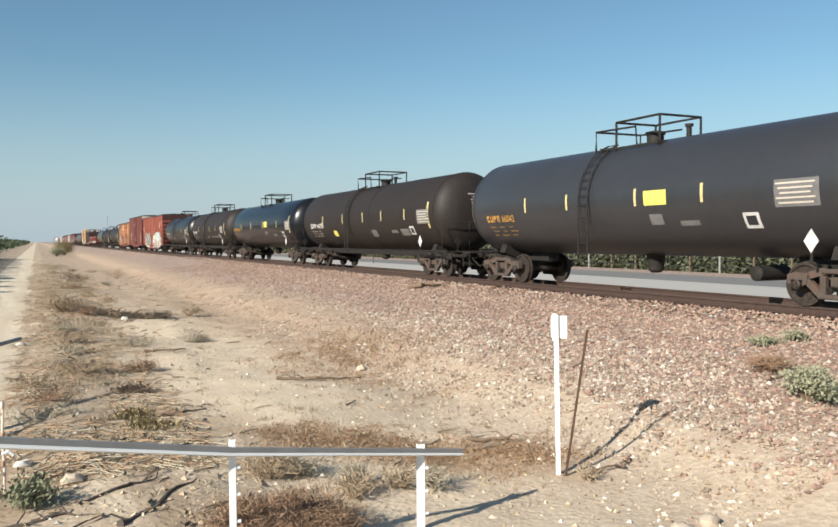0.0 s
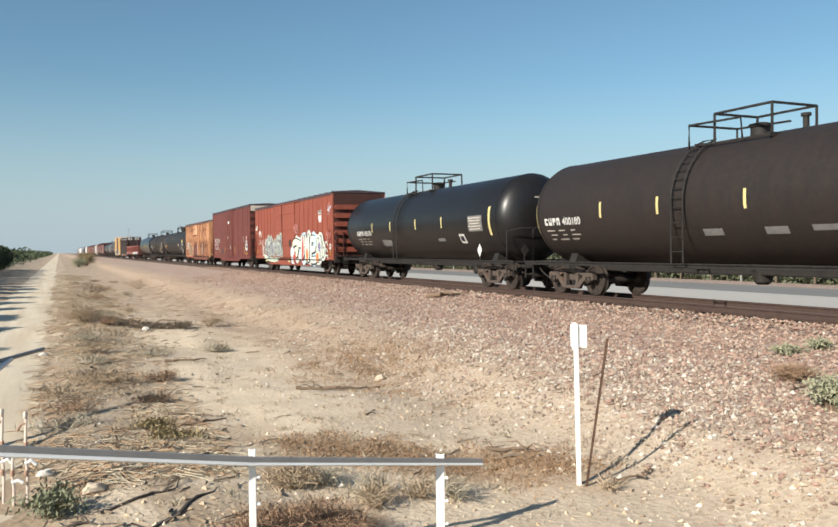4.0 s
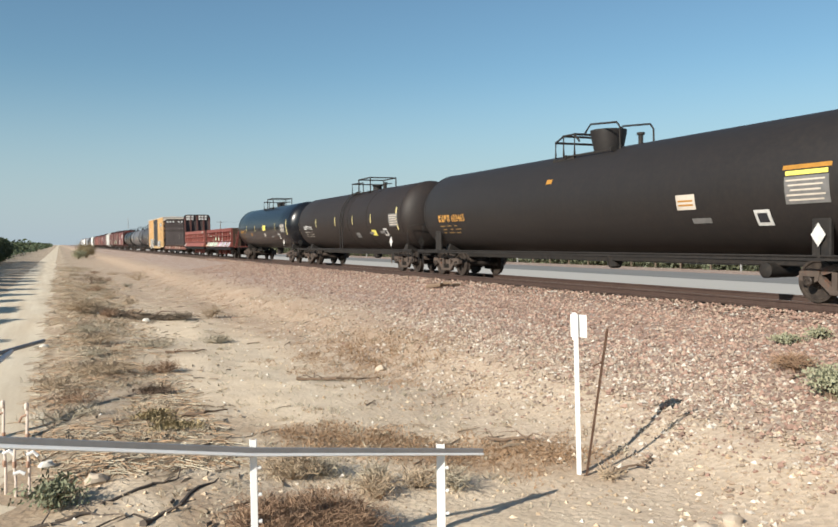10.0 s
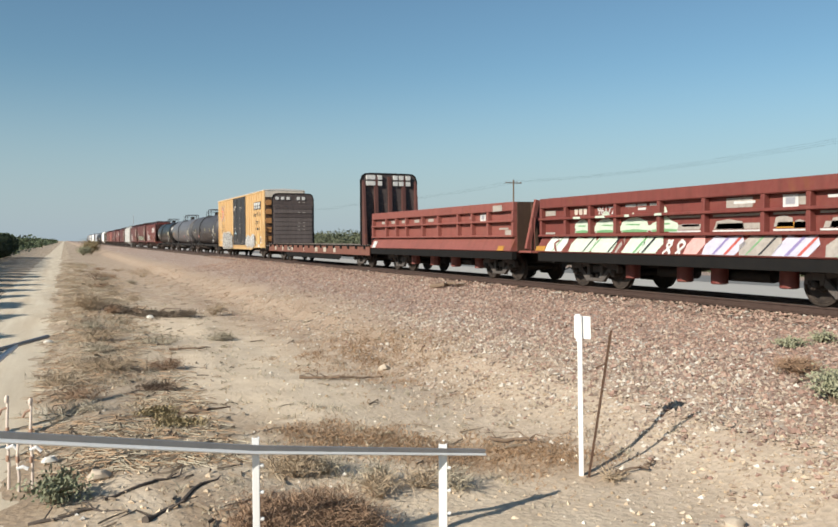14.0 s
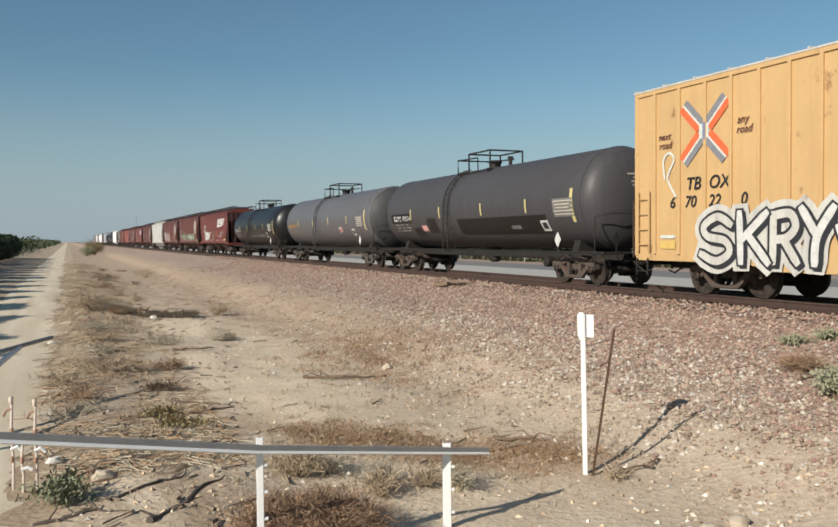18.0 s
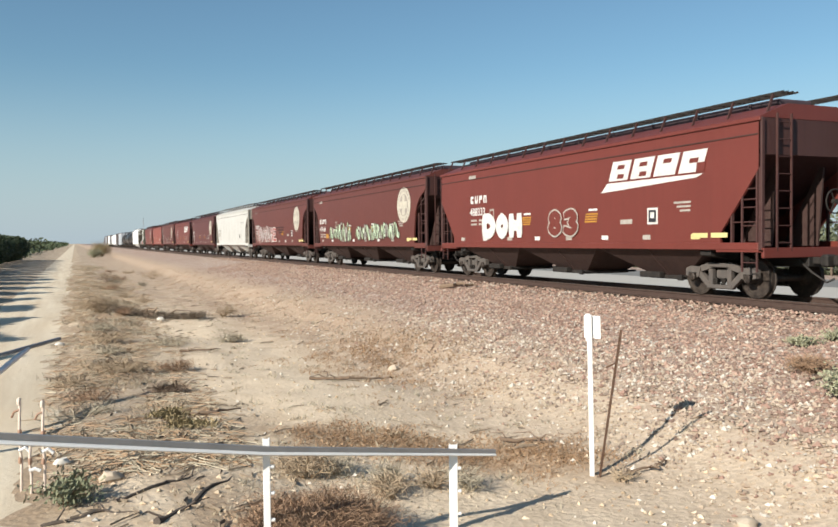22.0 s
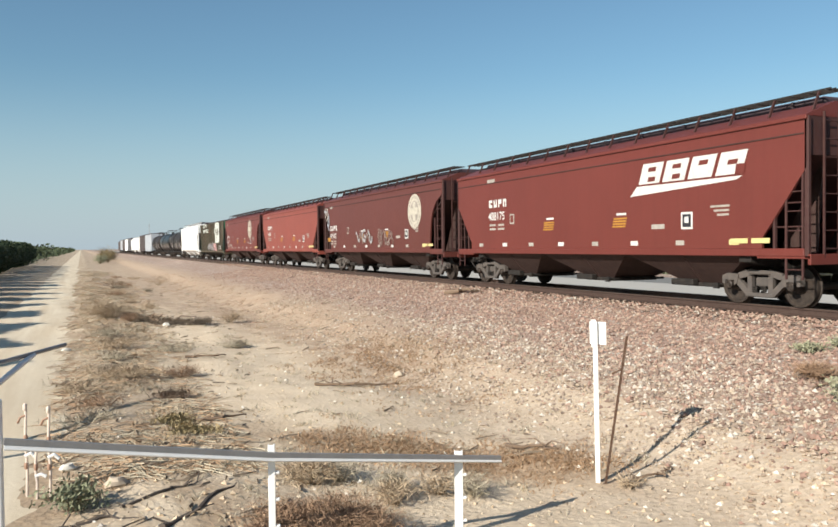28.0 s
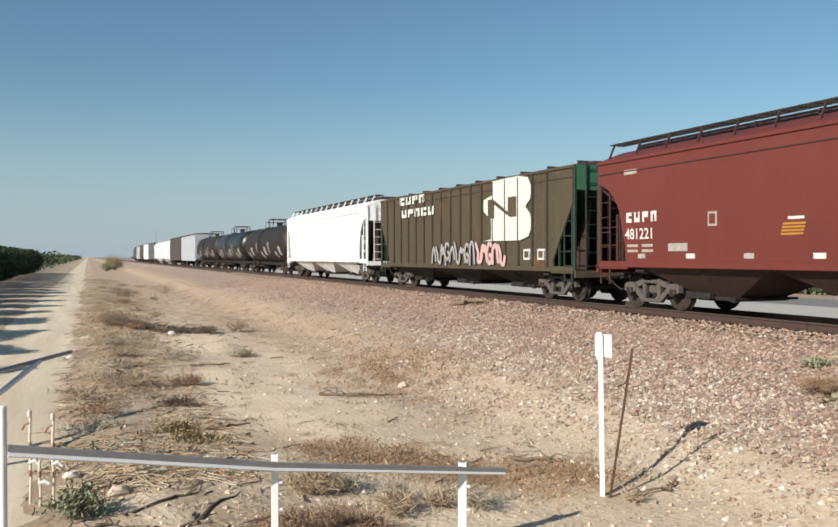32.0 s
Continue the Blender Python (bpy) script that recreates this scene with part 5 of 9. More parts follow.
def truck(car, y, frame_mat):
    t = car.part("truck", shared("truck", frame_mat, bolster_shape), frame_mat, "four-wheel cast steel truck", (0, y, 0))
    for x in (-1.0, 1.0):
        car.part("side_frame", shared("side_frame", frame_mat, side_frame_shape), frame_mat, "", (x, 0, 0), t)
        for dx, dy in ((-0.05, -0.13), (0.05, 0.0), (-0.05, 0.13)):
            car.part("spring", shared("spring", UNDER, spring_shape), UNDER, "", (x + dx, dy, 0), t)
    for yy in (-0.89, 0.89):
        w = car.part("wheelset", shared("wheelset", WHEEL, wheelset_shape), WHEEL, "worn steel wheels on an axle", (0, yy, 0.457), t)
        SPIN.append((w, car.start + y + yy))
        car.part("brake_beam", shared("brake_beam", UNDER, brake_shape), UNDER, "", (0, yy * 0.42, 0), t)


def coupler_shape(s):
    s.box(-0.09, 0.09, -0.9, 0.32, 0.80, 0.96, 0.02)
    s.box(-0.17, 0.15, 0.28, 0.46, 0.74, 1.02, 0.04)
    s.box(-0.17, -0.05, 0.42, 0.62, 0.76, 1.0, 0.04)
    s.tube([(0.25, -0.2, 0.9), (0.28, 0.2, 0.62), (0.2, 0.5, 0.42), (0.1, 0.62, 0.5)], 0.025, 6)
    s.tube([(-0.1, 0.2, 0.98), (-0.6, 0.1, 0.86), (-1.25, 0.1, 0.84)], 0.015, 5)


def ends(car, frame_mat, inset):
    """Couplers and trucks at both ends. inset: truck centre to body end."""
    for sy in (-1, 1):
        c = car.part("coupler", shared("coupler", UNDER, coupler_shape), UNDER, "", (0, sy * (car.half), 0))
        if sy < 0:
            c.rotation_euler = (0, 0, math.pi)
        truck(car, sy * (car.half - inset), frame_mat)


def ladder(s, x, y, z0, z1, w=0.42, n=5, along="y"):
    for k in (-w / 2, w / 2):
        a = (x, y + k, z0) if along == "y" else (x + k, y, z0)
        b = (x, y + k, z1) if along == "y" else (x + k, y, z1)
        s.beam(a, b, 0.03, 0.045)
    for i in range(n):
        z = z0 + (i + 0.5) * (z1 - z0) / n
        a = (x, y - w / 2, z) if along == "y" else (x - w / 2, y, z)
        b = (x, y + w / 2, z) if along == "y" else (x + w / 2, y, z)
        s.tube([a, b], 0.014, 6)
    return s


def brake_wheel_shape(s):
    n = 18
    s.tube([(0.27 * math.cos(6.2832 * k / n), 0, 0.27 * math.sin(6.2832 * k / n)) for k in range(n + 1)], 0.018, 6)
    for k in range(3):
        s.tube([(0, 0, 0), (0.27 * math.cos(k * 2.094), 0, 0.27 * math.sin(k * 2.094))], 0.014, 5)
    s.lathe([(-0.05, 0.06), (0.05, 0.06)], 10, "y")


def reservoir_shape(s):
    s.lathe([(-0.5, 0.05), (-0.46, 0.18), (0.46, 0.18), (0.5, 0.05)], 14, "x")


# tank cars
def tank_car(left, right, mat, label, sill=True, radius=1.53, top=4.03, frame_mat=None, dome=0.0, style="cage", bands=(), ladder_on=True, head_mat=None, inset=1.8):
    frame_mat = frame_mat or TRUCK_BROWN
    zc = top - radius
    car = Car("tank_car", left, right, label, "tank car")
    h = car.half - 0.05

    def skin(y, z):
        r, d = radius, h - 0.75
        if abs(y) > d:
            r = radius * math.sqrt(max(0.02, 1 - ((abs(y) - d) / 0.75) ** 2))
        return -math.sqrt(max(0.0, r * r - (z - zc) ** 2))
    car.skin, car.radius, car.axis = skin, radius, zc
    prof = [(-h + 0.75 - 0.75 * math.cos(a), radius * math.sin(a)) for a in (0.05, 0.3, 0.55, 0.8, 1.05, 1.3)]
    prof += [(-h + 0.75 + (2 * h - 1.5) * k / 6, radius) for k in range(7)] + [(-a, r) for a, r in prof[::-1]]
    shell = Shape().lathe(prof, 56, "y", (0, 0, zc))
    body = car.part("tank_shell", shell, mat, "long smooth steel cylinder", smooth=50)
    for yb in bands:
        s = Shape().lathe([(yb - 0.05, radius + 0.001), (yb - 0.05, radius + 0.012), (yb + 0.05, radius + 0.012), (yb + 0.05, radius + 0.001)], 56, "y", (0, 0, zc))
        car.part("weld_band", s, mat, under=body)
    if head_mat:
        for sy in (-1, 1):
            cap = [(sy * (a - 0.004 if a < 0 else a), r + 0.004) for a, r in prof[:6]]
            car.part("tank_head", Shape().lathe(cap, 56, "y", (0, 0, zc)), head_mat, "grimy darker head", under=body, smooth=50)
    # heads' seams
    for sy in (-1, 1):
        car.part("head_seam", Shape().lathe([(sy * (h - 0.78), radius), (sy * (h - 0.78), radius + 0.01), (sy * (h - 0.74), radius + 0.01), (sy * (h - 0.74), radius)], 56, "y", (0, 0, zc)), mat, under=body)
    # underframe
    bolster = h - inset + 0.05
    s = Shape()
    if sill:
        s.box(-0.2, 0.2, -h, h, 0.72, 0.98, 0.02)
        for sx in (-1.42, 1.42):
            s.tube([(sx, -h - 0.25, 0.99), (sx, h + 0.25, 0.99)], 0.028, 6)
            s.box(sx - 0.03, sx + 0.03, -h - 0.2, h + 0.2, 0.90, 0.955)
        car.part("centre_sill", s, UNDER, "long dark centre sill with side rails")
    else:
        for sy in (-1, 1):
            car.part("stub_sill", Shape().box(-0.22, 0.22, sy * (h + 0.1), sy * (h - 3.3), 0.70, zc - radius + 0.12, 0.02), UNDER)
    for sy in (-1, 1):
        y = sy * bolster
        poly = [(-1.0, 0.98), (-0.5, 0.80), (0.5, 0.80), (1.0, 0.98)]
        arc = [(radius * 1.005 * math.sin(a), zc - radius * 1.005 * math.cos(a)) for a in (0.62, 0.4, 0.2, 0, -0.2, -0.4, -0.62)]
        car.part("saddle", Shape().prism(poly + arc, y - 0.16, y + 0.16, "y"), UNDER, "bolster and saddle under the tank")
        car.part("end_platform", Shape().box(-1.45, 1.45, sy * (h + 0.25), sy * (h - 0.35), 0.93, 0.99, 0.01), UNDER)
        s = Shape()
        for sx in (-1.4, 1.4):
            ladder(s, sx, sy * (h + 0.02), 0.45, 1.0, 0.45, 2)
            s.tube([(sx, sy * (h - 0.2), 0.99), (sx, sy * (h - 0.2), 2.0), (sx * 0.75, sy * (h + 0.12), 2.1), (-sx * 0.02, sy * (h + 0.2), 2.1)], 0.02, 6)
        car.part("handrail", s, UNDER, "end handrail and step irons")
    b = car.part("brake_wheel", shared("brake_wheel", UNDER, brake_wheel_shape), UNDER, "", (0.75, -(h + 0.12), 1.75))
    car.part("brake_stand", Shape().box(0.70, 0.80, -(h + 0.1), -(h - 0.05), 0.99, 1.75), UNDER)
    car.part("air_reservoir", shared("air_reservoir", UNDER, reservoir_shape), UNDER, "", (0, -(h - 4.2), 0.62))
    car.part("bottom_outlet", Shape().lathe([(0.50, 0.12), (0.56, 0.2), (0.95, 0.25), (zc - radius + 0.1, 0.3)], 16, "z", (0, dome, 0)), UNDER)
    # fittings on top
    y0 = dome
    car.part("manway", Shape().lathe([(top - 0.12, 0.23), (top + 0.20, 0.23), (top + 0.21, 0.27), (top + 0.28, 0.27), (top + 0.32, 0.1)], 22, "z", (0.1, y0 + 0.15, 0)), UNDER, "dark round manway")
    car.part("relief_valve", Shape().lathe([(top - 0.1, 0.07), (top + 0.26, 0.07), (top + 0.26, 0.11), (top + 0.33, 0.11)], 12, "z", (0, y0 - 1.2, 0)), UNDER)
    plat = Shape()
    for k in range(9):
        plat.box(-0.85 + k * 0.2, -0.81 + k * 0.2, y0 - 1.0, y0 + 1.25, top - 0.16, top - 0.12)
    plat.box(-0.9, 0.9, y0 - 1.02, y0 - 0.96, top - 0.2, top - 0.1).box(-0.9, 0.9, y0 + 1.2, y0 + 1.26, top - 0.2, top - 0.1)
    tagged(car.part("platform", plat, UNDER), "grated platform around the manway", kind="stuff")
    cage = Shape()
    zt = top + 0.58
    ya, yb = y0 - 0.9, y0 + 1.55
    if style == "cage":
        pts = [(-0.7, yb - 0.75), (-0.7, ya), (0.7, ya), (0.7, yb - 0.75), (-0.7, yb - 0.75)]
        cage.tube([(a, b, zt) for a, b in pts], 0.032, 6)
        for a, b in pts[:4]:
            cage.tube([(a, b, top - 0.2), (a, b, zt)], 0.032, 6)
        cage.tube([(-0.8, yb, top - 0.2), (-0.8, yb, zt - 0.18), (0.8, yb, zt - 0.18), (0.8, yb, top - 0.2)], 0.032, 6)
        cage.tube([(-0.8, yb, zt - 0.18), (-0.8, y0 - 0.1, zt - 0.22), (-0.8, y0 - 0.15, top - 0.15)], 0.028, 6)
        cage.tube([(0.8, yb, zt - 0.18), (0.8, y0 - 0.1, zt - 0.22)], 0.028, 6)
    else:
        ya = y0 + 1.95
        near = lambda v: ya - (ya - y0 - v) * 0.72
        for yy, hz in ((near(1.95), zt - 0.22), (near(1.35), zt - 0.06), (near(0.55), zt - 0.06)):
            cage.tube([(-0.75, yy, top - 0.3), (-0.75, yy, hz), (0.75, yy, hz), (0.75, yy, top - 0.3)], 0.04, 6)
        for sx in (-0.75, 0.75):
            cage.tube([(sx, near(1.95), zt - 0.22), (sx, near(1.35), zt - 0.06), (sx, near(0.55), zt - 0.06), (sx, near(0.2), zt - 0.3)], 0.03, 6)
            cage.tube([(sx * 0.8, near(0.1), top + 0.5), (sx * 0.8, near(-0.3), zt + 0.16), (sx * 0.8, near(-2.0), zt + 0.06), (sx * 0.8, near(-2.2), zt - 0.1), (sx * 0.8, near(-2.2), top - 0.2)], 0.03, 6)
        cage.box(-0.85, -0.6, near(0.45), near(2.0), top - 0.34, top - 0.18, 0.02)
        car.part("expansion_dome", Shape().lathe([(top - 0.1, 0.42), (top + 0.48, 0.54), (top + 0.58, 0.54), (top + 0.6, 0.35)], 24, "z", (0, near(-0.4), 0)), mat, "flared dome")
    car.part("safety_railing", cage, UNDER, "dark tubular safety railing")
    if ladder_on:
        yl = y0 + 1.1
        for sx in (-1, 1):
            s = Shape()
            arc = [(sx * (radius + 0.09) * math.sin(a), zc + (radius + 0.09) * math.cos(a)) for a in [0.35 + 1.3 * k / 9 for k in range(10)]]
            arc.append((arc[-1][0], 1.0))
            for k in (-0.2, 0.2):
                s.tube([(x, yl + k, z) for x, z in arc], 0.025, 6)
            for x, z in arc:
                s.tube([(x, yl - 0.2, z), (x, yl + 0.2, z)], 0.015, 5)
            for z in (1.3, 1.65, 2.0):
                s.tube([(arc[-1][0], yl - 0.2, z), (arc[-1][0], yl + 0.2, z)], 0.015, 5)
            car.part("ladder", s, UNDER if mat is not TANK_GREY else TANK_DARKGREY, "ladder to the platform")
    ends(car, frame_mat, inset)
    return car


def tank_marks(car, col, number, y=7.1, stripes=(4.5, 1.95, -0.85, -3.3), z=2.1, size=0.30, panel=None, stripe_mat=None, diamond=1.36):
    """Reflective stripes, placards, a data panel and the car's number."""
    h = car.half
    sm = stripe_mat or YELLOW_REFL
    for k in stripes:
        car.patch(k, 2.46, 0.08, 0.44, sm, "reflective_stripe")
    if stripes:
        car.patch(h - 0.62, 2.3, 0.10, 0.85, sm, "reflective_stripe", rows=8)
        car.patch(-(h - 1.25), 2.38, 0.13, 1.0, sm, "reflective_stripe", rows=8)
    for k in range(4):
        block_mark(car, y - size * (0.32 + 0.70 * k), z + size * 0.36, size * 0.52, size * 0.72, col, k, 0.006)
    car.text(number, y - size * 3.15, z, size, col)
    for k in range(3):
        for q in range(3):
            car.patch(y - 0.25 - 0.56 * q - 0.1 * (k % 2), z - 0.16 - 0.13 * k, 0.42 - 0.1 * ((k + q) % 3), 0.036, DUSTY_WHITE if col is WHITE_PAINT else FADED_ORANGE, "stencil", rows=1)
    s = panel if panel is not None else -(h - 2.3)
    car.patch(s, 2.33, 1.05, 0.56, GREY_PLATE, "data_panel", "grey stencilled data panel")
    for k in range(5):
        car.patch(s + 0.02, 2.53 - 0.1 * k, 0.92 - 0.1 * (k % 3), 0.035, FADED_CREAM, "stencil", rows=1, lift=0.012)
    R, zm = car.radius, car.axis
    for k in range(4):
        bar = Shape()
        wide, zz = (0.50, 0.16, 0.30, 0.24)[k], zm + 0.66 - 0.11 * k
        for j in range(5):
            x = -0.1 + wide * (j / 4 - 0.5)
            for q in (zz - 0.025, zz + 0.025):
                e = ((x * x + (q - zm) ** 2) / R ** 2) ** 0.5
                bar.v.append((x, -(h - 0.8 + 0.75 * math.sqrt(1 - e * e)) - 0.012, q))
        bar.f = [(2 * j, 2 * j + 2, 2 * j + 3, 2 * j + 1) for j in range(4)]
        car.part("head_stencil", bar, DUSTY_WHITE if col is WHITE_PAINT else FADED_ORANGE, smooth=0)
    dy, dz = -(h - 2.05), diamond
    plate = car.part("hazard_placard", Shape().prism([(dy, dz + 0.24), (dy - 0.17, dz), (dy, dz - 0.24), (dy + 0.17, dz)], -1.46, -1.45), WHITE_PAINT, "white diamond placard")
    car.part("placard_bracket", Shape().box(-1.449, -1.43, dy - 0.03, dy + 0.03, 0.95, dz, 0.004), UNDER, under=plate)
    hold = car.part("placard_bracket", Shape().prism([(-0.95, 1.36 + 0.22), (-0.79, 1.36), (-0.95, 1.36 - 0.22), (-1.11, 1.36)], -(h + 0.16), -(h + 0.15), "y"), UNDER, "empty dark placard holder")
    car.part("bracket_stem", Shape().box(-0.97, -0.93, -(h + 0.149), -(h + 0.13), 0.96, 1.3, 0.004), UNDER, under=hold)
    car.patch(s + 1.2, 1.8, 0.42, 0.34, WHITE_PAINT, "stencil_frame")
    car.patch(s + 1.2, 1.8, 0.27, 0.2, SPRAY_DARK, "stencil", lift=0.012)
    car.patch(s + 3.0, 1.78, 0.6, 0.12, GREY_PLATE, "stencil")


# box cars
def box_car(left, right, mat, label, top=4.58, floor=1.02, ribs=(), rib_w=0.07, rib_d=0.03, doors=(), roof_mat=None, end_ribs=6, belly=None, frame_mat=None, end_mat=None, rib_mat=None, rods=True, gap_mat=None):
    rib_mat = rib_mat or mat
    frame_mat = frame_mat or TRUCK_BROWN
    roof_mat = roof_mat or ROOF_DARK
    car = Car("box_car", left, right, label, "boxcar")
    h, w = car.half, 1.52
    car.skin = lambda y, z: -w
    eave = top - 0.14
    body = car.part("car_body", Shape().box(-w, w, -h, h, floor, eave, 0.02), mat, "ribbed steel sides")
    sill = [(h, floor + 0.02), (h, floor - 0.16)]
    bd = belly or 0.0
    sill += [(h - 3.6, floor - 0.16), (h - 4.6, floor - 0.16 - bd), (-(h - 4.6), floor - 0.16 - bd), (-(h - 3.6), floor - 0.16), (-h, floor - 0.16), (-h, floor + 0.02)]
    for sx in (-1, 1):
        car.part("side_sill", Shape().prism(sill, sx * (w - 0.05), sx * (w + 0.012)), mat)
    for y in ribs:
        for sx in (-1, 1):
            rk = ("rib", round(eave - floor, 2), rib_w, rib_d, rib_mat.name)
            car.part("rib", shared(rk, rib_mat, lambda s: s.box(-rib_d, rib_d, -rib_w / 2, rib_w / 2, floor, eave - 0.04, 0.012)), rib_mat, "", (sx * w, y, 0), body)
    for sx in (-1, 1):
        for sy in (-1, 1):
            car.part("corner_post", Shape().box(sx * (w - 0.06), sx * (w + 0.035), sy * (h - 0.12), sy * (h + 0.02), floor - 0.05, eave, 0.015), mat, under=body)
        car.part("top_chord", Shape().box(sx * (w - 0.02), sx * (w + 0.04), -h, h, eave - 0.1, eave + 0.01, 0.01), roof_mat if roof_mat is ROOF_DARK else mat, under=body)
    # roof of overlapping sheets
    roof = Shape().prism([(-w - 0.05, eave + 0.01), (w + 0.05, eave + 0.01), (w + 0.05, eave + 0.05), (0, top), (-w - 0.05, eave + 0.05)], -h - 0.04, h + 0.04, "y")
    r = car.part("roof", roof, roof_mat, "low-pitched steel roof")
    n = int(2 * h / 1.05)
    seam = shared(("roof_seam", round(top, 2)), roof_mat, lambda s: s.prism([(-w - 0.06, eave + 0.05), (0, top), (w + 0.06, eave + 0.05), (w + 0.06, eave + 0.085), (0, top + 0.035), (-w - 0.06, eave + 0.085)], -0.035, 0.035, "y"))
    for k in range(n + 1):
        car.part("roof_seam", seam, roof_mat, "", (0, -h + 0.05 + (2 * h - 0.1) * k / n, 0), r)
    # ends with horizontal corrugations
    for sy in (-1, 1):
        em = end_mat or mat
        # gap_mat paints the shade between the corrugations onto the wall
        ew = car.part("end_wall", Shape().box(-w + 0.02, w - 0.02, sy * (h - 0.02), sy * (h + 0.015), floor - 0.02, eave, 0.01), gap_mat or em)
        step = (eave - floor - 0.75) / end_ribs
        for k in range(end_ribs):
            z = floor + 0.2 + step * (k + 0.5)
            car.part("corrugation", Shape().prism([(-w + 0.14, z - step * 0.28), (-w + 0.06, z), (-w + 0.14, z + step * 0.28), (w - 0.14, z + step * 0.28), (w - 0.06, z), (w - 0.14, z - step * 0.28)], sy * (h + 0.01), sy * (h + 0.15), "y"), em, under=ew)
        s = ladder(Shape(), -w + 0.3, sy * (h + 0.2), floor - 0.1, floor + 1.4, 0.45, 4, "x")
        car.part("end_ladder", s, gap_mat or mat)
        s = Shape()
        for sx in (-1, 1):
            ladder(s, sx * (w + 0.07), sy * (h - 0.32), floor - 0.55, floor - 0.1, 0.42, 2)
        car.part("stirrup_step", s, UNDER)
        for sx in (-1, 1):
            car.part("side_ladder", ladder(Shape(), sx * (w + 0.06), sy * (h - 0.36), floor + 0.05, floor + 1.6, 0.42, 4), mat)
        car.part("crossover_platform", Shape().box(-w + 0.1, w - 0.1, sy * (h + 0.02), sy * (h + 0.3), floor + 0.02, floor + 0.06), GREY_STEEL if roof_mat is ROOF_GREY else UNDER)
        car.part("end_sill", Shape().box(-w + 0.05, w - 0.05, sy * (h - 0.1), sy * (h + 0.06), floor - 0.3, floor, 0.015), UNDER)
    car.part("brake_wheel", shared("brake_wheel", UNDER, brake_wheel_shape), UNDER, "", (0.6, -(h + 0.2), floor + 0.9))
    car.part("centre_sill", Shape().box(-0.35, 0.35, -h, h, floor - 0.38, floor - 0.02, 0.02), UNDER)
    for k in range(int(2 * h / 2.2)):
        y = -h + 1.6 + k * 2.2
        if abs(y) < h - 3.4:
            car.part("crossbearer", Shape().prism([(-w + 0.06, floor - 0.18), (-0.35, floor - 0.4), (0.35, floor - 0.4), (w - 0.06, floor - 0.18), (w - 0.06, floor), (-w + 0.06, floor)], y - 0.05, y + 0.05, "y"), UNDER)
    # doors on both sides
    for y, dw, dm, bars in doors:
        for sx in (-1, 1):
            d = car.part("door", Shape().box(sx * (w - 0.02), sx * (w + 0.035), y - dw / 2, y + dw / 2, floor + 0.03, eave - 0.1, 0.012), dm, "sliding steel door")
            for k in range(bars):
                z = floor + 0.25 + (eave - floor - 0.5) * (k + 0.5) / bars
                car.part("door_panel_rib", Shape().box(sx * (w + 0.03), sx * (w + 0.058), y - dw / 2 + 0.1, y + dw / 2 - 0.1, z - 0.03, z + 0.03, 0.01), dm, under=d)
            for k in (-1, 1):
                if rods:
                    car.part("lock_rod", Shape().tube([(sx * (w + 0.075), y + k * dw * 0.18, floor + 0.1), (sx * (w + 0.075), y + k * dw * 0.18, eave - 0.2)], 0.018, 6), dm, under=d)
                car.part("door_edge", Shape().box(sx * (w + 0.02), sx * (w + 0.06), y + k * dw / 2 - 0.05, y + k * dw / 2 + 0.05, floor + 0.02, eave - 0.09, 0.01), dm, under=d)
            car.part("door_handle", Shape().tube([(sx * (w + 0.09), y - dw * 0.18 - 0.2, floor + 1.1), (sx * (w + 0.09), y - dw * 0.18 + 0.25, floor + 1.05)], 0.02, 6), dm, under=d)
    for y0, y1 in [(min(d[0] for d in doors) - 2.6, max(d[0] + d[1] / 2 for d in doors) + 0.4)] if doors else []:
        for sx in (-1, 1):
            car.part("door_track", Shape().box(sx * (w + 0.0), sx * (w + 0.09), y0, y1, floor - 0.06, floor + 0.0, 0.01), mat)
            car.part("door_track", Shape().box(sx * (w + 0.0), sx * (w + 0.08), y0, y1, eave - 0.1, eave - 0.05, 0.01), mat)
    ends(car, frame_mat, 2.1 if h < 8.6 else 2.6)
    return car


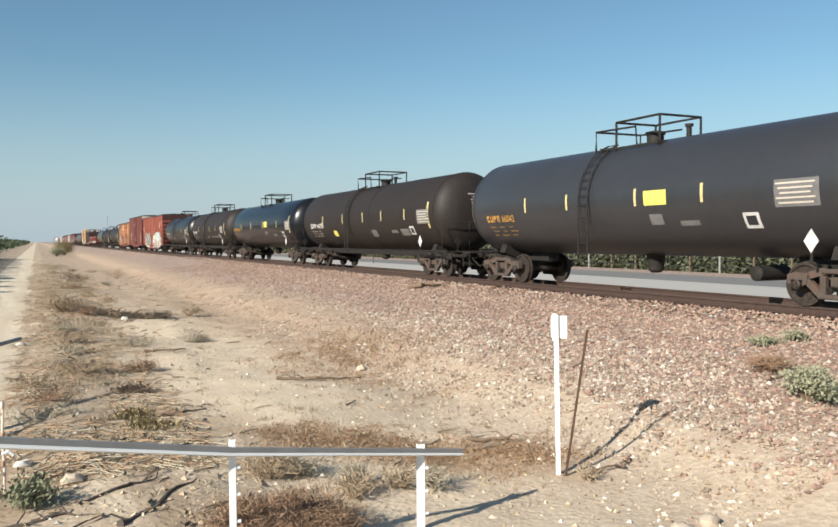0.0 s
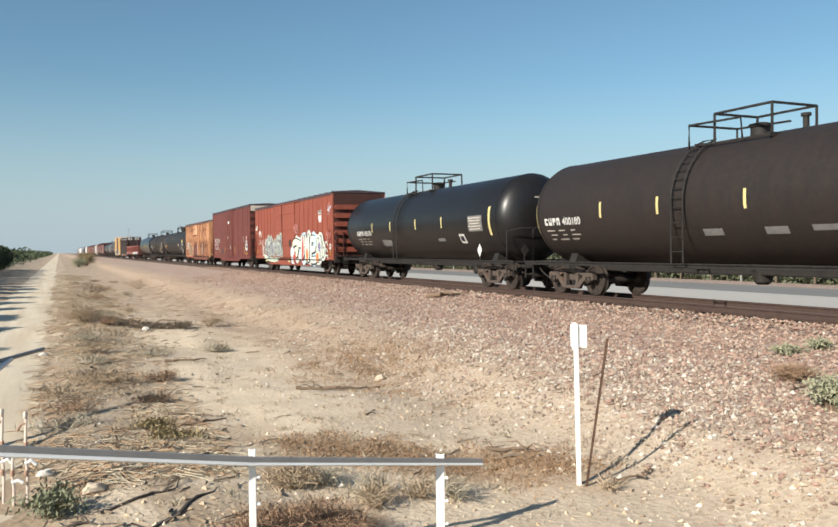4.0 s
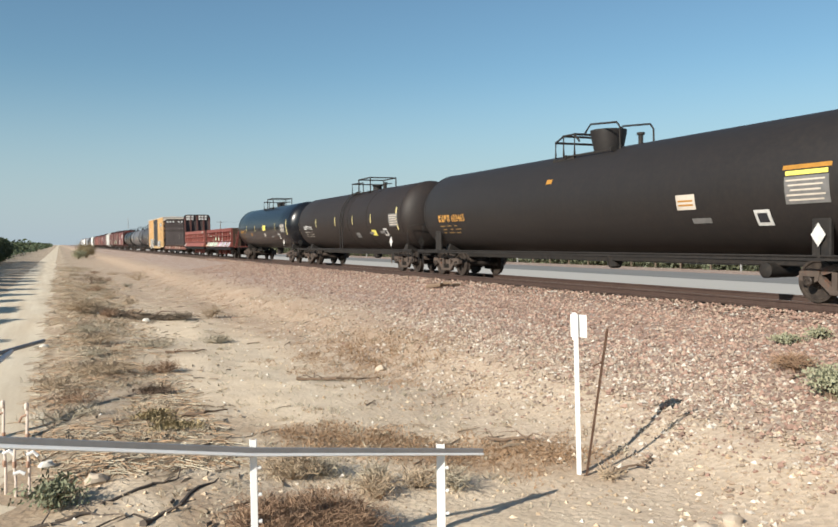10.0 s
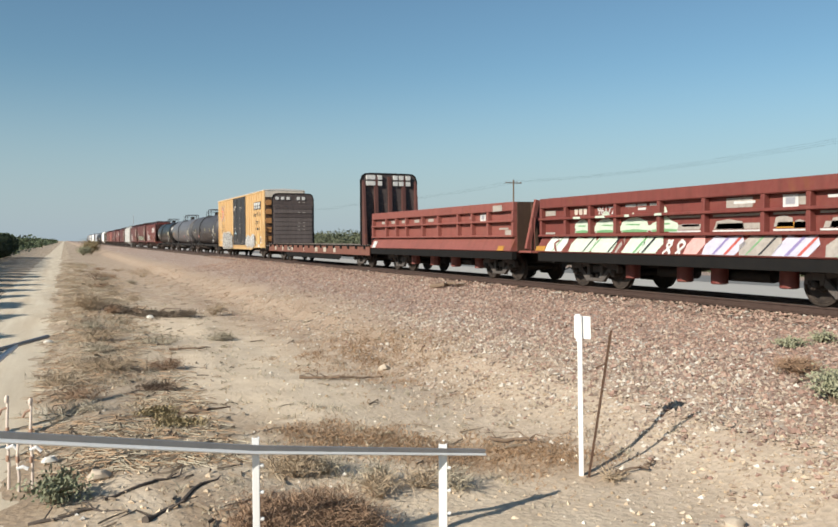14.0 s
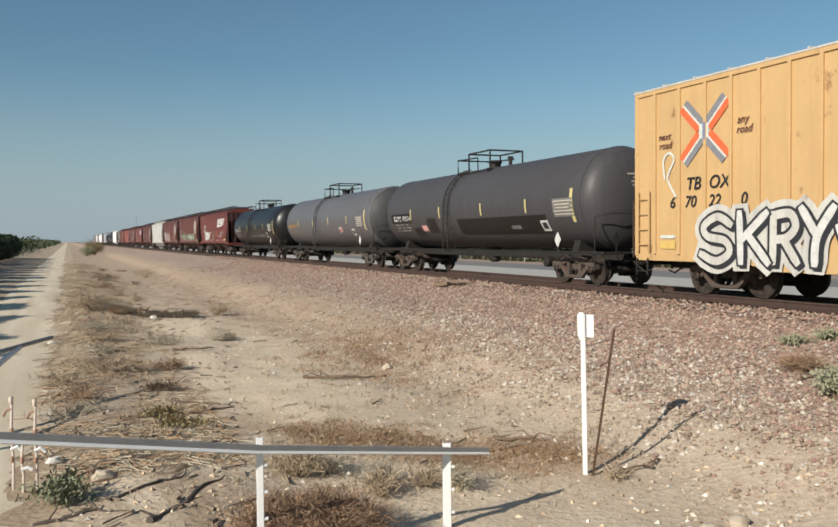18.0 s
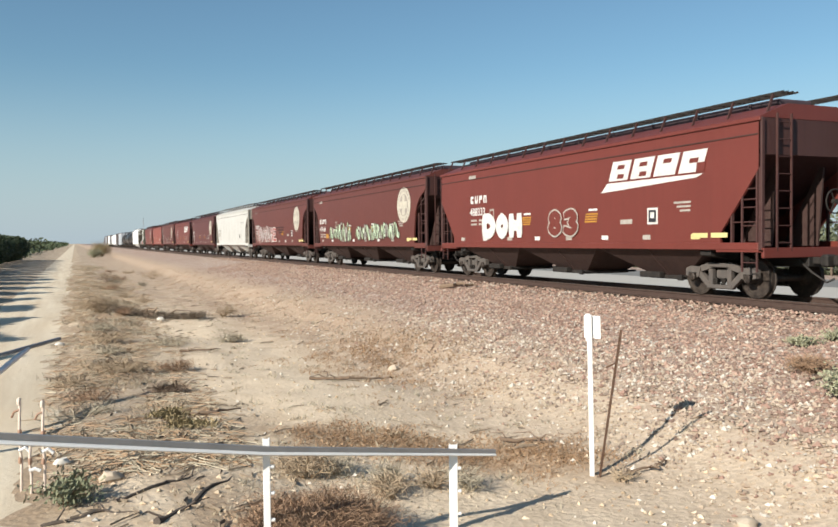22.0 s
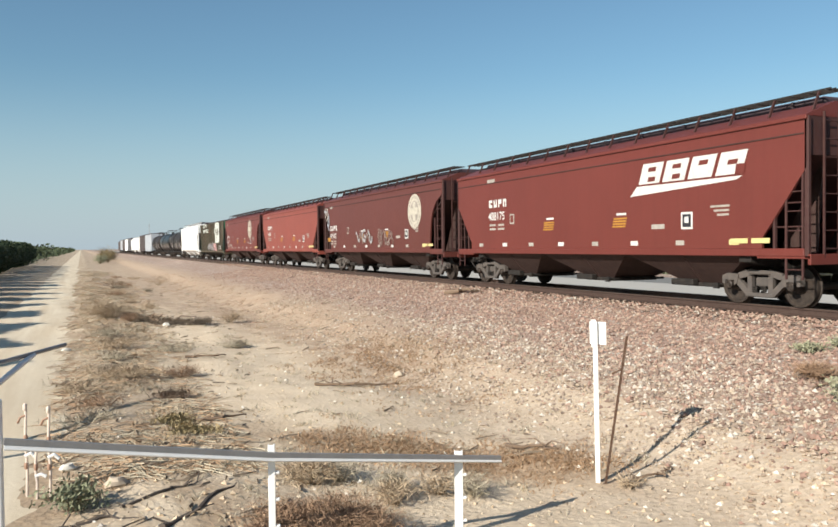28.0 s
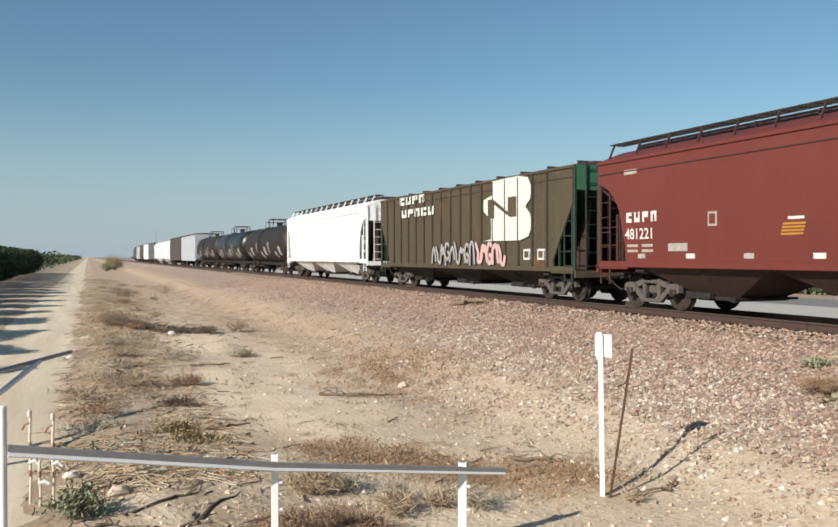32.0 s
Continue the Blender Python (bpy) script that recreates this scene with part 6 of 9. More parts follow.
# covered hoppers
def hopper_car(left, right, mat, label, ends_style="round", ribs=(), bays=3, frame_mat=None, eave=4.0, sill=1.30, post_mat=None, board=True, bay_mat=None, end_mat=None, rib_mat=None, low_roof=False):
    frame_mat = frame_mat or TRUCK_GREY
    post_mat = post_mat or mat
    # ends take a darkened colour that holds their shade, pale cars mostly excepted
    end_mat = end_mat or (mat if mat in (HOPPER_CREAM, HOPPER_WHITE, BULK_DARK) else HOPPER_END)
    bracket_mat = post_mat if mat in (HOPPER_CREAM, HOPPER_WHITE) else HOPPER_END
    # bays below the sill are coloured as if in shade
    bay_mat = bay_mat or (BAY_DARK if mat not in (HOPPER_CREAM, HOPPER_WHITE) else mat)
    car = Car("hopper_car", left, right, label, "covered hopper")
    h, w = car.half, 1.56
    bulge = 0.03 if ends_style == "round" else 0.0
    car.skin = lambda y, z: -w - bulge * math.sin(math.pi * min(1, max(0, (z - sill) / (eave - sill)))) 
    b0 = h - 2.05               # where the side meets the sill
    if ends_style == "round":
        edge = [(h - 0.05, eave), (h - 0.05, eave - 0.62)]
        edge += [(h - 0.05 - 1.15 * math.sin(a), eave - 0.62 - 1.5 * (1 - math.cos(a))) for a in (0.35, 0.7, 1.05, 1.4)]
        edge += [(b0 + 0.75, sill + 0.35), (b0 + 0.72, sill)]
    else:
        edge = [(h - 0.05, eave), (h - 0.05, eave - 1.05), (b0 + 0.85, sill + 0.22), (b0 + 0.85, sill)]
    poly = edge + [(-y, z) for y, z in edge[::-1]]
    # side sheets, gently curved, with real thickness
    for sx in (-1, 1):
        s = Shape().prism(poly, sx * (w - 0.06), sx * w)
        if bulge:
            s.v = [(x + (sx * bulge * math.sin(math.pi * min(1, max(0, (z - sill) / (eave - sill)))) if abs(x) > w - 0.03 else 0), y, z) for x, y, z in s.v]
            s = Shape()
            zs = [sill + (eave - sill) * k / 10 for k in range(11)]
            def yend(z):
                pts = sorted((b, a) for a, b in edge)
                return float(np.interp(z, [p[0] for p in pts], [p[1] for p in pts]))
            for z in zs:
                x = sx * (w + bulge * math.sin(math.pi * (z - sill) / (eave - sill)))
                s.v += [(x, -yend(z), z), (x, yend(z), z), (x - sx * 0.06, -yend(z), z), (x - sx * 0.06, yend(z), z)]
            for k in range(10):
                a, b = 4 * k, 4 * k + 4
                s.f += [(a, a + 1, b + 1, b), (a + 2, a + 3, b + 3, b + 2), (a, a + 2, b + 2, b), (a + 1, a + 3, b + 3, b + 1)]
            s.f += [(0, 1, 3, 2), (40, 41, 43, 42)]
        side = car.part("side_sheet", s, mat, "smooth steel side", smooth=60)
        car.part("side_sill", Shape().box(sx * (w - 0.12), sx * (w + 0.015), -h + 0.1, h - 0.1, sill - 0.17, sill - 0.002, 0.015), mat)
        car.part("roof_angle", Shape().box(sx * (w - 0.02), sx * (w + 0.045), -h + 0.02, h - 0.02, eave - 0.07, eave + 0.012, 0.012), mat)
        car.part("seam_line", Shape().box(sx * (w + 0.004), sx * (w + 0.018 + bulge * 0.5), -h + 0.1, h - 0.1, eave - 0.36, eave - 0.335), BAY_DARK)
        for y in ribs:
            car.part("rib", Shape().box(sx * (w - 0.01), sx * (w + 0.06), y - 0.045, y + 0.045, sill, eave - 0.06, 0.012), rib_mat or mat, under=side)
    # roof, hatches and running boards
    rz = eave + (0.14 if low_roof else 0.34)
    roof = Shape().prism([(-w, eave), (w, eave), (w, eave + 0.03), (0.75, rz), (-0.75, rz), (-w, eave + 0.03)], -h + 0.05, h - 0.05, "y")
    r = car.part("roof", roof, mat, "sloped roof")
    # dark colour stands for the shaded hatch side below the walkway
    car.part("hatch_cover", Shape().box(-0.52, 0.52, -h + 0.5, h - 0.5, rz, rz + (0.1 if low_roof else 0.2), 0.04), ROOF_DARK, "long dark trough hatch", under=r)
    for k in range(9):
        y = -h + 1.3 + k * (2 * h - 2.6) / 8
        car.part("hatch_clamp", shared("hatch_clamp", ROOF_DARK, lambda s: s.box(-0.58, 0.58, -0.03, 0.03, 0, 0.19, 0.01)), ROOF_DARK, "", (0, y, rz), r)
    for sx in (-1, 1) if board else ():
        rbd = Shape()
        for k in range(4):
            x = sx * (0.62 + k * 0.14)
            rbd.box(x - 0.015, x + 0.015, -h - 0.1, h + 0.1, rz + 0.2, rz + 0.24)
        n = int(2 * h / 1.0)
        for k in range(int(n * 2.2)):
            y = -h + 2 * h * k / (n * 2.2)
            rbd.box(sx * 0.6, sx * 1.06, y - 0.012, y + 0.012, rz + 0.2, rz + 0.235)
        bd = car.part("running_board", rbd, UNDER, "grated roof walkway", smooth=0)
        br = shared(("board_bracket", round(rz, 2), sx), bracket_mat, lambda s: s.prism([(sx * 1.04, rz + 0.2), (sx * 1.10, rz + 0.2), (sx * 1.28, eave + 0.14), (sx * 1.22, eave + 0.14)], -0.015, 0.015, "y"))
        for k in range(15):
            car.part("board_bracket", br, bracket_mat, "", (0, -h + 0.15 + (2 * h - 0.3) * k / 14, 0), bd)
    # sloped ends, posts, platforms
    for sy in (-1, 1):
        s = Shape().prism([(sy * (h - 0.1), eave - 0.75), (sy * (h - 0.16), eave - 0.75), (sy * (b0 - 1.55), sill - 0.1), (sy * (b0 - 1.45), sill - 0.1)], -w + 0.06, w - 0.06)
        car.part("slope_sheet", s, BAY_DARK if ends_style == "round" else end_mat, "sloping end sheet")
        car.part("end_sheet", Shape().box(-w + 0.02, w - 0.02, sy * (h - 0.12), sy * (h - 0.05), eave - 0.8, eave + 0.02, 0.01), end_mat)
        car.part("end_platform", Shape().box(-w, w, sy * (h - 1.35), sy * (h + 0.05), sill - 0.22, sill - 0.15, 0.01), mat)
        car.part("end_sill", Shape().box(-w, w, sy * (h - 0.02), sy * (h + 0.06), sill - 0.34, sill - 0.12, 0.01), mat)
        for sx in (-1, 1):
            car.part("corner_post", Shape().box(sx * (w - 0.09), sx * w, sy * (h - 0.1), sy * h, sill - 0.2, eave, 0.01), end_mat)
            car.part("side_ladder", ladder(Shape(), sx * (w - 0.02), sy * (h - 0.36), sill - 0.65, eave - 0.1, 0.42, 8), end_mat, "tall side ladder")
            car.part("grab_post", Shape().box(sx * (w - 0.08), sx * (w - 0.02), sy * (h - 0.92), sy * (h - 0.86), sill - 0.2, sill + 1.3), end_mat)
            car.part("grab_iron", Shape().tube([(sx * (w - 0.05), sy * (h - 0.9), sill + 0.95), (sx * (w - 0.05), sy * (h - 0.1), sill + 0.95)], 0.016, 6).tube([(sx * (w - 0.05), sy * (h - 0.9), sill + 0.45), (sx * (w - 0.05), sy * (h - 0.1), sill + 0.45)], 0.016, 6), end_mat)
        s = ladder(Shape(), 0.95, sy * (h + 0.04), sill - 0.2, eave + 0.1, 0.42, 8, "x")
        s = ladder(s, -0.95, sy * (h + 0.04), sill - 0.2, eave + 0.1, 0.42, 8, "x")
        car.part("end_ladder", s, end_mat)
        car.part("bolster", Shape().prism([(-w + 0.1, sill - 0.3), (-0.4, 0.82), (0.4, 0.82), (w - 0.1, sill - 0.3), (w - 0.1, sill - 0.15), (-w + 0.1, sill - 0.15)], sy * (h - 1.95), sy * (h - 1.6), "y"), UNDER)
        car.part("stub_sill", Shape().box(-0.22, 0.22, sy * (h + 0.05), sy * (b0 - 1.2), 0.74, sill - 0.15, 0.02), UNDER)
        for k in range(2):
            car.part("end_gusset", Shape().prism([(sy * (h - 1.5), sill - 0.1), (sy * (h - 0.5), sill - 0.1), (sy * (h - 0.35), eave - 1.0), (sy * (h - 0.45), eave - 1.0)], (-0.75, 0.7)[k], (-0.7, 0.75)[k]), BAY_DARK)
    car.part("air_reservoir", shared("air_reservoir_upright", GREY_STEEL, lambda s: s.lathe([(-0.45, 0.05), (-0.4, 0.2), (0.4, 0.2), (0.45, 0.05)], 14, "z")), GREY_STEEL, "pale upright air tank", (-0.9, h - 0.75, sill + 0.3))
    car.part("brake_wheel", shared("brake_wheel", UNDER, brake_wheel_shape), UNDER, "", (0.5, -(h + 0.12), sill + 0.9))
    # discharge bays
    span = 2 * b0 + 0.7
    bw = span / bays
    for k in range(bays):
        y = -span / 2 + bw * (k + 0.5)
        s = Shape()
        lo, hi = 0.42, sill - 0.15
        top_h, bot_h = bw / 2 - 0.02, 0.62
        p = [(sx * xw, y + sy * yh, z) for z, xw, yh in ((hi, w - 0.1, top_h), (lo, 0.72, bot_h)) for sx, sy in ((-1, -1), (1, -1), (1, 1), (-1, 1))]
        s.add(p, [(0, 1, 2, 3), (7, 6, 5, 4)] + [(i, i + 4, (i + 1) % 4 + 4, (i + 1) % 4) for i in range(4)])
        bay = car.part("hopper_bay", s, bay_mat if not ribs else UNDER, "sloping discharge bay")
        car.part("outlet_gate", Shape().box(-0.8, 0.8, y - 0.68, y + 0.68, 0.34, 0.44, 0.015), UNDER, under=bay)
        car.part("gate_shaft", Shape().tube([(-1.0, y - 0.75, 0.4), (1.0, y - 0.75, 0.4)], 0.035, 6).box(-1.06, -0.99, y - 0.83, y - 0.67, 0.33, 0.47).box(-1.0, -0.8, y + 0.1, y + 0.9, 0.36, 0.52, 0.02), UNDER, under=bay)
        for sx in (-1, 1):
            car.part("bay_end_rib", Shape().beam((sx * (w - 0.12), y, hi), (sx * 0.74, y, lo), 0.05, 0.05), bay_mat if not ribs else UNDER, under=bay)
    ends(car, frame_mat, 1.75)
    return car


def block_mark(car, y, z, w, h, mat, k, lift=0.012):
    """One block of a reporting mark: a solid shape with a notch."""
    m = [(0.5, -0.5), (0.5, 0.5), (-0.5, 0.5), (-0.5, 0.15), (0.05, 0.15), (0.05, -0.12), (-0.5, -0.12), (-0.5, -0.5)]
    if k % 4 == 1:
        m = [(0.5, -0.5), (0.5, 0.5), (0.2, 0.5), (0.2, -0.1), (-0.2, -0.1), (-0.2, 0.5), (-0.5, 0.5), (-0.5, -0.5)]
    elif k % 4 == 2:
        m = [(0.5, -0.5), (0.5, 0.5), (-0.5, 0.5), (-0.5, -0.05), (0.18, -0.05), (0.18, -0.5)]
    elif k % 4 == 3:
        m = [(0.5, -0.5), (0.5, 0.5), (-0.5, 0.5), (-0.5, -0.5), (-0.15, -0.5), (-0.15, 0.2), (0.15, 0.2), (0.15, -0.5)]
    return car.blob([(y + w * a, z + h * b) for a, b in m], mat, "reporting_mark", lift)


def hopper_marks(car, number, kind, y0=7.3, mz=1.98, emblem=(-6.4, 2.98, 0.79), size=0.40):
    """Reporting mark, number, emblem, stencils and reflective tabs."""
    h = car.half
    for k in range(4):
        block_mark(car, y0 - (0.18 + 0.34 * k) * size / 0.4, mz + 1.45 * size, 0.58 * size, 0.68 * size, WHITE_PAINT, k)
    car.text(number, y0, mz, size, WHITE_PAINT)
    for k in range(2):
        for q in range(2):
            car.patch(y0 - 0.3 - 0.62 * q, mz - 0.18 - 0.14 * k, 0.45, 0.07, DUSTY_WHITE, "stencil", rows=1)
    car.patch(y0 - 0.2, 3.72, 0.55, 0.13, DUSTY_WHITE, "stencil")
    car.patch(3.9, 2.32, 0.3, 0.34, DUSTY_WHITE, "stencil_frame")
    car.patch(3.9, 2.32, 0.2, 0.24, car_paint(car), "stencil", lift=0.012)
    for k in range(8):
        y = h - 2.0 - k * (2 * h - 4.0) / 7
        car.patch(y, 1.44, 0.30, 0.12, YELLOW_REFL if k in (7,) else WHITE_PAINT if k % 2 else DUSTY_WHITE, "reflector_tab", rows=1)
    for k in range(2):
        car.patch(-(h - 1.85 + 0.62 * (1 - k)), 1.47, 0.5, 0.11, YELLOW_REFL, "reflector_tab", rows=1, lift=0.018)
    for k in range(3):
        car.patch(-5.75 - 0.05 * k, 2.28 - 0.1 * k, 0.6 - 0.12 * k, 0.05, DUSTY_WHITE, "stencil", rows=1)
    car.patch(-4.66, 1.98, 0.40, 0.42, WHITE_PAINT, "stencil_frame")
    car.patch(-4.66, 1.98, 0.29, 0.31, SPRAY_DARK, "stencil", lift=0.012)
    car.patch(-4.66, 2.0, 0.15, 0.15, WHITE_PAINT, "stencil", lift=0.018)
    for y in (1.55, -2.05):
        car.patch(y - 0.05, 2.24, 0.42, 0.06, WHITE_PAINT, "stencil", rows=1)
        for k in range(4):
            car.patch(y + 0.02 * k, 2.12 - 0.072 * k, 0.58, 0.046, ORANGE_PLATE, "stencil", rows=1)
    car.patch(-3.6, 1.86, 0.5, 0.12, DUSTY_WHITE, "stencil")
    if kind == "cross":          # pale disc with a ring and a cross
        yc, zc, R = emblem
        def disc(r, lift, mat, name, label=""):
            s, n = Shape(), 32
            s.v = [(car.skin(yc, zc) - lift, yc, zc)]
            for q in (0.25, 0.5, 0.75, 1.0):
                s.v += [(car.skin(yc, zc + q * r * math.sin(6.2832 * k / n)) - lift, yc + q * r * math.cos(6.2832 * k / n), zc + q * r * math.sin(6.2832 * k / n)) for k in range(n)]
            s.f = [(0, 1 + k, 1 + (k + 1) % n) for k in range(n)]
            s.f += [(1 + j * n + k, 1 + (j + 1) * n + k, 1 + (j + 1) * n + (k + 1) % n, 1 + j * n + (k + 1) % n) for j in range(3) for k in range(n)]
            return car.part(name, s, mat, label, smooth=0)
        disc(R, 0.012, CREAM_LOGO, "round_emblem", "pale round emblem with a cross")
        for k in range(22):
            a = 6.2832 * (k + 0.5) / 22
            if abs(math.sin(a)) > 0.22:
                q = [(yc + r2 * math.cos(a + d), zc + r2 * math.sin(a + d)) for r2, d in ((R * 0.76, -0.07), (R * 0.9, -0.06), (R * 0.9, 0.06), (R * 0.76, 0.07))]
                car.blob(q, EMBLEM_GREY if number != "481221" else car_paint(car), "emblem_mark", 0.017)
        disc(R * 0.62, 0.017, EMBLEM_GREY, "emblem_ring")
        disc(R * 0.56, 0.020, car_paint(car) if kind == "cross" and number == "481221" else EMBLEM_GREY, "emblem_field")
        for a, b in ((0.2, 0.56), (0.56, 0.2)):
            car.patch(yc, zc, 2 * a * R, 2 * b * R, CREAM_LOGO, "emblem_cross", lift=0.026 + a * 0.005)
    elif kind == "swoosh":       # slanted white block shapes over a wedge
        yc, zc, hh, sl = -3.35, 3.24, 0.52, 0.2
        for k in range(4):
            y = yc - 0.92 * k
            car.patch(y, zc, 0.80, hh, WHITE_PAINT, "emblem_block", "slanted white block shape", lift=0.010, slant=sl)
            car.patch(y - 0.05, zc + (0.10 if k != 3 else 0.02), 0.30, 0.11, car_paint(car), "emblem_notch", lift=0.015, slant=0.04)
            if k != 2:
                car.patch(y - 0.02 - (0.25 if k == 3 else 0), zc - 0.15, 0.28, 0.12 if k != 3 else 0.22, car_paint(car), "emblem_notch", lift=0.015, slant=0.04)
        car.blob([(-2.50, 2.68), (-2.78, 2.93), (-6.45, 2.93), (-6.25, 2.85)], WHITE_PAINT, "emblem_wedge", 0.010)


CREAM_LOGO = plain("emblem_cream", (0.50, 0.46, 0.38), 0.6, 0.35)
EMBLEM_GREY = plain("emblem_grey", (0.33, 0.29, 0.26), 0.6, 0.4)


def car_paint(car):
    return [o for o in car.e.children if o.name.startswith("side_sheet")][0].data.materials[0]


def ribbon(car, pts, wide, mat, name, lift, dy=0.0, dz=0.0):
    """A bent painted band on the side through (y, z) points, its ends blunt."""
    p = []
    for i in range(len(pts) - 1):
        a, b, c, d = (Vector(pts[max(0, min(len(pts) - 1, j))]) for j in (i - 1, i, i + 1, i + 2))
        for k in range(5):
            t = k / 5
            p.append(0.5 * (2 * b + (c - a) * t + (2 * a - 5 * b + 4 * c - d) * t * t + (3 * b - a - 3 * c + d) * t ** 3))
    p.append(Vector(pts[-1]))
    tang = (p[1] - p[0]).normalized()
    p[0] = p[0] - tang * wide * 0.35
    p[-1] = p[-1] + (p[-1] - p[-2]).normalized() * wide * 0.35
    s, side = Shape(), None
    for i, q in enumerate(p):
        t = (p[min(i + 1, len(p) - 1)] - p[max(i - 1, 0)]).normalized()
        nrm = Vector((-t.y, t.x)) * wide / 2 * (1.0 if 0 < i < len(p) - 1 else 0.75)
        for e in (q + nrm, q - nrm):
            y, z = e.x + dy, e.y + dz
            s.v.append((car.skin(y, z) - lift - i * 0.00010, y, z))
    s.f = [(2 * i, 2 * i + 1, 2 * i + 3, 2 * i + 2) for i in range(len(p) - 1)]
    return car.part(name, s, mat, smooth=0)


# sprayed letters in a unit square, u from where the word begins
GLYPHS = {
    "T": (((0.0, 0.80), (0.35, 0.92), (0.7, 0.84), (1.0, 0.74)), ((0.62, 0.86), (0.60, 0.5), (0.42, 0.08))),
    "U": (((0.08, 1.0), (0.06, 0.35), (0.42, 0.05), (0.86, 0.30), (0.92, 1.0)),),
    "N": (((0.05, 0.0), (0.10, 0.95)), ((0.10, 0.95), (0.48, 0.5), (0.88, 0.05)), ((0.88, 0.05), (0.95, 1.0))),
    "E": (((0.95, 0.92), (0.3, 0.98), (0.1, 0.82), (0.08, 0.2), (0.3, 0.03), (1.0, 0.06)), ((0.12, 0.5), (0.78, 0.54))),
    "S": (((0.95, 0.82), (0.55, 1.0), (0.10, 0.80), (0.22, 0.56), (0.78, 0.46), (0.92, 0.2), (0.5, 0.0), (0.0, 0.16)),),
    "K": (((0.08, 1.0), (0.12, 0.0)), ((0.95, 0.98), (0.2, 0.48)), ((0.35, 0.56), (1.0, 0.0))),
    "R": (((0.08, 0.0), (0.10, 0.98)), ((0.10, 0.95), (0.7, 0.98), (0.9, 0.72), (0.6, 0.5), (0.16, 0.46)), ((0.45, 0.48), (0.95, 0.0))),
    "Y": (((0.02, 1.0), (0.5, 0.5)), ((0.98, 1.0), (0.5, 0.5), (0.42, 0.0))),
    "D": (((0.08, 0.02), (0.08, 0.98)), ((0.08, 0.97), (0.6, 0.95), (0.95, 0.5), (0.6, 0.05), (0.08, 0.03))),
    "O": (((0.5, 1.0), (0.08, 0.7), (0.08, 0.3), (0.5, 0.0), (0.92, 0.3), (0.92, 0.7), (0.5, 1.0)),),
    "H": (((0.08, 0.0), (0.08, 1.0)), ((0.92, 0.0), (0.92, 1.0)), ((0.1, 0.5), (0.9, 0.52))),
    "8": (((0.5, 0.52), (0.1, 0.76), (0.5, 1.0), (0.9, 0.76), (0.5, 0.52), (0.05, 0.26), (0.5, 0.0), (0.95, 0.26), (0.5, 0.52)),),
    "3": (((0.05, 0.9), (0.6, 1.0), (0.9, 0.75), (0.45, 0.52), (0.95, 0.3), (0.55, 0.0), (0.0, 0.12)),),
}


def lettered(car, word, fills, edge, wide, line, lift, halo=None, spread=0.16, shine=None, cast=True):
    """Sprayed letters; word: (letter, y where it begins, y where it ends, foot, top)."""
    put = []
    for i, (c, ya, yb, z0, z1) in enumerate(word):
        w = min(wide, 0.42 * abs(ya - yb))
        m = w / 2 + line
        put.append((i, w, [[(ya - m - (ya - yb - 2 * m) * u, z0 + m + (z1 - z0 - 2 * m) * v) for u, v in st] for st in GLYPHS[c]]))
    if halo:
        for i, w, bands in put:
            for j, b in enumerate(bands):
                ribbon(car, b, w + 2 * line + 2 * spread, halo, "graffiti_halo", lift - 0.010 + 0.0030 * (i % 2) + 0.001 * j)
    for i, w, bands in put:
        base = lift + 0.005 * (i % 2)
        for b in bands:
            if cast:
                ribbon(car, b, w + line * 1.4, edge, "graffiti_shade", base - 0.001, -line * 1.1, -line * 0.9)
            ribbon(car, b, w + line * 2, edge, "graffiti_outline", base + 0.0025)
        for b in bands:
            ribbon(car, b, w, fills[i % len(fills)], "graffiti_fill", base + 0.0068)
        if shine:
            for b in bands[:1]:
                ribbon(car, [(p + w * 0.22, q + w * 0.16) for p, q in b], w * 0.30, shine, "graffiti_highlight", base + 0.0115)


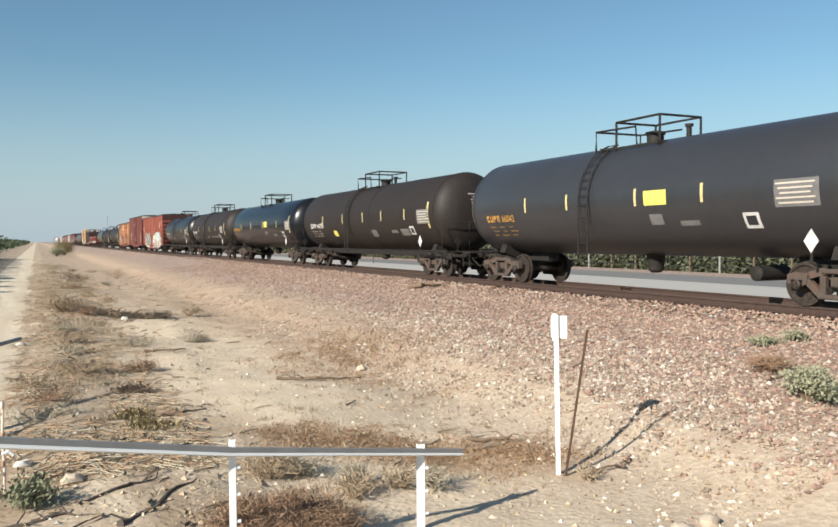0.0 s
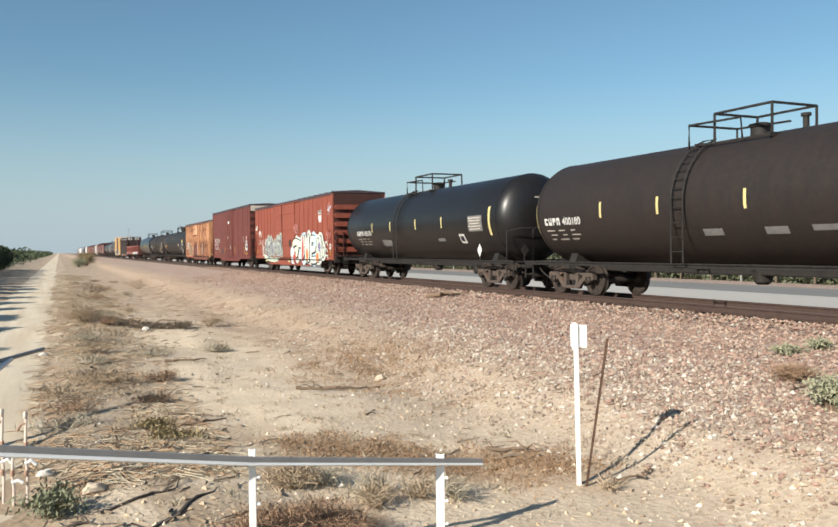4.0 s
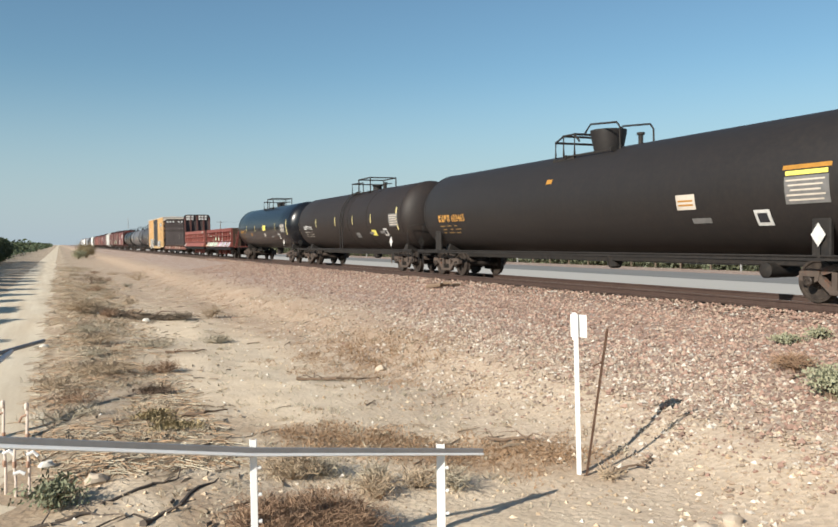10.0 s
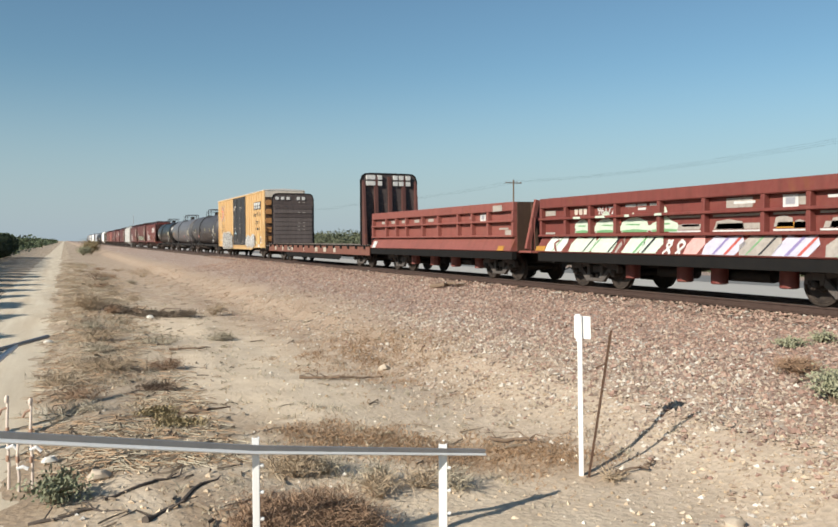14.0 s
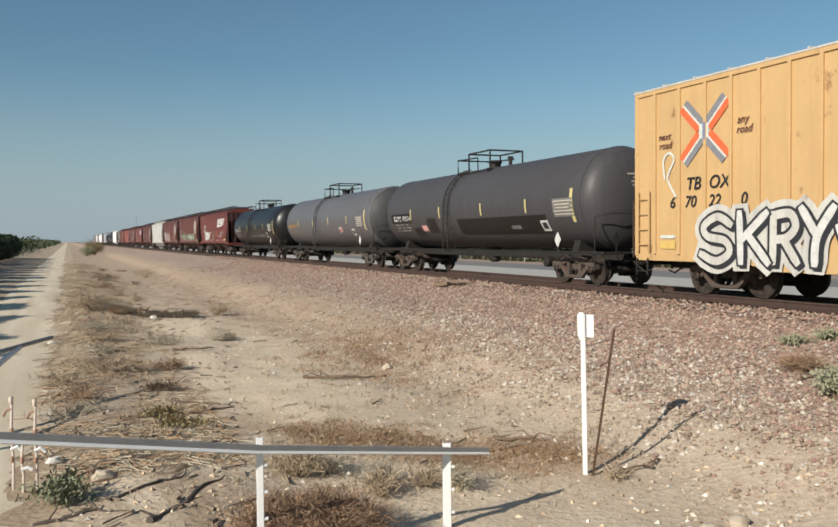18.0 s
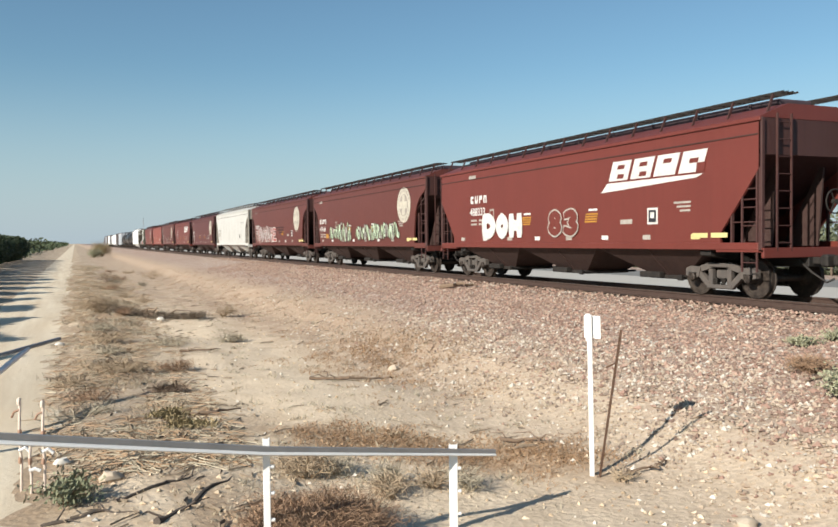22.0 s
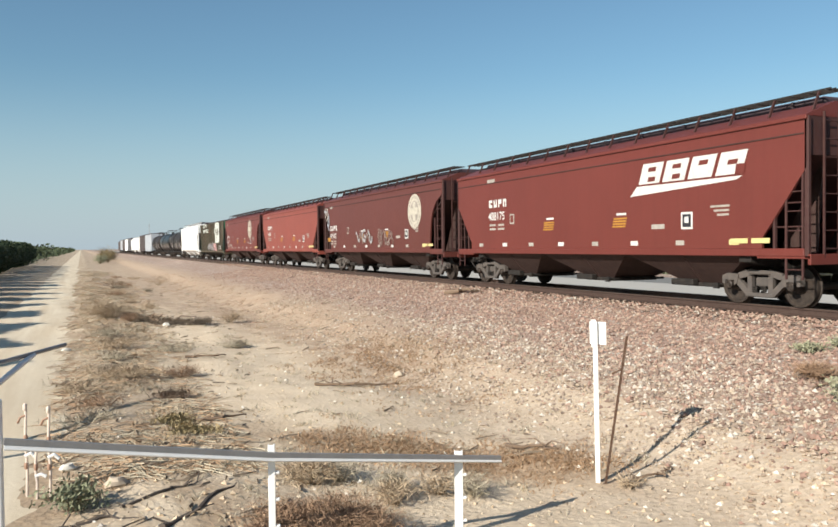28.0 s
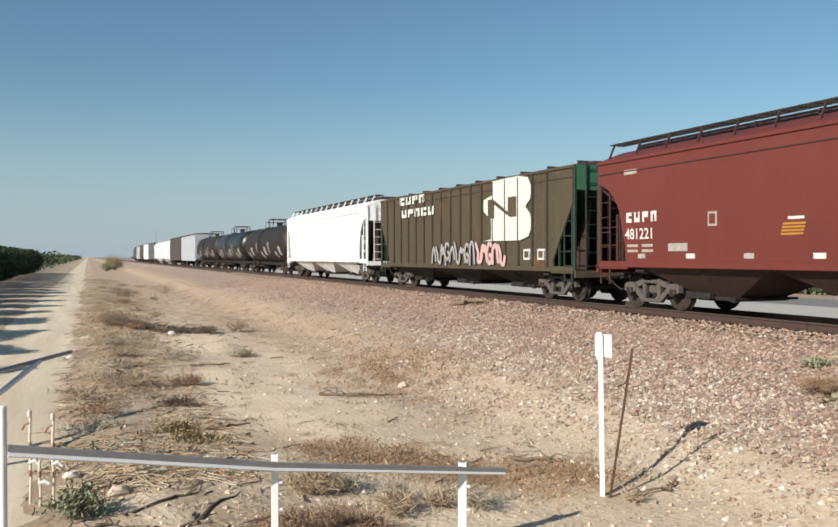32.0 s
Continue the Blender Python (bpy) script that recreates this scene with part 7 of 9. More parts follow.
def wild_tag(car, y0, y1, z0, z1, fills, edge, seed, n, wide, line, lift, halo=None, spread=0.12, shine=None):
    """A tag of tall jagged bands that run into one another; no letters."""
    r = random.Random(seed)
    H, w = z1 - z0, (y0 - y1) / n
    bands = []
    for k in range(n):
        a = y0 - w * (k + 0.1)
        lo, hi = z0 + H * r.uniform(0.0, 0.18), z1 - H * r.uniform(0.0, 0.28)
        form = (k + seed) % 4
        if form == 0:       # tall hook
            b = [(a, lo), (a - 0.12 * w, hi - 0.2 * H), (a - 0.55 * w, hi), (a - 0.8 * w, hi - 0.3 * H), (a - 0.95 * w, lo + 0.1 * H)]
        elif form == 1:     # slanting bar with a barb
            b = [(a + 0.1 * w, hi), (a - 0.35 * w, (lo + hi) / 2), (a - 0.4 * w, lo + 0.12 * H), (a - 0.9 * w, lo + 0.05 * H), (a - 1.1 * w, lo + 0.35 * H)]
        elif form == 2:     # pointed peak
            b = [(a + 0.1 * w, lo + 0.2 * H), (a - 0.25 * w, hi), (a - 0.5 * w, lo + 0.4 * H), (a - 0.75 * w, hi - 0.1 * H), (a - 1.05 * w, lo)]
        else:               # curl
            b = [(a - 0.8 * w, hi - 0.1 * H), (a - 0.3 * w, hi), (a + 0.0 * w, (lo + hi) / 2), (a - 0.4 * w, lo), (a - 0.9 * w, lo + 0.22 * H), (a - 0.55 * w, (lo + hi) / 2)]
        bands.append([(p + r.uniform(-0.08, 0.08) * w, q + r.uniform(-0.05, 0.05) * H) for p, q in b])
    if halo:
        for k, b in enumerate(bands):
            ribbon(car, b, wide + 2 * line + 2 * spread, halo, "graffiti_halo", lift - 0.010 + 0.0035 * (k % 2))
    for k, b in enumerate(bands):
        base = lift + 0.006 * (k % 2)
        ribbon(car, b, wide + 2 * line, edge, "graffiti_outline", base)
        ribbon(car, b, wide, fills[k % len(fills)], "graffiti_fill", base + 0.0035)
        if shine and k % 2 == 0:
            ribbon(car, [(p + wide * 0.2, q + wide * 0.15) for p, q in b[:3]], wide * 0.35, shine, "graffiti_highlight", base + 0.0105)


# air-dump cars
def dump_car(left, right, label, red):
    car = Car("dump_car", left, right, label, "dump car")
    h, w = car.half, 1.5
    car.skin = lambda y, z: -w - 0.03
    lo, hi = 1.02, 2.66
    for sx in (-1, 1):
        side = car.part("side_wall", Shape().box(sx * (w - 0.06), sx * w, -h, h, lo, hi, 0.01), red, "ribbed steel dump side")
        car.part("top_band", Shape().box(sx * (w - 0.01), sx * (w + 0.17), -h, h, hi - 0.30, hi, 0.02), red, under=side)
        for z in (hi - 0.63, lo + 0.51):
            car.part("side_rail", Shape().box(sx * (w - 0.01), sx * (w + 0.21), -h, h, z - 0.035, z + 0.035, 0.012), red, under=side)
        car.part("apron", Shape().prism([(sx * w, lo + 0.5), (sx * (w + 0.04), lo + 0.5), (sx * (w + 0.27), lo + 0.03), (sx * (w + 0.24), lo), (sx * w, lo)], -h, h, "y"), red, "sloping lower apron", under=side)
        car.part("apron_edge", Shape().box(sx * (w + 0.02), sx * (w + 0.22), -h, h, lo - 0.27, lo - 0.004, 0.01), SILL_BLACK, under=side)
        post = shared(("post", sx, red.name), red, lambda s: s.box(sx * (w - 0.005), sx * (w + 0.17), -0.055, 0.055, lo + 0.5, hi - 0.3, 0.01))
        for y in (h - 0.06, 4.82, 3.62, 2.48, 0.76, -0.76, -2.48, -3.62, -4.82, 0.06 - h):
            car.part("post", post, red, "", (0, y, 0), side)
    for sy in (-1, 1):
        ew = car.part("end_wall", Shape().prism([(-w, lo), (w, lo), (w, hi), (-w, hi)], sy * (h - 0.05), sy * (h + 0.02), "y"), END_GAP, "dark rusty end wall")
        for x in (-0.95, 0, 0.95):
            car.part("end_post", Shape().prism([(sy * h, lo), (sy * (h + 0.42), lo), (sy * (h + 0.1), hi), (sy * h, hi)], x - 0.05, x + 0.05), END_GAP, under=ew)
        car.part("end_platform", Shape().box(-1.45, 1.45, sy * (h - 0.2), sy * (h + 0.75), 0.98, 1.05, 0.01), red)
        car.part("handrail", Shape().tube([(-1.4, sy * (h + 0.7), 1.05), (-1.4, sy * (h + 0.7), 2.1), (-0.6, sy * (h + 0.7), 2.1), (-0.6, sy * (h + 0.7), 1.05)], 0.02, 6), red)
        car.part("end_arm", Shape().beam((-1.3, sy * (h + 0.3), 1.1), (-0.9, sy * (h + 0.25), hi + 0.05), 0.1, 0.16), red, "tilting end arm")
    car.part("floor", Shape().box(-w + 0.05, w - 0.05, -h + 0.05, h - 0.05, lo - 0.06, lo + 0.12), red)
    car.part("underframe", Shape().box(-0.45, 0.45, -h - 0.6, h + 0.6, 0.62, 0.98, 0.02), UNDER)
    for y in (-h + 3.6, -h + 5.6, h - 5.6, h - 3.6):
        for sx in (-0.95, 0.95):
            car.part("dump_cylinder", Shape().lathe([(0.34, 0.16), (0.36, 0.2), (0.82, 0.2), (0.84, 0.12), (1.0, 0.12)], 16, "z", (sx, y, 0)), red, "air dump cylinder")
    for y in (-1.2, 1.2):
        car.part("air_reservoir", shared("air_reservoir_long", UNDER, lambda s: s.lathe([(-0.7, 0.05), (-0.66, 0.15), (0.66, 0.15), (0.7, 0.05)], 14, "y")), UNDER, "", (-0.6, y, 0.56))
    car.half += 0.35
    ends(car, TRUCK_GREY, 2.35)
    car.half -= 0.35
    return car


def bulkhead_flat(left, right):
    car = Car("bulkhead_flatcar", left, right, "empty brown bulkhead flatcar with dark slatted end bulkheads", "flatcar")
    h, w = car.half, 1.5
    car.skin = lambda y, z: -w - 0.02
    deck = 1.17
    for k in range(int(2 * h / 0.25)):
        y = -h + 0.125 + k * 0.25
        car.part("plank", shared("plank", DECK_WOOD, lambda s: s.box(-w, w, -0.115, 0.115, -0.06, 0, 0.008)), DECK_WOOD, "", (0, y, deck))
    belly = [(6.1, 0.645), (5.5, 0.34), (-5.5, 0.34), (-6.1, 0.645)]
    for sx in (-1, 1):
        sl = car.part("side_sill", Shape().box(sx * (w - 0.06), sx * w, -h, h, 0.64, deck - 0.07, 0.012), FLAT_RED, "straight red-brown side sill")
        car.part("sill_lip", Shape().box(sx * (w - 0.06), sx * (w + 0.07), -h, h, deck - 0.066, deck - 0.012, 0.01), SILL_BLACK, "dark upper lip", under=sl)
        car.part("belly_plate", Shape().prism(belly, sx * (w - 0.10), sx * (w - 0.07)), SILL_BLACK, "black fish-belly plate", under=sl)
        pocket = shared("stake_pocket", SILL_BLACK, lambda s: s.box(-0.05, 0.05, -0.07, 0.07, -0.16, 0.0, 0.015))
        for k in range(17):
            car.part("stake_pocket", pocket, SILL_BLACK, "", (sx * (w + 0.03), -h + 0.6 + k * (2 * h - 1.2) / 16, deck - 0.06), sl)
    car.part("centre_sill", Shape().box(-0.3, 0.3, -h, h, 0.45, deck - 0.07, 0.02), UNDER)
    top = 4.76
    rim_pts = [(-1.48, deck), (-1.48, top - 0.30), (-1.43, top - 0.13), (-1.28, top - 0.03), (-1.05, top), (1.05, top), (1.28, top - 0.03), (1.43, top - 0.13), (1.48, top - 0.30), (1.48, deck)]
    for sy in (-1, 1):
        y = sy * (h - 1.1)
        b = car.part("bulkhead", Shape().prism(rim_pts, y - 0.05, y + 0.05, "y"), BULK_DARK, "tall dark end bulkhead with a rounded top")
        rim = Shape()
        for (x0, z0), (x1, z1) in zip(rim_pts[:-1], rim_pts[1:]):
            rim.beam((x0, y, z0), (x1, y, z1), 0.16, 0.06)
        car.part("bulkhead_rim", rim, SILL_BLACK, "thin black rim", under=b)
        car.part("edge_post", Shape().prism([(y + sy * 0.05, deck), (y + sy * 0.50, deck), (y + sy * 0.22, top - 0.6), (y + sy * 0.05, top - 0.35)], -1.47, -1.36), BULK_MAROON, "maroon side brace", under=b)
        car.part("edge_post", Shape().prism([(y + sy * 0.05, deck), (y + sy * 0.50, deck), (y + sy * 0.22, top - 0.6), (y + sy * 0.05, top - 0.35)], 1.36, 1.47), BULK_MAROON, "maroon side brace", under=b)
        for k in range(9):      # planks on the side that faces the load
            z = deck + 0.17 + k * 0.305
            car.part("plank", Shape().box(-1.40, 1.40, y - sy * 0.05, y - sy * (0.09 + 0.012 * ((k * 5) % 3)), z - 0.14, z + 0.14, 0.012), (BULK_PLANK, BULK_DARK)[k in (6, 8)], under=b)
        for x in (-0.75, 0.0, 0.75):
            car.part("brace_post", Shape().prism([(y + sy * 0.05, deck), (y + sy * 0.34, deck), (y + sy * 0.14, top - 0.15), (y + sy * 0.05, top - 0.15)], x - 0.09, x + 0.09), BULK_MAROON, under=b)
        rows = (top - 0.34,) if sy > 0 else (top - 0.20, top - 0.50)
        for x in (-1.18, -0.78, -0.38, 0.38, 0.76) if sy > 0 else (-1.15, -0.92, -0.55, 0.30, 0.62, 1.0):
            for z in rows:
                for side in (-1, 1):
                    out = 0.1 if side == -sy else 0.06
                    car.part("reflector", Shape().box(x - 0.115, x + 0.115, y + side * out, y + side * (out + 0.1 * (sy < 0)) + side * 0.012, z - 0.11, z + 0.11), WHITE_PAINT, "white reflector square", under=b)
        if sy > 0:
            for x in (0.42, 0.78):
                for z in (top - 0.62, top - 1.35, top - 2.1, top - 2.35, top - 2.62):
                    car.part("stencil", Shape().box(x - 0.09, x + 0.09, y - 0.122, y - 0.128, z - 0.022, z + 0.022), DUSTY_WHITE, under=b)
    for y, wide in ((4.75, 0.78), (3.95, 0.34), (6.4, 0.34), (8.4, 0.4), (-1.5, 0.5), (-3.2, 0.5), (-5.0, 0.4), (1.2, 0.12)):
        car.patch(y, 0.86, wide, 0.25, CREAM_LOGO, "reporting_mark", rows=1)
    for k in range(5):
        block_mark(car, 5.0 - 0.15 * k, 0.86, 0.10, 0.16, SPRAY_DARK, k, 0.014)
    ends(car, TRUCK_GREY, 2.4)
    return car


# ---- the cars in their order ----
def front_tanks():
    a = tank_car(24.86, 8.75, TANK_DARKGREY, "dark grey tank car with orange lettering", sill=False, dome=-0.05)
    tank_marks(a, ORANGE_LET, "66042", 6.45, (4.06, 1.93, -0.96, -3.2), panel=-5.7, z=1.98)
    a.patch(-1.67, 2.42, 0.78, 0.36, YELLOW_PLATE, "placard", "yellow warning placard")
    a.patch(-1.63, 1.89, 0.45, 0.26, GREY_PLATE, "stencil")
    b = tank_car(44.2, 26.45, TANK_BROWN, "brown-black tank car with white lettering", bands=(1.04, -1.54))
    tank_marks(b, WHITE_PAINT, "96029", 7.0, (4.88, 1.9, -0.8, -3.0, -5.45), panel=-7.15, z=2.06, size=0.33)
    b.patch(3.29, 1.76, 0.5, 0.28, YELLOW_PLATE, "placard", "yellow placard")
    b.patch(5.0, 2.2, 0.28, 0.3, DUSTY_WHITE, "stencil")
    b.patch(-1.8, 1.72, 0.7, 0.3, GREY_PLATE, "stencil")
    b.patch(-5.2, 1.74, 0.8, 0.28, GREY_PLATE, "stencil")
    c = tank_car(62.3, 45.3, TANK_BLUE, "glossy blue-black tank car with orange lettering", sill=False, dome=0.4, ladder_on=False, top=3.98)
    tank_marks(c, ORANGE_LET, "642434", 7.34, (4.95, 2.1, -1.19, -4.51), z=2.12, panel=-6.9)
    c.patch(-1.85, 2.47, 0.72, 0.36, YELLOW_PLATE, "placard", "yellow warning placard")
    c.patch(-1.85, 1.92, 0.45, 0.2, GREY_PLATE, "stencil")
    d = tank_car(79.87, 63.7, TANK_BROWN, "dusty black tank car with white lettering")
    tank_marks(d, WHITE_PAINT, "400180", 7.0, (4.2, 1.9, -0.9, -3.4))
    for k in (0.2, -1.6, -3.6):
        d.patch(k, 1.75, 0.6, 0.16, GREY_PLATE, "stencil")
    e = tank_car(97.9, 81.0, TANK_BLACK, "black tank car with white number and yellow stripes")
    tank_marks(e, WHITE_PAINT, "400176", 6.29, (4.15, 1.9, -0.9, -3.4), z=2.1, size=0.32)
    e.patch(2.63, 1.72, 1.1, 0.28, GREY_PLATE, "stencil", "faded grey stencil")


def red_boxcars():
    f = box_car(118.26, 99.57, RED_BOX, "red boxcar with large pale graffiti", top=4.69, ribs=[8.35, 7.42, 6.52, 5.62, 4.72] + [-2.78 - 0.93 * k for k in range(7)],
                doors=((2.39, 1.96, RED_BOX, 3), (-0.13, 3.08, RED_BOX, 3)), belly=0.38, rib_w=0.08, rib_d=0.05, rods=False, gap_mat=RED_GAP)
    for k, (y, z) in enumerate(((8.05, 2.52), (7.55, 2.52))):
        block_mark(f, y, z + 0.13, 0.40, 0.44, WHITE_PAINT, k + 2)
    f.text("260376", 8.28, 1.89, 0.40, WHITE_PAINT, spacing=1.55, lift=0.027)
    f.patch(8.72, 1.38, 0.42, 0.26, ORANGE_PLATE, "placard", "orange placard")
    f.patch(-8.86, 1.26, 0.5, 0.24, ORANGE_PLATE, "placard", "orange placard")
    f.patch(-8.86, 1.62, 0.5, 0.3, WHITE_PAINT, "stencil")
    f.blob([(-6.72, 3.68), (-7.38, 3.74), (-7.40, 3.2), (-7.25, 3.02), (-6.9, 3.02), (-6.74, 3.2)], WHITE_PAINT, "shield_emblem", 0.026, "white shield emblem")
    for z in (3.47, 3.57, 3.66):
        f.patch(-7.05, z, 0.5, 0.05, SPRAY_DARK, "emblem_bar", lift=0.030, rows=1)
    f.patch(-7.05, 3.42, 0.6, 0.03, RED_INK, "emblem_bar", lift=0.031, rows=1)
    f.patch(-0.66, 1.88, 0.42, 0.38, SPRAY_DARK, "graffiti_square", lift=0.085)
    wild_tag(f, 6.1, 1.5, 0.95, 2.42, (SPRAY_GREY, SPRAY_ASH), SPRAY_DARK, 2, 7, 0.17, 0.07, 0.068, SPRAY_MINT, 0.10, SPRAY_WHITE)
    ribbon(f, [(6.35, 1.05), (5.2, 0.86), (3.6, 0.78), (2.6, 0.86)], 0.30, SPRAY_MINT, "graffiti_halo", 0.053)
    ribbon(f, [(4.12, 1.15), (4.02, 1.55), (3.95, 1.9)], 0.12, SPRAY_LILAC_DARK, "graffiti_accent", 0.082)
    for k, pts in enumerate((((7.1, 1.78), (6.7, 1.72), (6.45, 1.6)), ((7.0, 1.55), (6.6, 1.5), (6.4, 1.3)), ((6.95, 1.2), (6.7, 1.75), (6.55, 1.1)), ((6.9, 1.05), (6.5, 1.2), (6.3, 1.0)))):
        ribbon(f, list(pts), 0.07, SPRAY_WHITE, "graffiti_stroke", 0.054 + 0.003 * k)
    for k, pts in enumerate((((9.15, 2.95), (8.9, 3.05), (8.6, 3.02)), ((9.0, 3.1), (8.7, 3.15), (8.45, 3.24)), ((8.75, 2.9), (8.6, 3.1)))):
        ribbon(f, list(pts), 0.10, SPRAY_WHITE, "graffiti_splash", 0.054 + 0.003 * k)
    # pale ground of the large piece, then its letters
    for k, (cy, cz, ry, rz) in enumerate(((-1.35, 1.15, 0.62, 0.62), (-2.4, 1.5, 0.95, 0.85), (-3.7, 1.55, 0.9, 0.98), (-4.9, 1.55, 0.9, 1.02), (-6.1, 1.5, 0.95, 1.0), (-7.1, 1.55, 0.85, 0.85))):
        f.blob([(cy + ry * math.cos(a) * (1 + 0.10 * math.sin(3 * a + k)), cz + rz * math.sin(a) * (1 + 0.08 * math.sin(5 * a + 2 * k))) for a in (6.2832 * q / 30 for q in range(30))], SPRAY_BLUE if k % 2 == 0 else SPRAY_WHITE, "graffiti_halo", 0.054 + 0.0016 * k)
    lettered(f, (("T", -1.25, -3.40, 0.80, 2.30), ("U", -3.12, -4.20, 0.80, 2.46), ("N", -4.02, -5.12, 0.56, 2.50), ("E", -5.0, -6.62, 0.55, 2.38)), (SPRAY_CREAM, SPRAY_WHITE, SPRAY_WHITE, SPRAY_WHITE), SPRAY_DARK, 0.38, 0.065, 0.076, None)
    f.blob([(-3.5, 0.75), (-3.42, 1.5), (-3.62, 2.2), (-3.82, 2.25), (-3.9, 1.5), (-3.78, 0.75)], SPRAY_RED, "graffiti_accent", 0.0925)
    f.blob([(-1.55, 0.62), (-1.35, 1.0), (-1.9, 1.35), (-2.1, 1.1), (-1.9, 0.62)], SPRAY_RED, "graffiti_accent", 0.0925)
    f.blob([(-4.42, 0.8), (-4.35, 1.3), (-4.6, 1.65), (-4.85, 1.2), (-4.8, 0.85)], SPRAY_ORANGE, "graffiti_accent", 0.0945)
    f.blob([(-5.9, 1.6), (-6.45, 1.65), (-6.5, 2.2), (-6.05, 2.25)], SPRAY_BLUE, "graffiti_accent", 0.0965)
    f.blob([(-6.7 + 0.28 * math.cos(a), 1.0 + 0.27 * math.sin(a)) for a in (6.2832 * q / 20 for q in range(20))], SPRAY_ORANGE, "graffiti_disc", 0.0985)
    wild_tag(f, -6.6, -7.85, 0.80, 2.25, (SPRAY_MINT, SPRAY_WHITE), SPRAY_DARK, 3, 3, 0.24, 0.055, 0.090, SPRAY_WHITE, 0.16)
    f.blob([(-7.02, 1.35), (-6.98, 1.75), (-7.25, 1.9), (-7.4, 1.6), (-7.3, 1.35)], SPRAY_LILAC_DARK, "graffiti_accent", 0.1115)
    for k, pts in enumerate((((-7.9, 1.3), (-8.2, 1.5), (-8.5, 1.35)), ((-8.0, 1.0), (-8.35, 1.15), (-8.6, 0.98)), ((-8.1, 1.75), (-8.3, 1.9), (-8.55, 1.7)))):
        ribbon(f, list(pts), 0.09, SPRAY_WHITE, "graffiti_stroke", 0.056 + 0.003 * k)
    wild_tag(f, -1.5, -2.5, 2.48, 3.12, (RED_BOX,), SPRAY_PINK, 2, 3, 0.05, 0.03, 0.054)
    f.part("door_rail", Shape().box(-1.60, -1.655, -7.5, 5.7, 0.84, 0.885, 0.008), SILL_BLACK, "long dark lower door rail")
    for y in (5.85, 4.35, -0.35, -3.6, -6.9):
        f.patch(y, 0.72, 0.42, 0.10, YELLOW_REFL, "reflector_tab", rows=1, lift=0.05)
    for k in range(7):
        a = k * 0.9
        long = 0.26 + 0.06 * (k * 5 % 4)
        ribbon(f, [(-8.75, 3.65), (-8.75 + long * math.cos(a), 3.65 + long * 0.95 * math.sin(a))], 0.10 - 0.008 * k, (SPRAY_LILAC, SPRAY_GREY, SPRAY_PINK)[k % 3], "graffiti_splash", 0.03 + k * 0.001)
    for k in range(3):
        ribbon(f, [(-8.2 - 0.35 * k, 2.2), (-8.35 - 0.35 * k, 2.6 - 0.1 * k), (-8.5 - 0.3 * k, 1.9 + 0.2 * k)], 0.045, SPRAY_PINK, "graffiti_stroke", 0.03 + k * 0.001)
    g = box_car(136.62, 120.27, DARK_RED_BOX, "plain dark red boxcar with small white lettering", top=5.14, floor=0.95, ribs=[-1.7 - k * 1.9 for k in range(4)],
                doors=((0.15, 2.6, DARK_RED_BOX, 5),), belly=0.22, rib_w=0.07, rib_d=0.035, gap_mat=RED_GAP)
    for k in range(4):
        block_mark(g, 6.88 - 0.27 * (k % 2) - 1.0 * (k // 2), 2.44, 0.22, 0.30, WHITE_PAINT, k)
    g.text("65", 6.98, 1.92, 0.44, WHITE_PAINT, lift=0.024)
    g.text("938", 6.12, 1.92, 0.44, WHITE_PAINT, lift=0.024)
    for y in (6.75, 5.75):
        for z in (1.72, 1.6):
            g.patch(y, z, 0.32, 0.07, WHITE_PAINT, "stencil", rows=1, lift=0.024)
    g.patch(6.75, 1.3, 0.6, 0.06, ORANGE_LET, "stencil", rows=1, lift=0.024)
    g.patch(4.85, 2.38, 0.3, 0.34, DUSTY_WHITE, "stencil_frame", lift=0.024)
    g.patch(3.55, 1.38, 0.75, 0.42, BULK_DARK, "plate", "dark grey plate", lift=0.024)
    for y in (4.7, 2.15, -2.3, -6.0):
        g.patch(y, 1.5, 0.1, 0.5, ORANGE_LET, "reflective_stripe", lift=0.024)
    g.patch(0.1, 3.92, 0.85, 0.2, WHITE_PAINT, "stencil", lift=0.07)
    g.patch(0.5, 2.6, 0.22, 0.2, WHITE_PAINT, "stencil", lift=0.07)
    g.patch(-0.6, 1.75, 0.4, 0.3, DUSTY_WHITE, "stencil", lift=0.07)
    for sy in (-1, 1):
        g.part("end_top_panel", Shape().box(-1.46, 1.46, sy * 8.20, sy * 8.225, 4.55, 4.97, 0.01), FADED_CREAM, "pale grey end panel")
    g.blob([(-6.5, 1.98), (-7.25, 1.98), (-7.25, 1.6), (-6.88, 1.36), (-6.5, 1.6)], WHITE_PAINT, "shield_emblem", 0.024, "white shield emblem")
    g.patch(-6.88, 1.76, 0.4, 0.22, SPRAY_DARK, "emblem_bar", lift=0.03)
    g.patch(-6.88, 2.16, 0.6, 0.26, DUSTY_WHITE, "stencil", lift=0.024)
    g.patch(-6.88, 2.48, 0.3, 0.2, SPRAY_PINK, "stencil", lift=0.024)
    g.patch(-6.88, 1.22, 0.9, 0.08, ORANGE_LET, "stencil", rows=1, lift=0.024)
    g.patch(-5.75, 2.35, 0.3, 0.45, DUSTY_WHITE, "stencil_frame", lift=0.024)
    g.patch(-5.75, 2.35, 0.2, 0.33, DARK_RED_BOX, "stencil", lift=0.03)


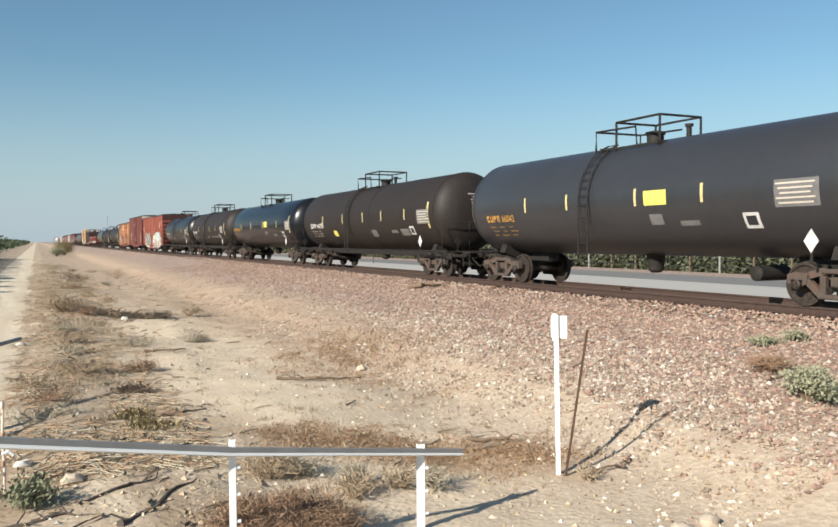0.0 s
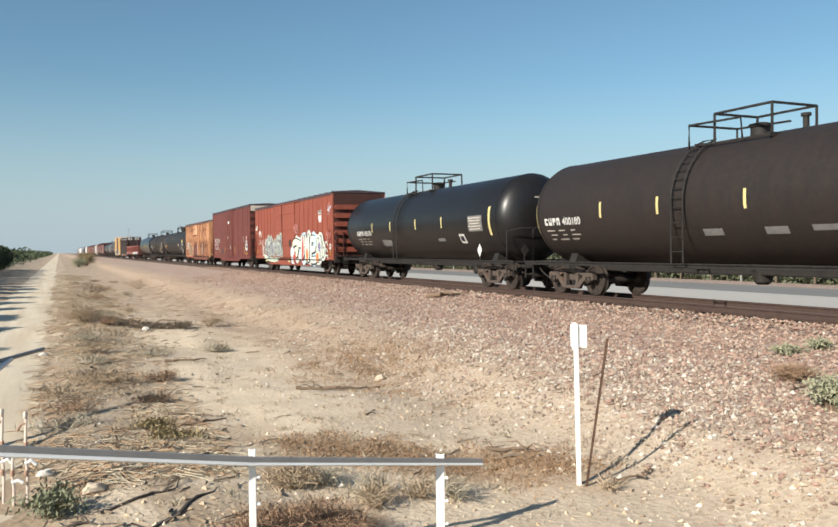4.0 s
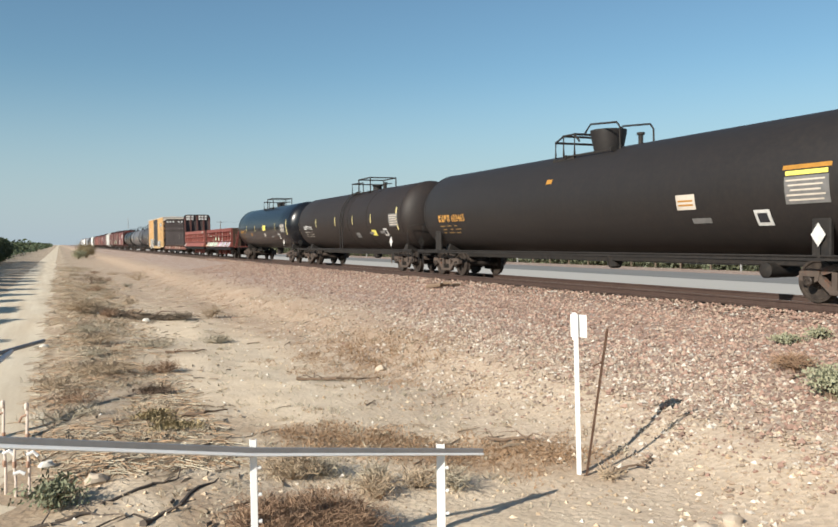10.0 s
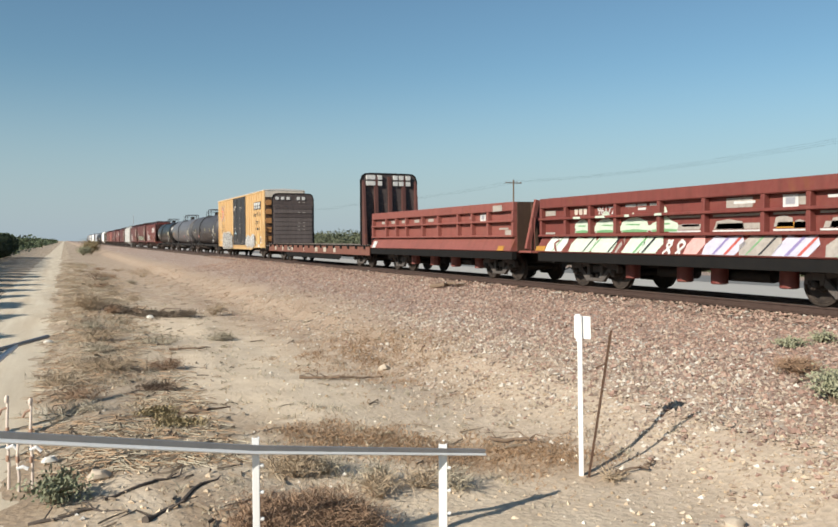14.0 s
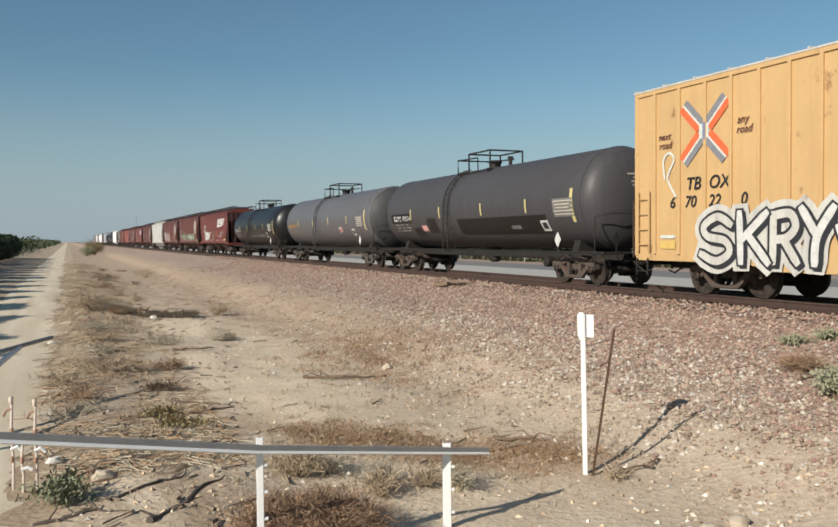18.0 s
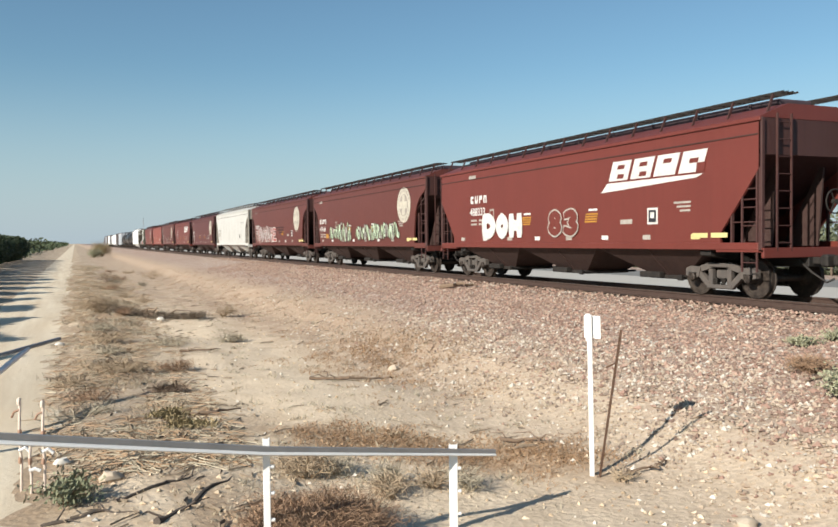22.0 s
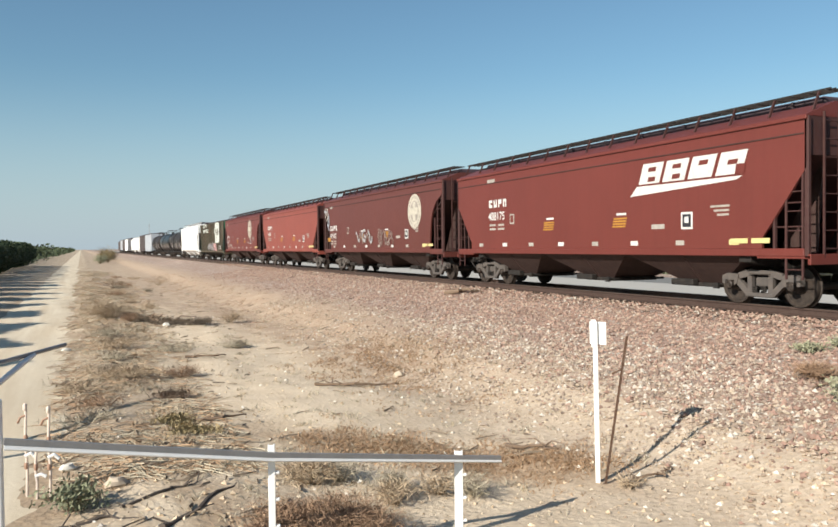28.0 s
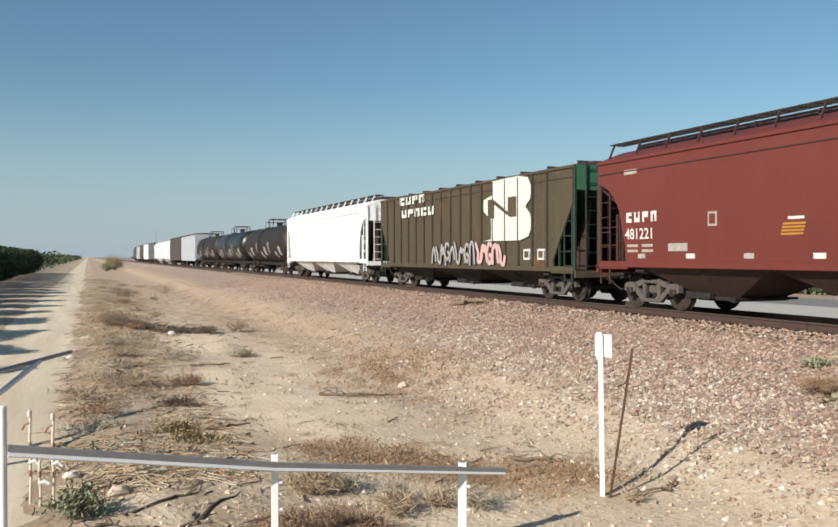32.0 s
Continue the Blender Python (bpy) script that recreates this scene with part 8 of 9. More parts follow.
def rusty_boxcar():
    left_ribs = [7.25, 6.19, 5.08, 3.95, 2.85]
    right_ribs = [-2.1 - k * 1.03 for k in range(5)]
    h = box_car(154.65, 139.02, ORANGE_BOX, "rusty orange boxcar with peeling paint", top=4.58, floor=0.95, ribs=left_ribs + right_ribs, rib_w=0.15, rib_d=0.07, end_ribs=10, rib_mat=RIB_RUST)
    ya, yb = 1.95, -0.92
    for sx in (-1, 1):
        h.part("eave_band", Shape().box(sx * 1.525, sx * 1.60, -7.83, 7.83, 4.30, 4.462, 0.01), EAVE_BROWN, "dark brown eave band")
        X = lambda a: sx * (1.52 + a)
        d = h.part("door", Shape().box(X(-0.02), X(0.03), yb, ya, 0.97, 4.30, 0.012), ORANGE_BOX, "tall corrugated sliding door, rusting from the foot up")
        for k in range(20):
            z = 1.16 + k * 0.152
            m = RUST_DARK if k < 8 else RUST_DOOR if k < 9 or k in (13,) else DOOR_CREAM if k > 13 else ORANGE_BOX
            m = RUST_DOOR if k in (5, 6, 7) else m
            h.part("door_corrugation", Shape().prism([(X(0.028), z - 0.066), (X(0.062), z - 0.035), (X(0.062), z + 0.025), (X(0.028), z + 0.06)], yb + 0.16, ya - 0.22, "y"), m, under=d)
        for y, wide, m in ((ya - 0.09, 0.18, RIB_RUST), (yb + 0.07, 0.14, RIB_RUST), (yb - 0.16, 0.07, RUST_DOOR), (yb - 0.36, 0.08, ORANGE_BOX)):
            h.part("door_edge", Shape().box(X(0.02), X(0.085), y - wide / 2, y + wide / 2, 0.98, 4.28, 0.012), m, under=d)
        h.part("door_bar", Shape().box(X(0.03), X(0.11), yb + 0.02, ya - 0.05, 3.10, 3.19, 0.012), RUST_DARK, "dark bar across the door", under=d)
        h.part("lock_rod", Shape().tube([(X(0.09), 0.72, 3.05), (X(0.10), 0.72, 4.1)], 0.016, 6), RUST_DARK, under=d)
        h.part("door_handle", Shape().tube([(X(0.11), 0.70, 3.62), (X(0.13), 0.66, 3.85), (X(0.11), 0.70, 3.98)], 0.02, 6), RUST_DARK, under=d)
        h.part("door_track", Shape().box(X(0.0), X(0.10), -7.7, ya + 0.1, 0.86, 0.95, 0.012), SILL_BLACK, "dark lower door track")
        h.part("rust_skirt", Shape().box(sx * 1.535, sx * 1.555, -7.7, ya, 0.56, 0.84, 0.006), SILL_RUST, "red-brown rusty side sill")
        h.part("rust_skirt", Shape().box(sx * 1.533, sx * 1.545, ya, 7.7, 0.74, 0.93, 0.006), RUST_DOOR, "red-brown rusty side sill")
    for a, b in zip([7.72] + left_ribs + [ya, yb - 0.42] + right_ribs, left_ribs + [ya, yb - 0.42] + right_ribs + [-7.72]):
        if a - b < 1.4:
            h.patch((a + b) / 2, 3.1, a - b - 0.15, 2.3, RUST_SMUDGE, "rust_stain", "thin brown rust smudges", lift=0.008, rows=2)
    h.patch(0.52, 1.65, 2.5, 1.34, RUST_FOOT, "rust_stain", "dark rust over the lower door", lift=0.066)
    h.patch(0.52, 2.72, 2.5, 0.80, RUST_THIN, "rust_stain", "ragged rust over the middle of the door", lift=0.066)
    edges = [7.72] + left_ribs + [ya]
    for a, b in zip(edges, edges[1:]):
        h.patch((a + b) / 2, 2.1, a - b - 0.15, 2.28, RUST_LOW, "rust_stain", "ragged rust creeping up from the sill", lift=0.005, rows=2)
    edges = [yb - 0.42] + right_ribs + [-7.72]
    for a, b in zip(edges, edges[1:]):
        h.patch((a + b) / 2, 2.3, a - b - 0.15, 2.66, RUST_HIGH, "rust_stain", "ragged rust creeping up from the sill", lift=0.005, rows=2)
    h.patch(6.73, 2.07, 0.90, 0.78, PANEL_WHITE, "faded_panel", "faded white lettered panel", lift=0.012)
    h.patch(5.64, 2.09, 0.92, 0.80, PANEL_WHITE, "faded_panel", "faded white panel", lift=0.012)
    for q in range(4):
        block_mark(h, 7.03 - 0.20 * q, 2.25, 0.12, 0.20, SPRAY_DARK, q, 0.018)
        h.patch(7.06 - 0.19 * q, 1.88, 0.09, 0.18, SPRAY_DARK, "stencil", rows=1, lift=0.018)
    h.patch(5.75, 1.29, 0.3, 0.08, PANEL_WHITE, "stencil", lift=0.014)
    for a, b, lift in ((4.98, 4.05, 0.014), (3.85, 3.5, 0.014), (4.03, 3.87, 0.076)):
        h.patch((a + b) / 2, 1.62, a - b, 1.15, OLD_PATCH, "weathered_panel", "weathered grey-brown repair panel", lift=lift)
    for pts in (((5.02, 1.02), (5.04, 1.6), (5.02, 2.15), (4.92, 1.8), (4.94, 1.3)), ((4.95, 2.2), (4.5, 2.28), (4.07, 2.22), (4.07, 2.15), (4.6, 2.16)), ((4.9, 0.98), (4.5, 1.06), (4.07, 1.02), (4.07, 0.90), (4.6, 0.88))):
        h.blob(list(pts), PANEL_WHITE, "peeled_edge", 0.02)
    h.patch(2.22, 1.5, 0.27, 0.80, PANEL_WHITE, "faded_strip", "pale peeling strip", lift=0.088)
    h.patch(2.21, 1.5, 0.07, 0.4, RUST_DOOR, "stencil", lift=0.094)
    for y in (-0.98, -4.18):
        h.patch(y, 1.68, 0.20, 1.0, PANEL_WHITE, "faded_strip", "pale peeling strip", lift=0.088)


def middle_tanks():
    i = tank_car(177.15, 155.9, TANK_MATTE, "long matte black tank car with yellow lettering", top=4.06, radius=1.55, style="dome", ladder_on=False, dome=-0.37, inset=1.7)
    tank_marks(i, ORANGE_LET, "603465", 8.62, (), z=2.1, size=0.36, panel=-8.37, diamond=1.42)
    i.patch(-4.98, 2.23, 0.62, 0.36, FADED_CREAM, "placard", "pale yellow placard")
    for z in (2.16, 2.26):
        i.patch(-4.98, z, 0.48, 0.04, ORANGE_PLATE, "stencil", rows=1, lift=0.012)
    i.patch(-8.37, 2.8, 1.15, 0.09, ORANGE_PLATE, "stencil", rows=1)
    i.patch(-8.37, 2.68, 1.0, 0.09, YELLOW_PLATE, "stencil", rows=1)
    i.patch(0.96, 3.14, 0.3, 0.14, ORANGE_PLATE, "stencil")
    for sx in (-1, 1):
        for y in (9.0, -8.57):
            i.part("saddle_web", Shape().box(sx * 1.25, sx * 1.38, y - 0.22, y + 0.22, 0.9, 1.75, 0.03), UNDER)
    j = tank_car(195.9, 178.2, TANK_BROWN, "black tank car with a stained middle", bands=(-1.04, -3.78), dome=-1.42, inset=1.5)
    tank_marks(j, WHITE_PAINT, "53011", 7.0, (4.5, 1.0, -1.8, -4.4), z=2.12, panel=-7.2)
    j.patch(-4.5, 1.79, 0.55, 0.26, YELLOW_PLATE, "placard", "yellow placard")
    j.patch(-2.2, 1.7, 0.5, 0.25, GREY_PLATE, "stencil")
    j.patch(-5.6, 1.8, 0.6, 0.12, GREY_PLATE, "stencil")
    k = tank_car(214.2, 197.05, TANK_BLUE, "glossy blue-black tank car with orange lettering", sill=False, dome=0.1, ladder_on=False)
    tank_marks(k, ORANGE_LET, "642352", 7.08, (4.74, 1.81, -0.69, -4.4), z=2.13)
    k.patch(-1.18, 2.43, 0.74, 0.36, YELLOW_PLATE, "placard", "yellow warning placard")
    k.patch(-1.1, 1.93, 0.5, 0.24, DUSTY_WHITE, "stencil")
    k.patch(3.1, 2.0, 0.3, 0.16, ORANGE_LET, "stencil")


def work_cars():
    l = dump_car(228.35, 216.0, "red air-dump car with white graffiti", DUMP_RED)
    l.skin = lambda y, z: -1.5 - (0.172 if z >= 2.36 else 0.212 if 1.995 < z < 2.065 else 0.0 if z > 1.54 else 0.04 + 0.23 * min(1, (1.54 - z) / 0.49))
    rr = random.Random(4)
    # pale sprayed panels along the foot of the side
    for a, b, mat in ((5.74, 4.72, SPRAY_WHITE), (4.40, 3.35, SPRAY_MINT), (3.42, 2.36, SPRAY_MINT), (2.30, 2.04, DUSTY_WHITE), (2.0, 1.30, SPRAY_MINT), (1.36, 0.62, SPRAY_MINT), (-0.30, -0.80, SPRAY_PINK),
                      (-0.86, -1.95, SPRAY_LILAC), (-1.9, -2.95, DUSTY_WHITE), (-2.9, -3.85, SPRAY_LILAC), (-4.1, -4.75, DUSTY_WHITE), (-4.8, -5.6, SPRAY_LILAC)):
        d = [rr.uniform(-0.07, 0.07) for q in range(6)]
        l.blob([(a + d[0], 1.06), (a + 0.02 + d[1], 1.28), (a - 0.18 + d[2], 1.49), ((a + b) / 2, 1.46 + d[3] * 0.6), (b + 0.05 + d[4], 1.50), (b - 0.03 + d[5], 1.3), (b + 0.12, 1.06)], mat, "graffiti_fill", 0.008)
    for k, y in enumerate((5.3, 3.75, 3.45, 2.62, 1.55, 1.22, -1.2, -1.55, -2.15, -2.5, -3.2, -3.5, -4.4, -5.1)):
        wide = rr.uniform(0.02, 0.05)
        l.blob([(y + wide, 1.07), (y - 0.30 + wide, 1.47), (y - 0.34, 1.47), (y - wide, 1.07)], (SPRAY_DARK, SPRAY_SHADE, SPRAY_RED, SPRAY_LILAC_DARK)[(k * 3 + (k > 5)) % 4] if k > 5 else (SPRAY_SHADE, SPRAY_DARK)[k % 2], "graffiti_stroke", 0.014)
    for y, run in ((0.45, 0.2), (0.22, -0.18), (0.0, 0.2), (-0.12, -0.14), (2.2, 0.1), (5.1, -0.2)):
        ribbon(l, [(y, 1.08), (y - run, 1.28), (y - run * 0.2, 1.38)], 0.07, WHITE_PAINT if y < 2 else DUMP_RED, "graffiti_stroke", 0.016)
    # rounded mint shapes with darker green feet in the recessed panels
    for a, b, top in ((4.5, 3.76, 2.06), (3.52, 2.58, 2.2), (2.38, 1.3, 2.0), (2.1, 1.7, 2.12), (0.98, 0.42, 2.24), (1.2, 0.2, 1.9)):
        mid, wide = (a + b) / 2, (a - b) / 2
        dome = [(mid + wide * u * (1 if v < 0.75 else 0.8), 1.60 + (min(top, 1.985) - 1.60) * v) for u, v in ((1, 0), (0.93, 0.25), (1.04, 0.45), (0.9, 0.72), (0.62, 0.9), (0.3, 1.0), (-0.3, 1.0), (-0.66, 0.88), (-0.92, 0.7), (-1.0, 0.42), (-0.9, 0.22), (-1, 0))]
        lift = 0.010 + 0.001 * rr.random()
        l.blob(dome, SPRAY_MINT, "graffiti_fill", lift)
        l.blob([(a - 0.06, 1.60), (a - 0.02, 1.65), (mid, 1.68), (b + 0.02, 1.65), (b + 0.06, 1.60)], SPRAY_SHADE, "graffiti_shade", lift + 0.004)
        e, red = rr.uniform(-0.12, 0.15), rr.uniform(0.015, 0.03)
        l.blob([(mid + e + wide * 0.5, 1.80), (mid + e, 1.80 + red), (mid + e - wide * 0.7, 1.79 + red), (mid + e - wide * 0.6, 1.775), (mid + e, 1.78)], SPRAY_SHADE, "graffiti_gap", lift + 0.004)
        if top > 2.03:
            l.blob([(mid + wide * 0.5, 2.0), (mid + wide * 0.42, 2.06), (mid - wide * 0.42, 2.06), (mid - wide * 0.5, 2.0)], SPRAY_MINT, "graffiti_fill", 0.010)
        if top > 2.1:
            l.blob([(mid + wide * 0.4, 2.07), (mid + wide * 0.22, top - 0.04), (mid, top), (mid - wide * 0.22, top - 0.04), (mid - wide * 0.4, 2.07)], SPRAY_MINT, "graffiti_fill", 0.010)
    for a, b in ((4.45, 3.3), (3.4, 2.2), (2.2, 1.0)):
        l.blob([(a, 1.66), (a - 0.1, 1.78), ((a + b) / 2, 1.75 + rr.uniform(-0.03, 0.05)), (b + 0.1, 1.79), (b, 1.65), ((a + b) / 2, 1.62)], SPRAY_MINT, "graffiti_fill", 0.008)
    for y, z, w, hh in ((-1.4, 1.74, 0.9, 0.2), (-2.9, 1.78, 0.5, 0.22), (-3.3, 1.72, 0.3, 0.16), (-4.3, 1.74, 0.6, 0.2)):
        l.blob([(y + w / 2, z - hh / 2), (y + w * 0.4, z + hh * 0.4), (y, z + hh * 0.6), (y - w * 0.45, z + hh * 0.3), (y - w / 2, z - hh / 2)], DUSTY_WHITE, "graffiti_fill", 0.010)
    ribbon(l, [(2.5, 2.1), (2.42, 1.95), (2.5, 1.8)], 0.10, SPRAY_RED, "graffiti_stroke", 0.02)
    for a, b in ((0.6, -0.6), (-0.86, -2.38), (-2.58, -3.52), (-3.72, -4.72), (-4.92, -6.0)):
        y, wide = (a + b) / 2, a - b - 0.12
        l.patch(y, 1.95, wide, 0.05, DUSTY_WHITE, "graffiti_stroke", rows=1, lift=0.012)
        l.patch(y - 0.05, 1.70, wide * 0.9, 0.13, (FADED_ORANGE, DUSTY_WHITE, ORANGE_PLATE)[int(a * 3) % 3], "graffiti_fill", rows=2, lift=0.010, slant=0.05)
        l.patch(y, 1.60, wide, 0.04, WHITE_PAINT, "graffiti_stroke", rows=1, lift=0.012)
    for y, wide in ((-3.4, 0.3), (-5.3, 0.75), (-1.7, 0.75)):
        l.patch(y, 2.22, wide, 0.22, DUSTY_WHITE, "faded_panel", rows=2, lift=0.009)
    l.text("96172", 3.42, 2.105, 0.30, WHITE_PAINT, lift=0.010)
    for q in range(4):
        l.patch(4.45 - 0.22 * q, 2.21, 0.15, 0.17, FADED_CREAM, "reporting_mark", lift=0.010)
    l.patch(5.88, 2.21, 0.72, 0.15, DUSTY_WHITE, "faded_strip", lift=0.010)
    for y, z, w in ((2.0, 2.30, 0.42), (1.55, 2.30, 0.34), (1.55, 2.2, 0.3), (1.12, 2.3, 0.26), (-1.85, 2.22, 0.6), (-0.2, 1.74, 0.57), (-4.2, 2.25, 0.5)):
        l.patch(y, z, w, 0.06, WHITE_PAINT, "stencil", rows=1, lift=0.010)
    l.patch(5.9, 1.60, 0.72, 0.06, DUSTY_WHITE, "stencil", rows=1, lift=0.010)
    l.patch(6.0, 1.14, 0.5, 0.14, ORANGE_PLATE, "stencil", lift=0.012)
    l.patch(-3.07, 2.2, 0.38, 0.26, WHITE_PAINT, "stencil_frame", lift=0.010)
    l.patch(-3.07, 2.2, 0.24, 0.14, SPRAY_GREY, "stencil", lift=0.016)
    m = dump_car(243.1, 229.95, "dull red air-dump car with ribbed sides", DUMP_DULL)
    m.skin = l.skin
    for y in (5.4, 4.2, 3.0, 1.6, 0.2):
        m.patch(y, 2.2, 0.5, 0.12, DUSTY_WHITE, "stencil", lift=0.012)
    m.patch(-3.45, 2.2, 0.4, 0.08, DUSTY_WHITE, "stencil", lift=0.012)
    m.patch(-5.7, 1.78, 0.6, 0.06, DUSTY_WHITE, "stencil", lift=0.012)
    m.patch(-5.9, 1.12, 0.4, 0.16, ORANGE_PLATE, "stencil", lift=0.012)
    m.patch(-4.24, 2.2, 0.4, 0.26, WHITE_PAINT, "stencil_frame", lift=0.012)
    m.patch(-4.24, 2.2, 0.2, 0.14, SPRAY_GREY, "stencil", lift=0.02)
    m.patch(-5.57, 2.47, 0.62, 0.2, DUSTY_WHITE, "stencil", lift=0.014)
    m.patch(-6.0, 1.62, 0.4, 0.22, DUSTY_WHITE, "stencil", lift=0.014)
    m.patch(6.1, 1.2, 0.4, 0.3, WHITE_PAINT, "stencil", lift=0.014)
    bulkhead_flat(264.85, 243.95)


def yellow_boxcar():
    o = box_car(285.29, 266.15, YELLOW_BOX, "yellow boxcar with a black door and graffiti", top=5.24, floor=0.98, ribs=[8.82, 7.95, 7.09, 6.3, 5.51, 4.72, 3.95, 3.2] + [-3.4 - k * 0.88 for k in range(7)],
                doors=((-0.32, 4.95, BLACK_DOOR, 3),), roof_mat=ROOF_GREY, end_ribs=5, belly=0.16, rib_w=0.09, rib_d=0.06, end_mat=END_SHADED_ORANGE, gap_mat=END_GAP)
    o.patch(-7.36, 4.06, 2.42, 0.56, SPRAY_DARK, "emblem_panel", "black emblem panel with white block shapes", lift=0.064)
    for y in (-6.62, -7.3):
        o.patch(y, 4.2, 0.62, 0.15, WHITE_PAINT, "emblem_block", lift=0.070, slant=0.03)
        o.patch(y + 0.0, 4.04, 0.26, 0.42, WHITE_PAINT, "emblem_block", lift=0.073, slant=0.08)
        o.patch(y + 0.03, 3.87, 0.42, 0.08, WHITE_PAINT, "emblem_block", lift=0.070)
    for sl in (0.34, -0.34):
        o.patch(-8.05, 4.06, 0.26, 0.44, WHITE_PAINT, "emblem_block", lift=0.072 + sl * 0.006, slant=sl)
    o.text("Railcar Pooling", -5.72, 3.24, 0.46, BLACK_INK, "slogan", slant=0.2, lift=0.028)
    o.text("Experts", -6.5, 2.68, 0.46, BLACK_INK, "slogan", slant=0.2, lift=0.028)
    for k in range(3):
        o.patch(-6.75 - 0.5 * k, 2.28, 0.38, 0.2, BLACK_INK, "stencil", lift=0.028)
    # crossed stripes
    for sy in (-1, 1):
        for sz in (-1, 1):
            for out, inn, mt, lift in ((0.17, 0.02, GREY_INK, 0.028), (0.05, -0.05, SPRAY_WHITE, 0.027), (-0.03, -0.19, RED_INK, 0.029)):
                u, v = 0.707 * out, 0.707 * inn
                o.blob([(7.12 + sy * (0.10 - u), 3.88 + sz * (0.12 + u)), (7.12 + sy * (0.68 - u), 3.88 + sz * (0.68 + u)), (7.12 + sy * (0.68 - v), 3.88 + sz * (0.68 + v)), (7.12 + sy * (0.10 - v), 3.88 + sz * (0.12 + v))], mt, "crossed_stripe", lift)
    o.patch(7.12, 3.88, 0.30, 0.34, SPRAY_WHITE, "emblem_core", lift=0.033)
    o.patch(7.09, 3.88, 0.088, 0.40, BLUE_INK, "emblem_core", lift=0.064)
    o.text("TB", 7.72, 2.54, 0.42, BLACK_INK, slant=0.2, lift=0.028)
    o.text("OX", 6.98, 2.54, 0.42, BLACK_INK, slant=0.2, lift=0.028)
    for body, y in (("6", 8.28), ("70", 7.76), ("22", 6.98), ("0", 6.02)):
        o.text(body, y, 2.13, 0.38, BLACK_INK, slant=0.2, lift=0.028)
    for body, y, z in (("next", 8.68, 3.82), ("road", 8.66, 3.60), ("any", 6.12, 3.92), ("road", 6.14, 3.70)):
        o.text(body, y, z, 0.24, RUST_DARK, "slogan", slant=0.2, lift=0.028)
    o.patch(-8.5, 1.43, 0.6, 0.52, WHITE_PAINT, "stencil_frame", lift=0.028)
    o.patch(-8.5, 1.43, 0.4, 0.34, SPRAY_DARK, "stencil", lift=0.034)
    o.patch(-6.75, 1.55, 0.40, 0.28, SPRAY_DARK, "stencil", lift=0.028)
    for z in (1.8, 1.95, 2.05):
        o.patch(-8.4, z, 0.5, 0.05, ORANGE_PLATE, "stencil", rows=1, lift=0.028)
    o.patch(-7.68, 1.54, 0.46, 0.76, YELLOW_REPAINT, "repaint_patch", "yellow repainted patch", lift=0.026)
    o.patch(-7.67, 0.99, 0.58, 0.22, SPRAY_WHITE, "repaint_patch", lift=0.03)
    o.patch(-6.8, 1.24, 0.46, 0.2, SPRAY_GREEN, "stencil", lift=0.028)
    for y, z, w, h2 in ((1.62, 4.12, 0.50, 0.30), (1.05, 4.28, 0.60, 0.12), (-1.1, 4.14, 0.78, 0.10), (-1.05, 4.02, 0.6, 0.05), (-0.68, 3.26, 0.14, 0.15), (-0.68, 2.77, 0.26, 0.07), (-1.6, 2.8, 0.1, 0.05), (0.9, 2.86, 0.1, 0.05),
                         (1.41, 2.41, 0.70, 0.06), (1.41, 2.18, 0.08, 0.40), (-0.91, 2.41, 0.70, 0.06), (-0.91, 2.18, 0.08, 0.40), (-1.9, 1.3, 0.3, 0.1), (-1.5, 1.15, 0.2, 0.14), (0.3, 1.4, 0.14, 0.2), (-0.2, 1.22, 0.3, 0.06)):
        o.patch(y, z, w, h2, DUSTY_WHITE, "chalk_mark", lift=0.07, slant=0.05)
    ribbon(o, [(2.2, 3.4), (1.95, 3.5), (1.72, 3.3), (1.9, 3.05), (2.1, 3.2), (1.85, 3.4), (1.7, 2.95)], 0.05, DUSTY_WHITE, "graffiti_stroke", 0.07)
    ribbon(o, [(1.55, 2.1), (1.4, 1.95), (1.25, 2.15), (1.1, 1.95), (0.9, 2.1), (0.75, 1.9), (0.5, 2.05)], 0.05, SPRAY_BLUE, "graffiti_stroke", 0.07)
    ribbon(o, [(2.3, 1.25), (2.0, 1.4), (1.7, 1.2), (1.3, 1.35), (0.9, 1.2), (0.5, 1.3)], 0.05, DUSTY_WHITE, "graffiti_stroke", 0.07)
    lettered(o, (("S", 7.30, 6.05, 0.70, 2.02), ("K", 6.20, 5.05, 0.70, 2.08), ("R", 5.28, 4.28, 0.72, 2.05), ("Y", 4.52, 3.45, 0.70, 2.12)), (SPRAY_SCUFF, WHITE_PAINT), SPRAY_DARK, 0.18, 0.062, 0.078, SPRAY_SCUFF, 0.14)
    wild_tag(o, 3.5, 2.5, 0.74, 1.9, (WHITE_PAINT, SPRAY_SCUFF), SPRAY_DARK, 1, 3, 0.14, 0.06, 0.090)
    ribbon(o, [(8.45, 2.85), (8.5, 3.3), (8.3, 3.48), (8.12, 3.3), (8.35, 2.9), (8.2, 2.6), (8.05, 2.4)], 0.06, SPRAY_WHITE, "graffiti_stroke", 0.03)
    o.patch(8.35, 1.22, 0.55, 0.2, YELLOW_REPAINT, "repaint_patch", lift=0.028)
    o.patch(8.35, 1.42, 0.5, 0.08, SPRAY_WHITE, "repaint_patch", lift=0.03)
    wild_tag(o, -3.1, -6.25, 0.84, 1.74, (WHITE_PAINT,), GREY_INK, 6, 7, 0.12, 0.04, 0.078, SPRAY_SCUFF, 0.10)
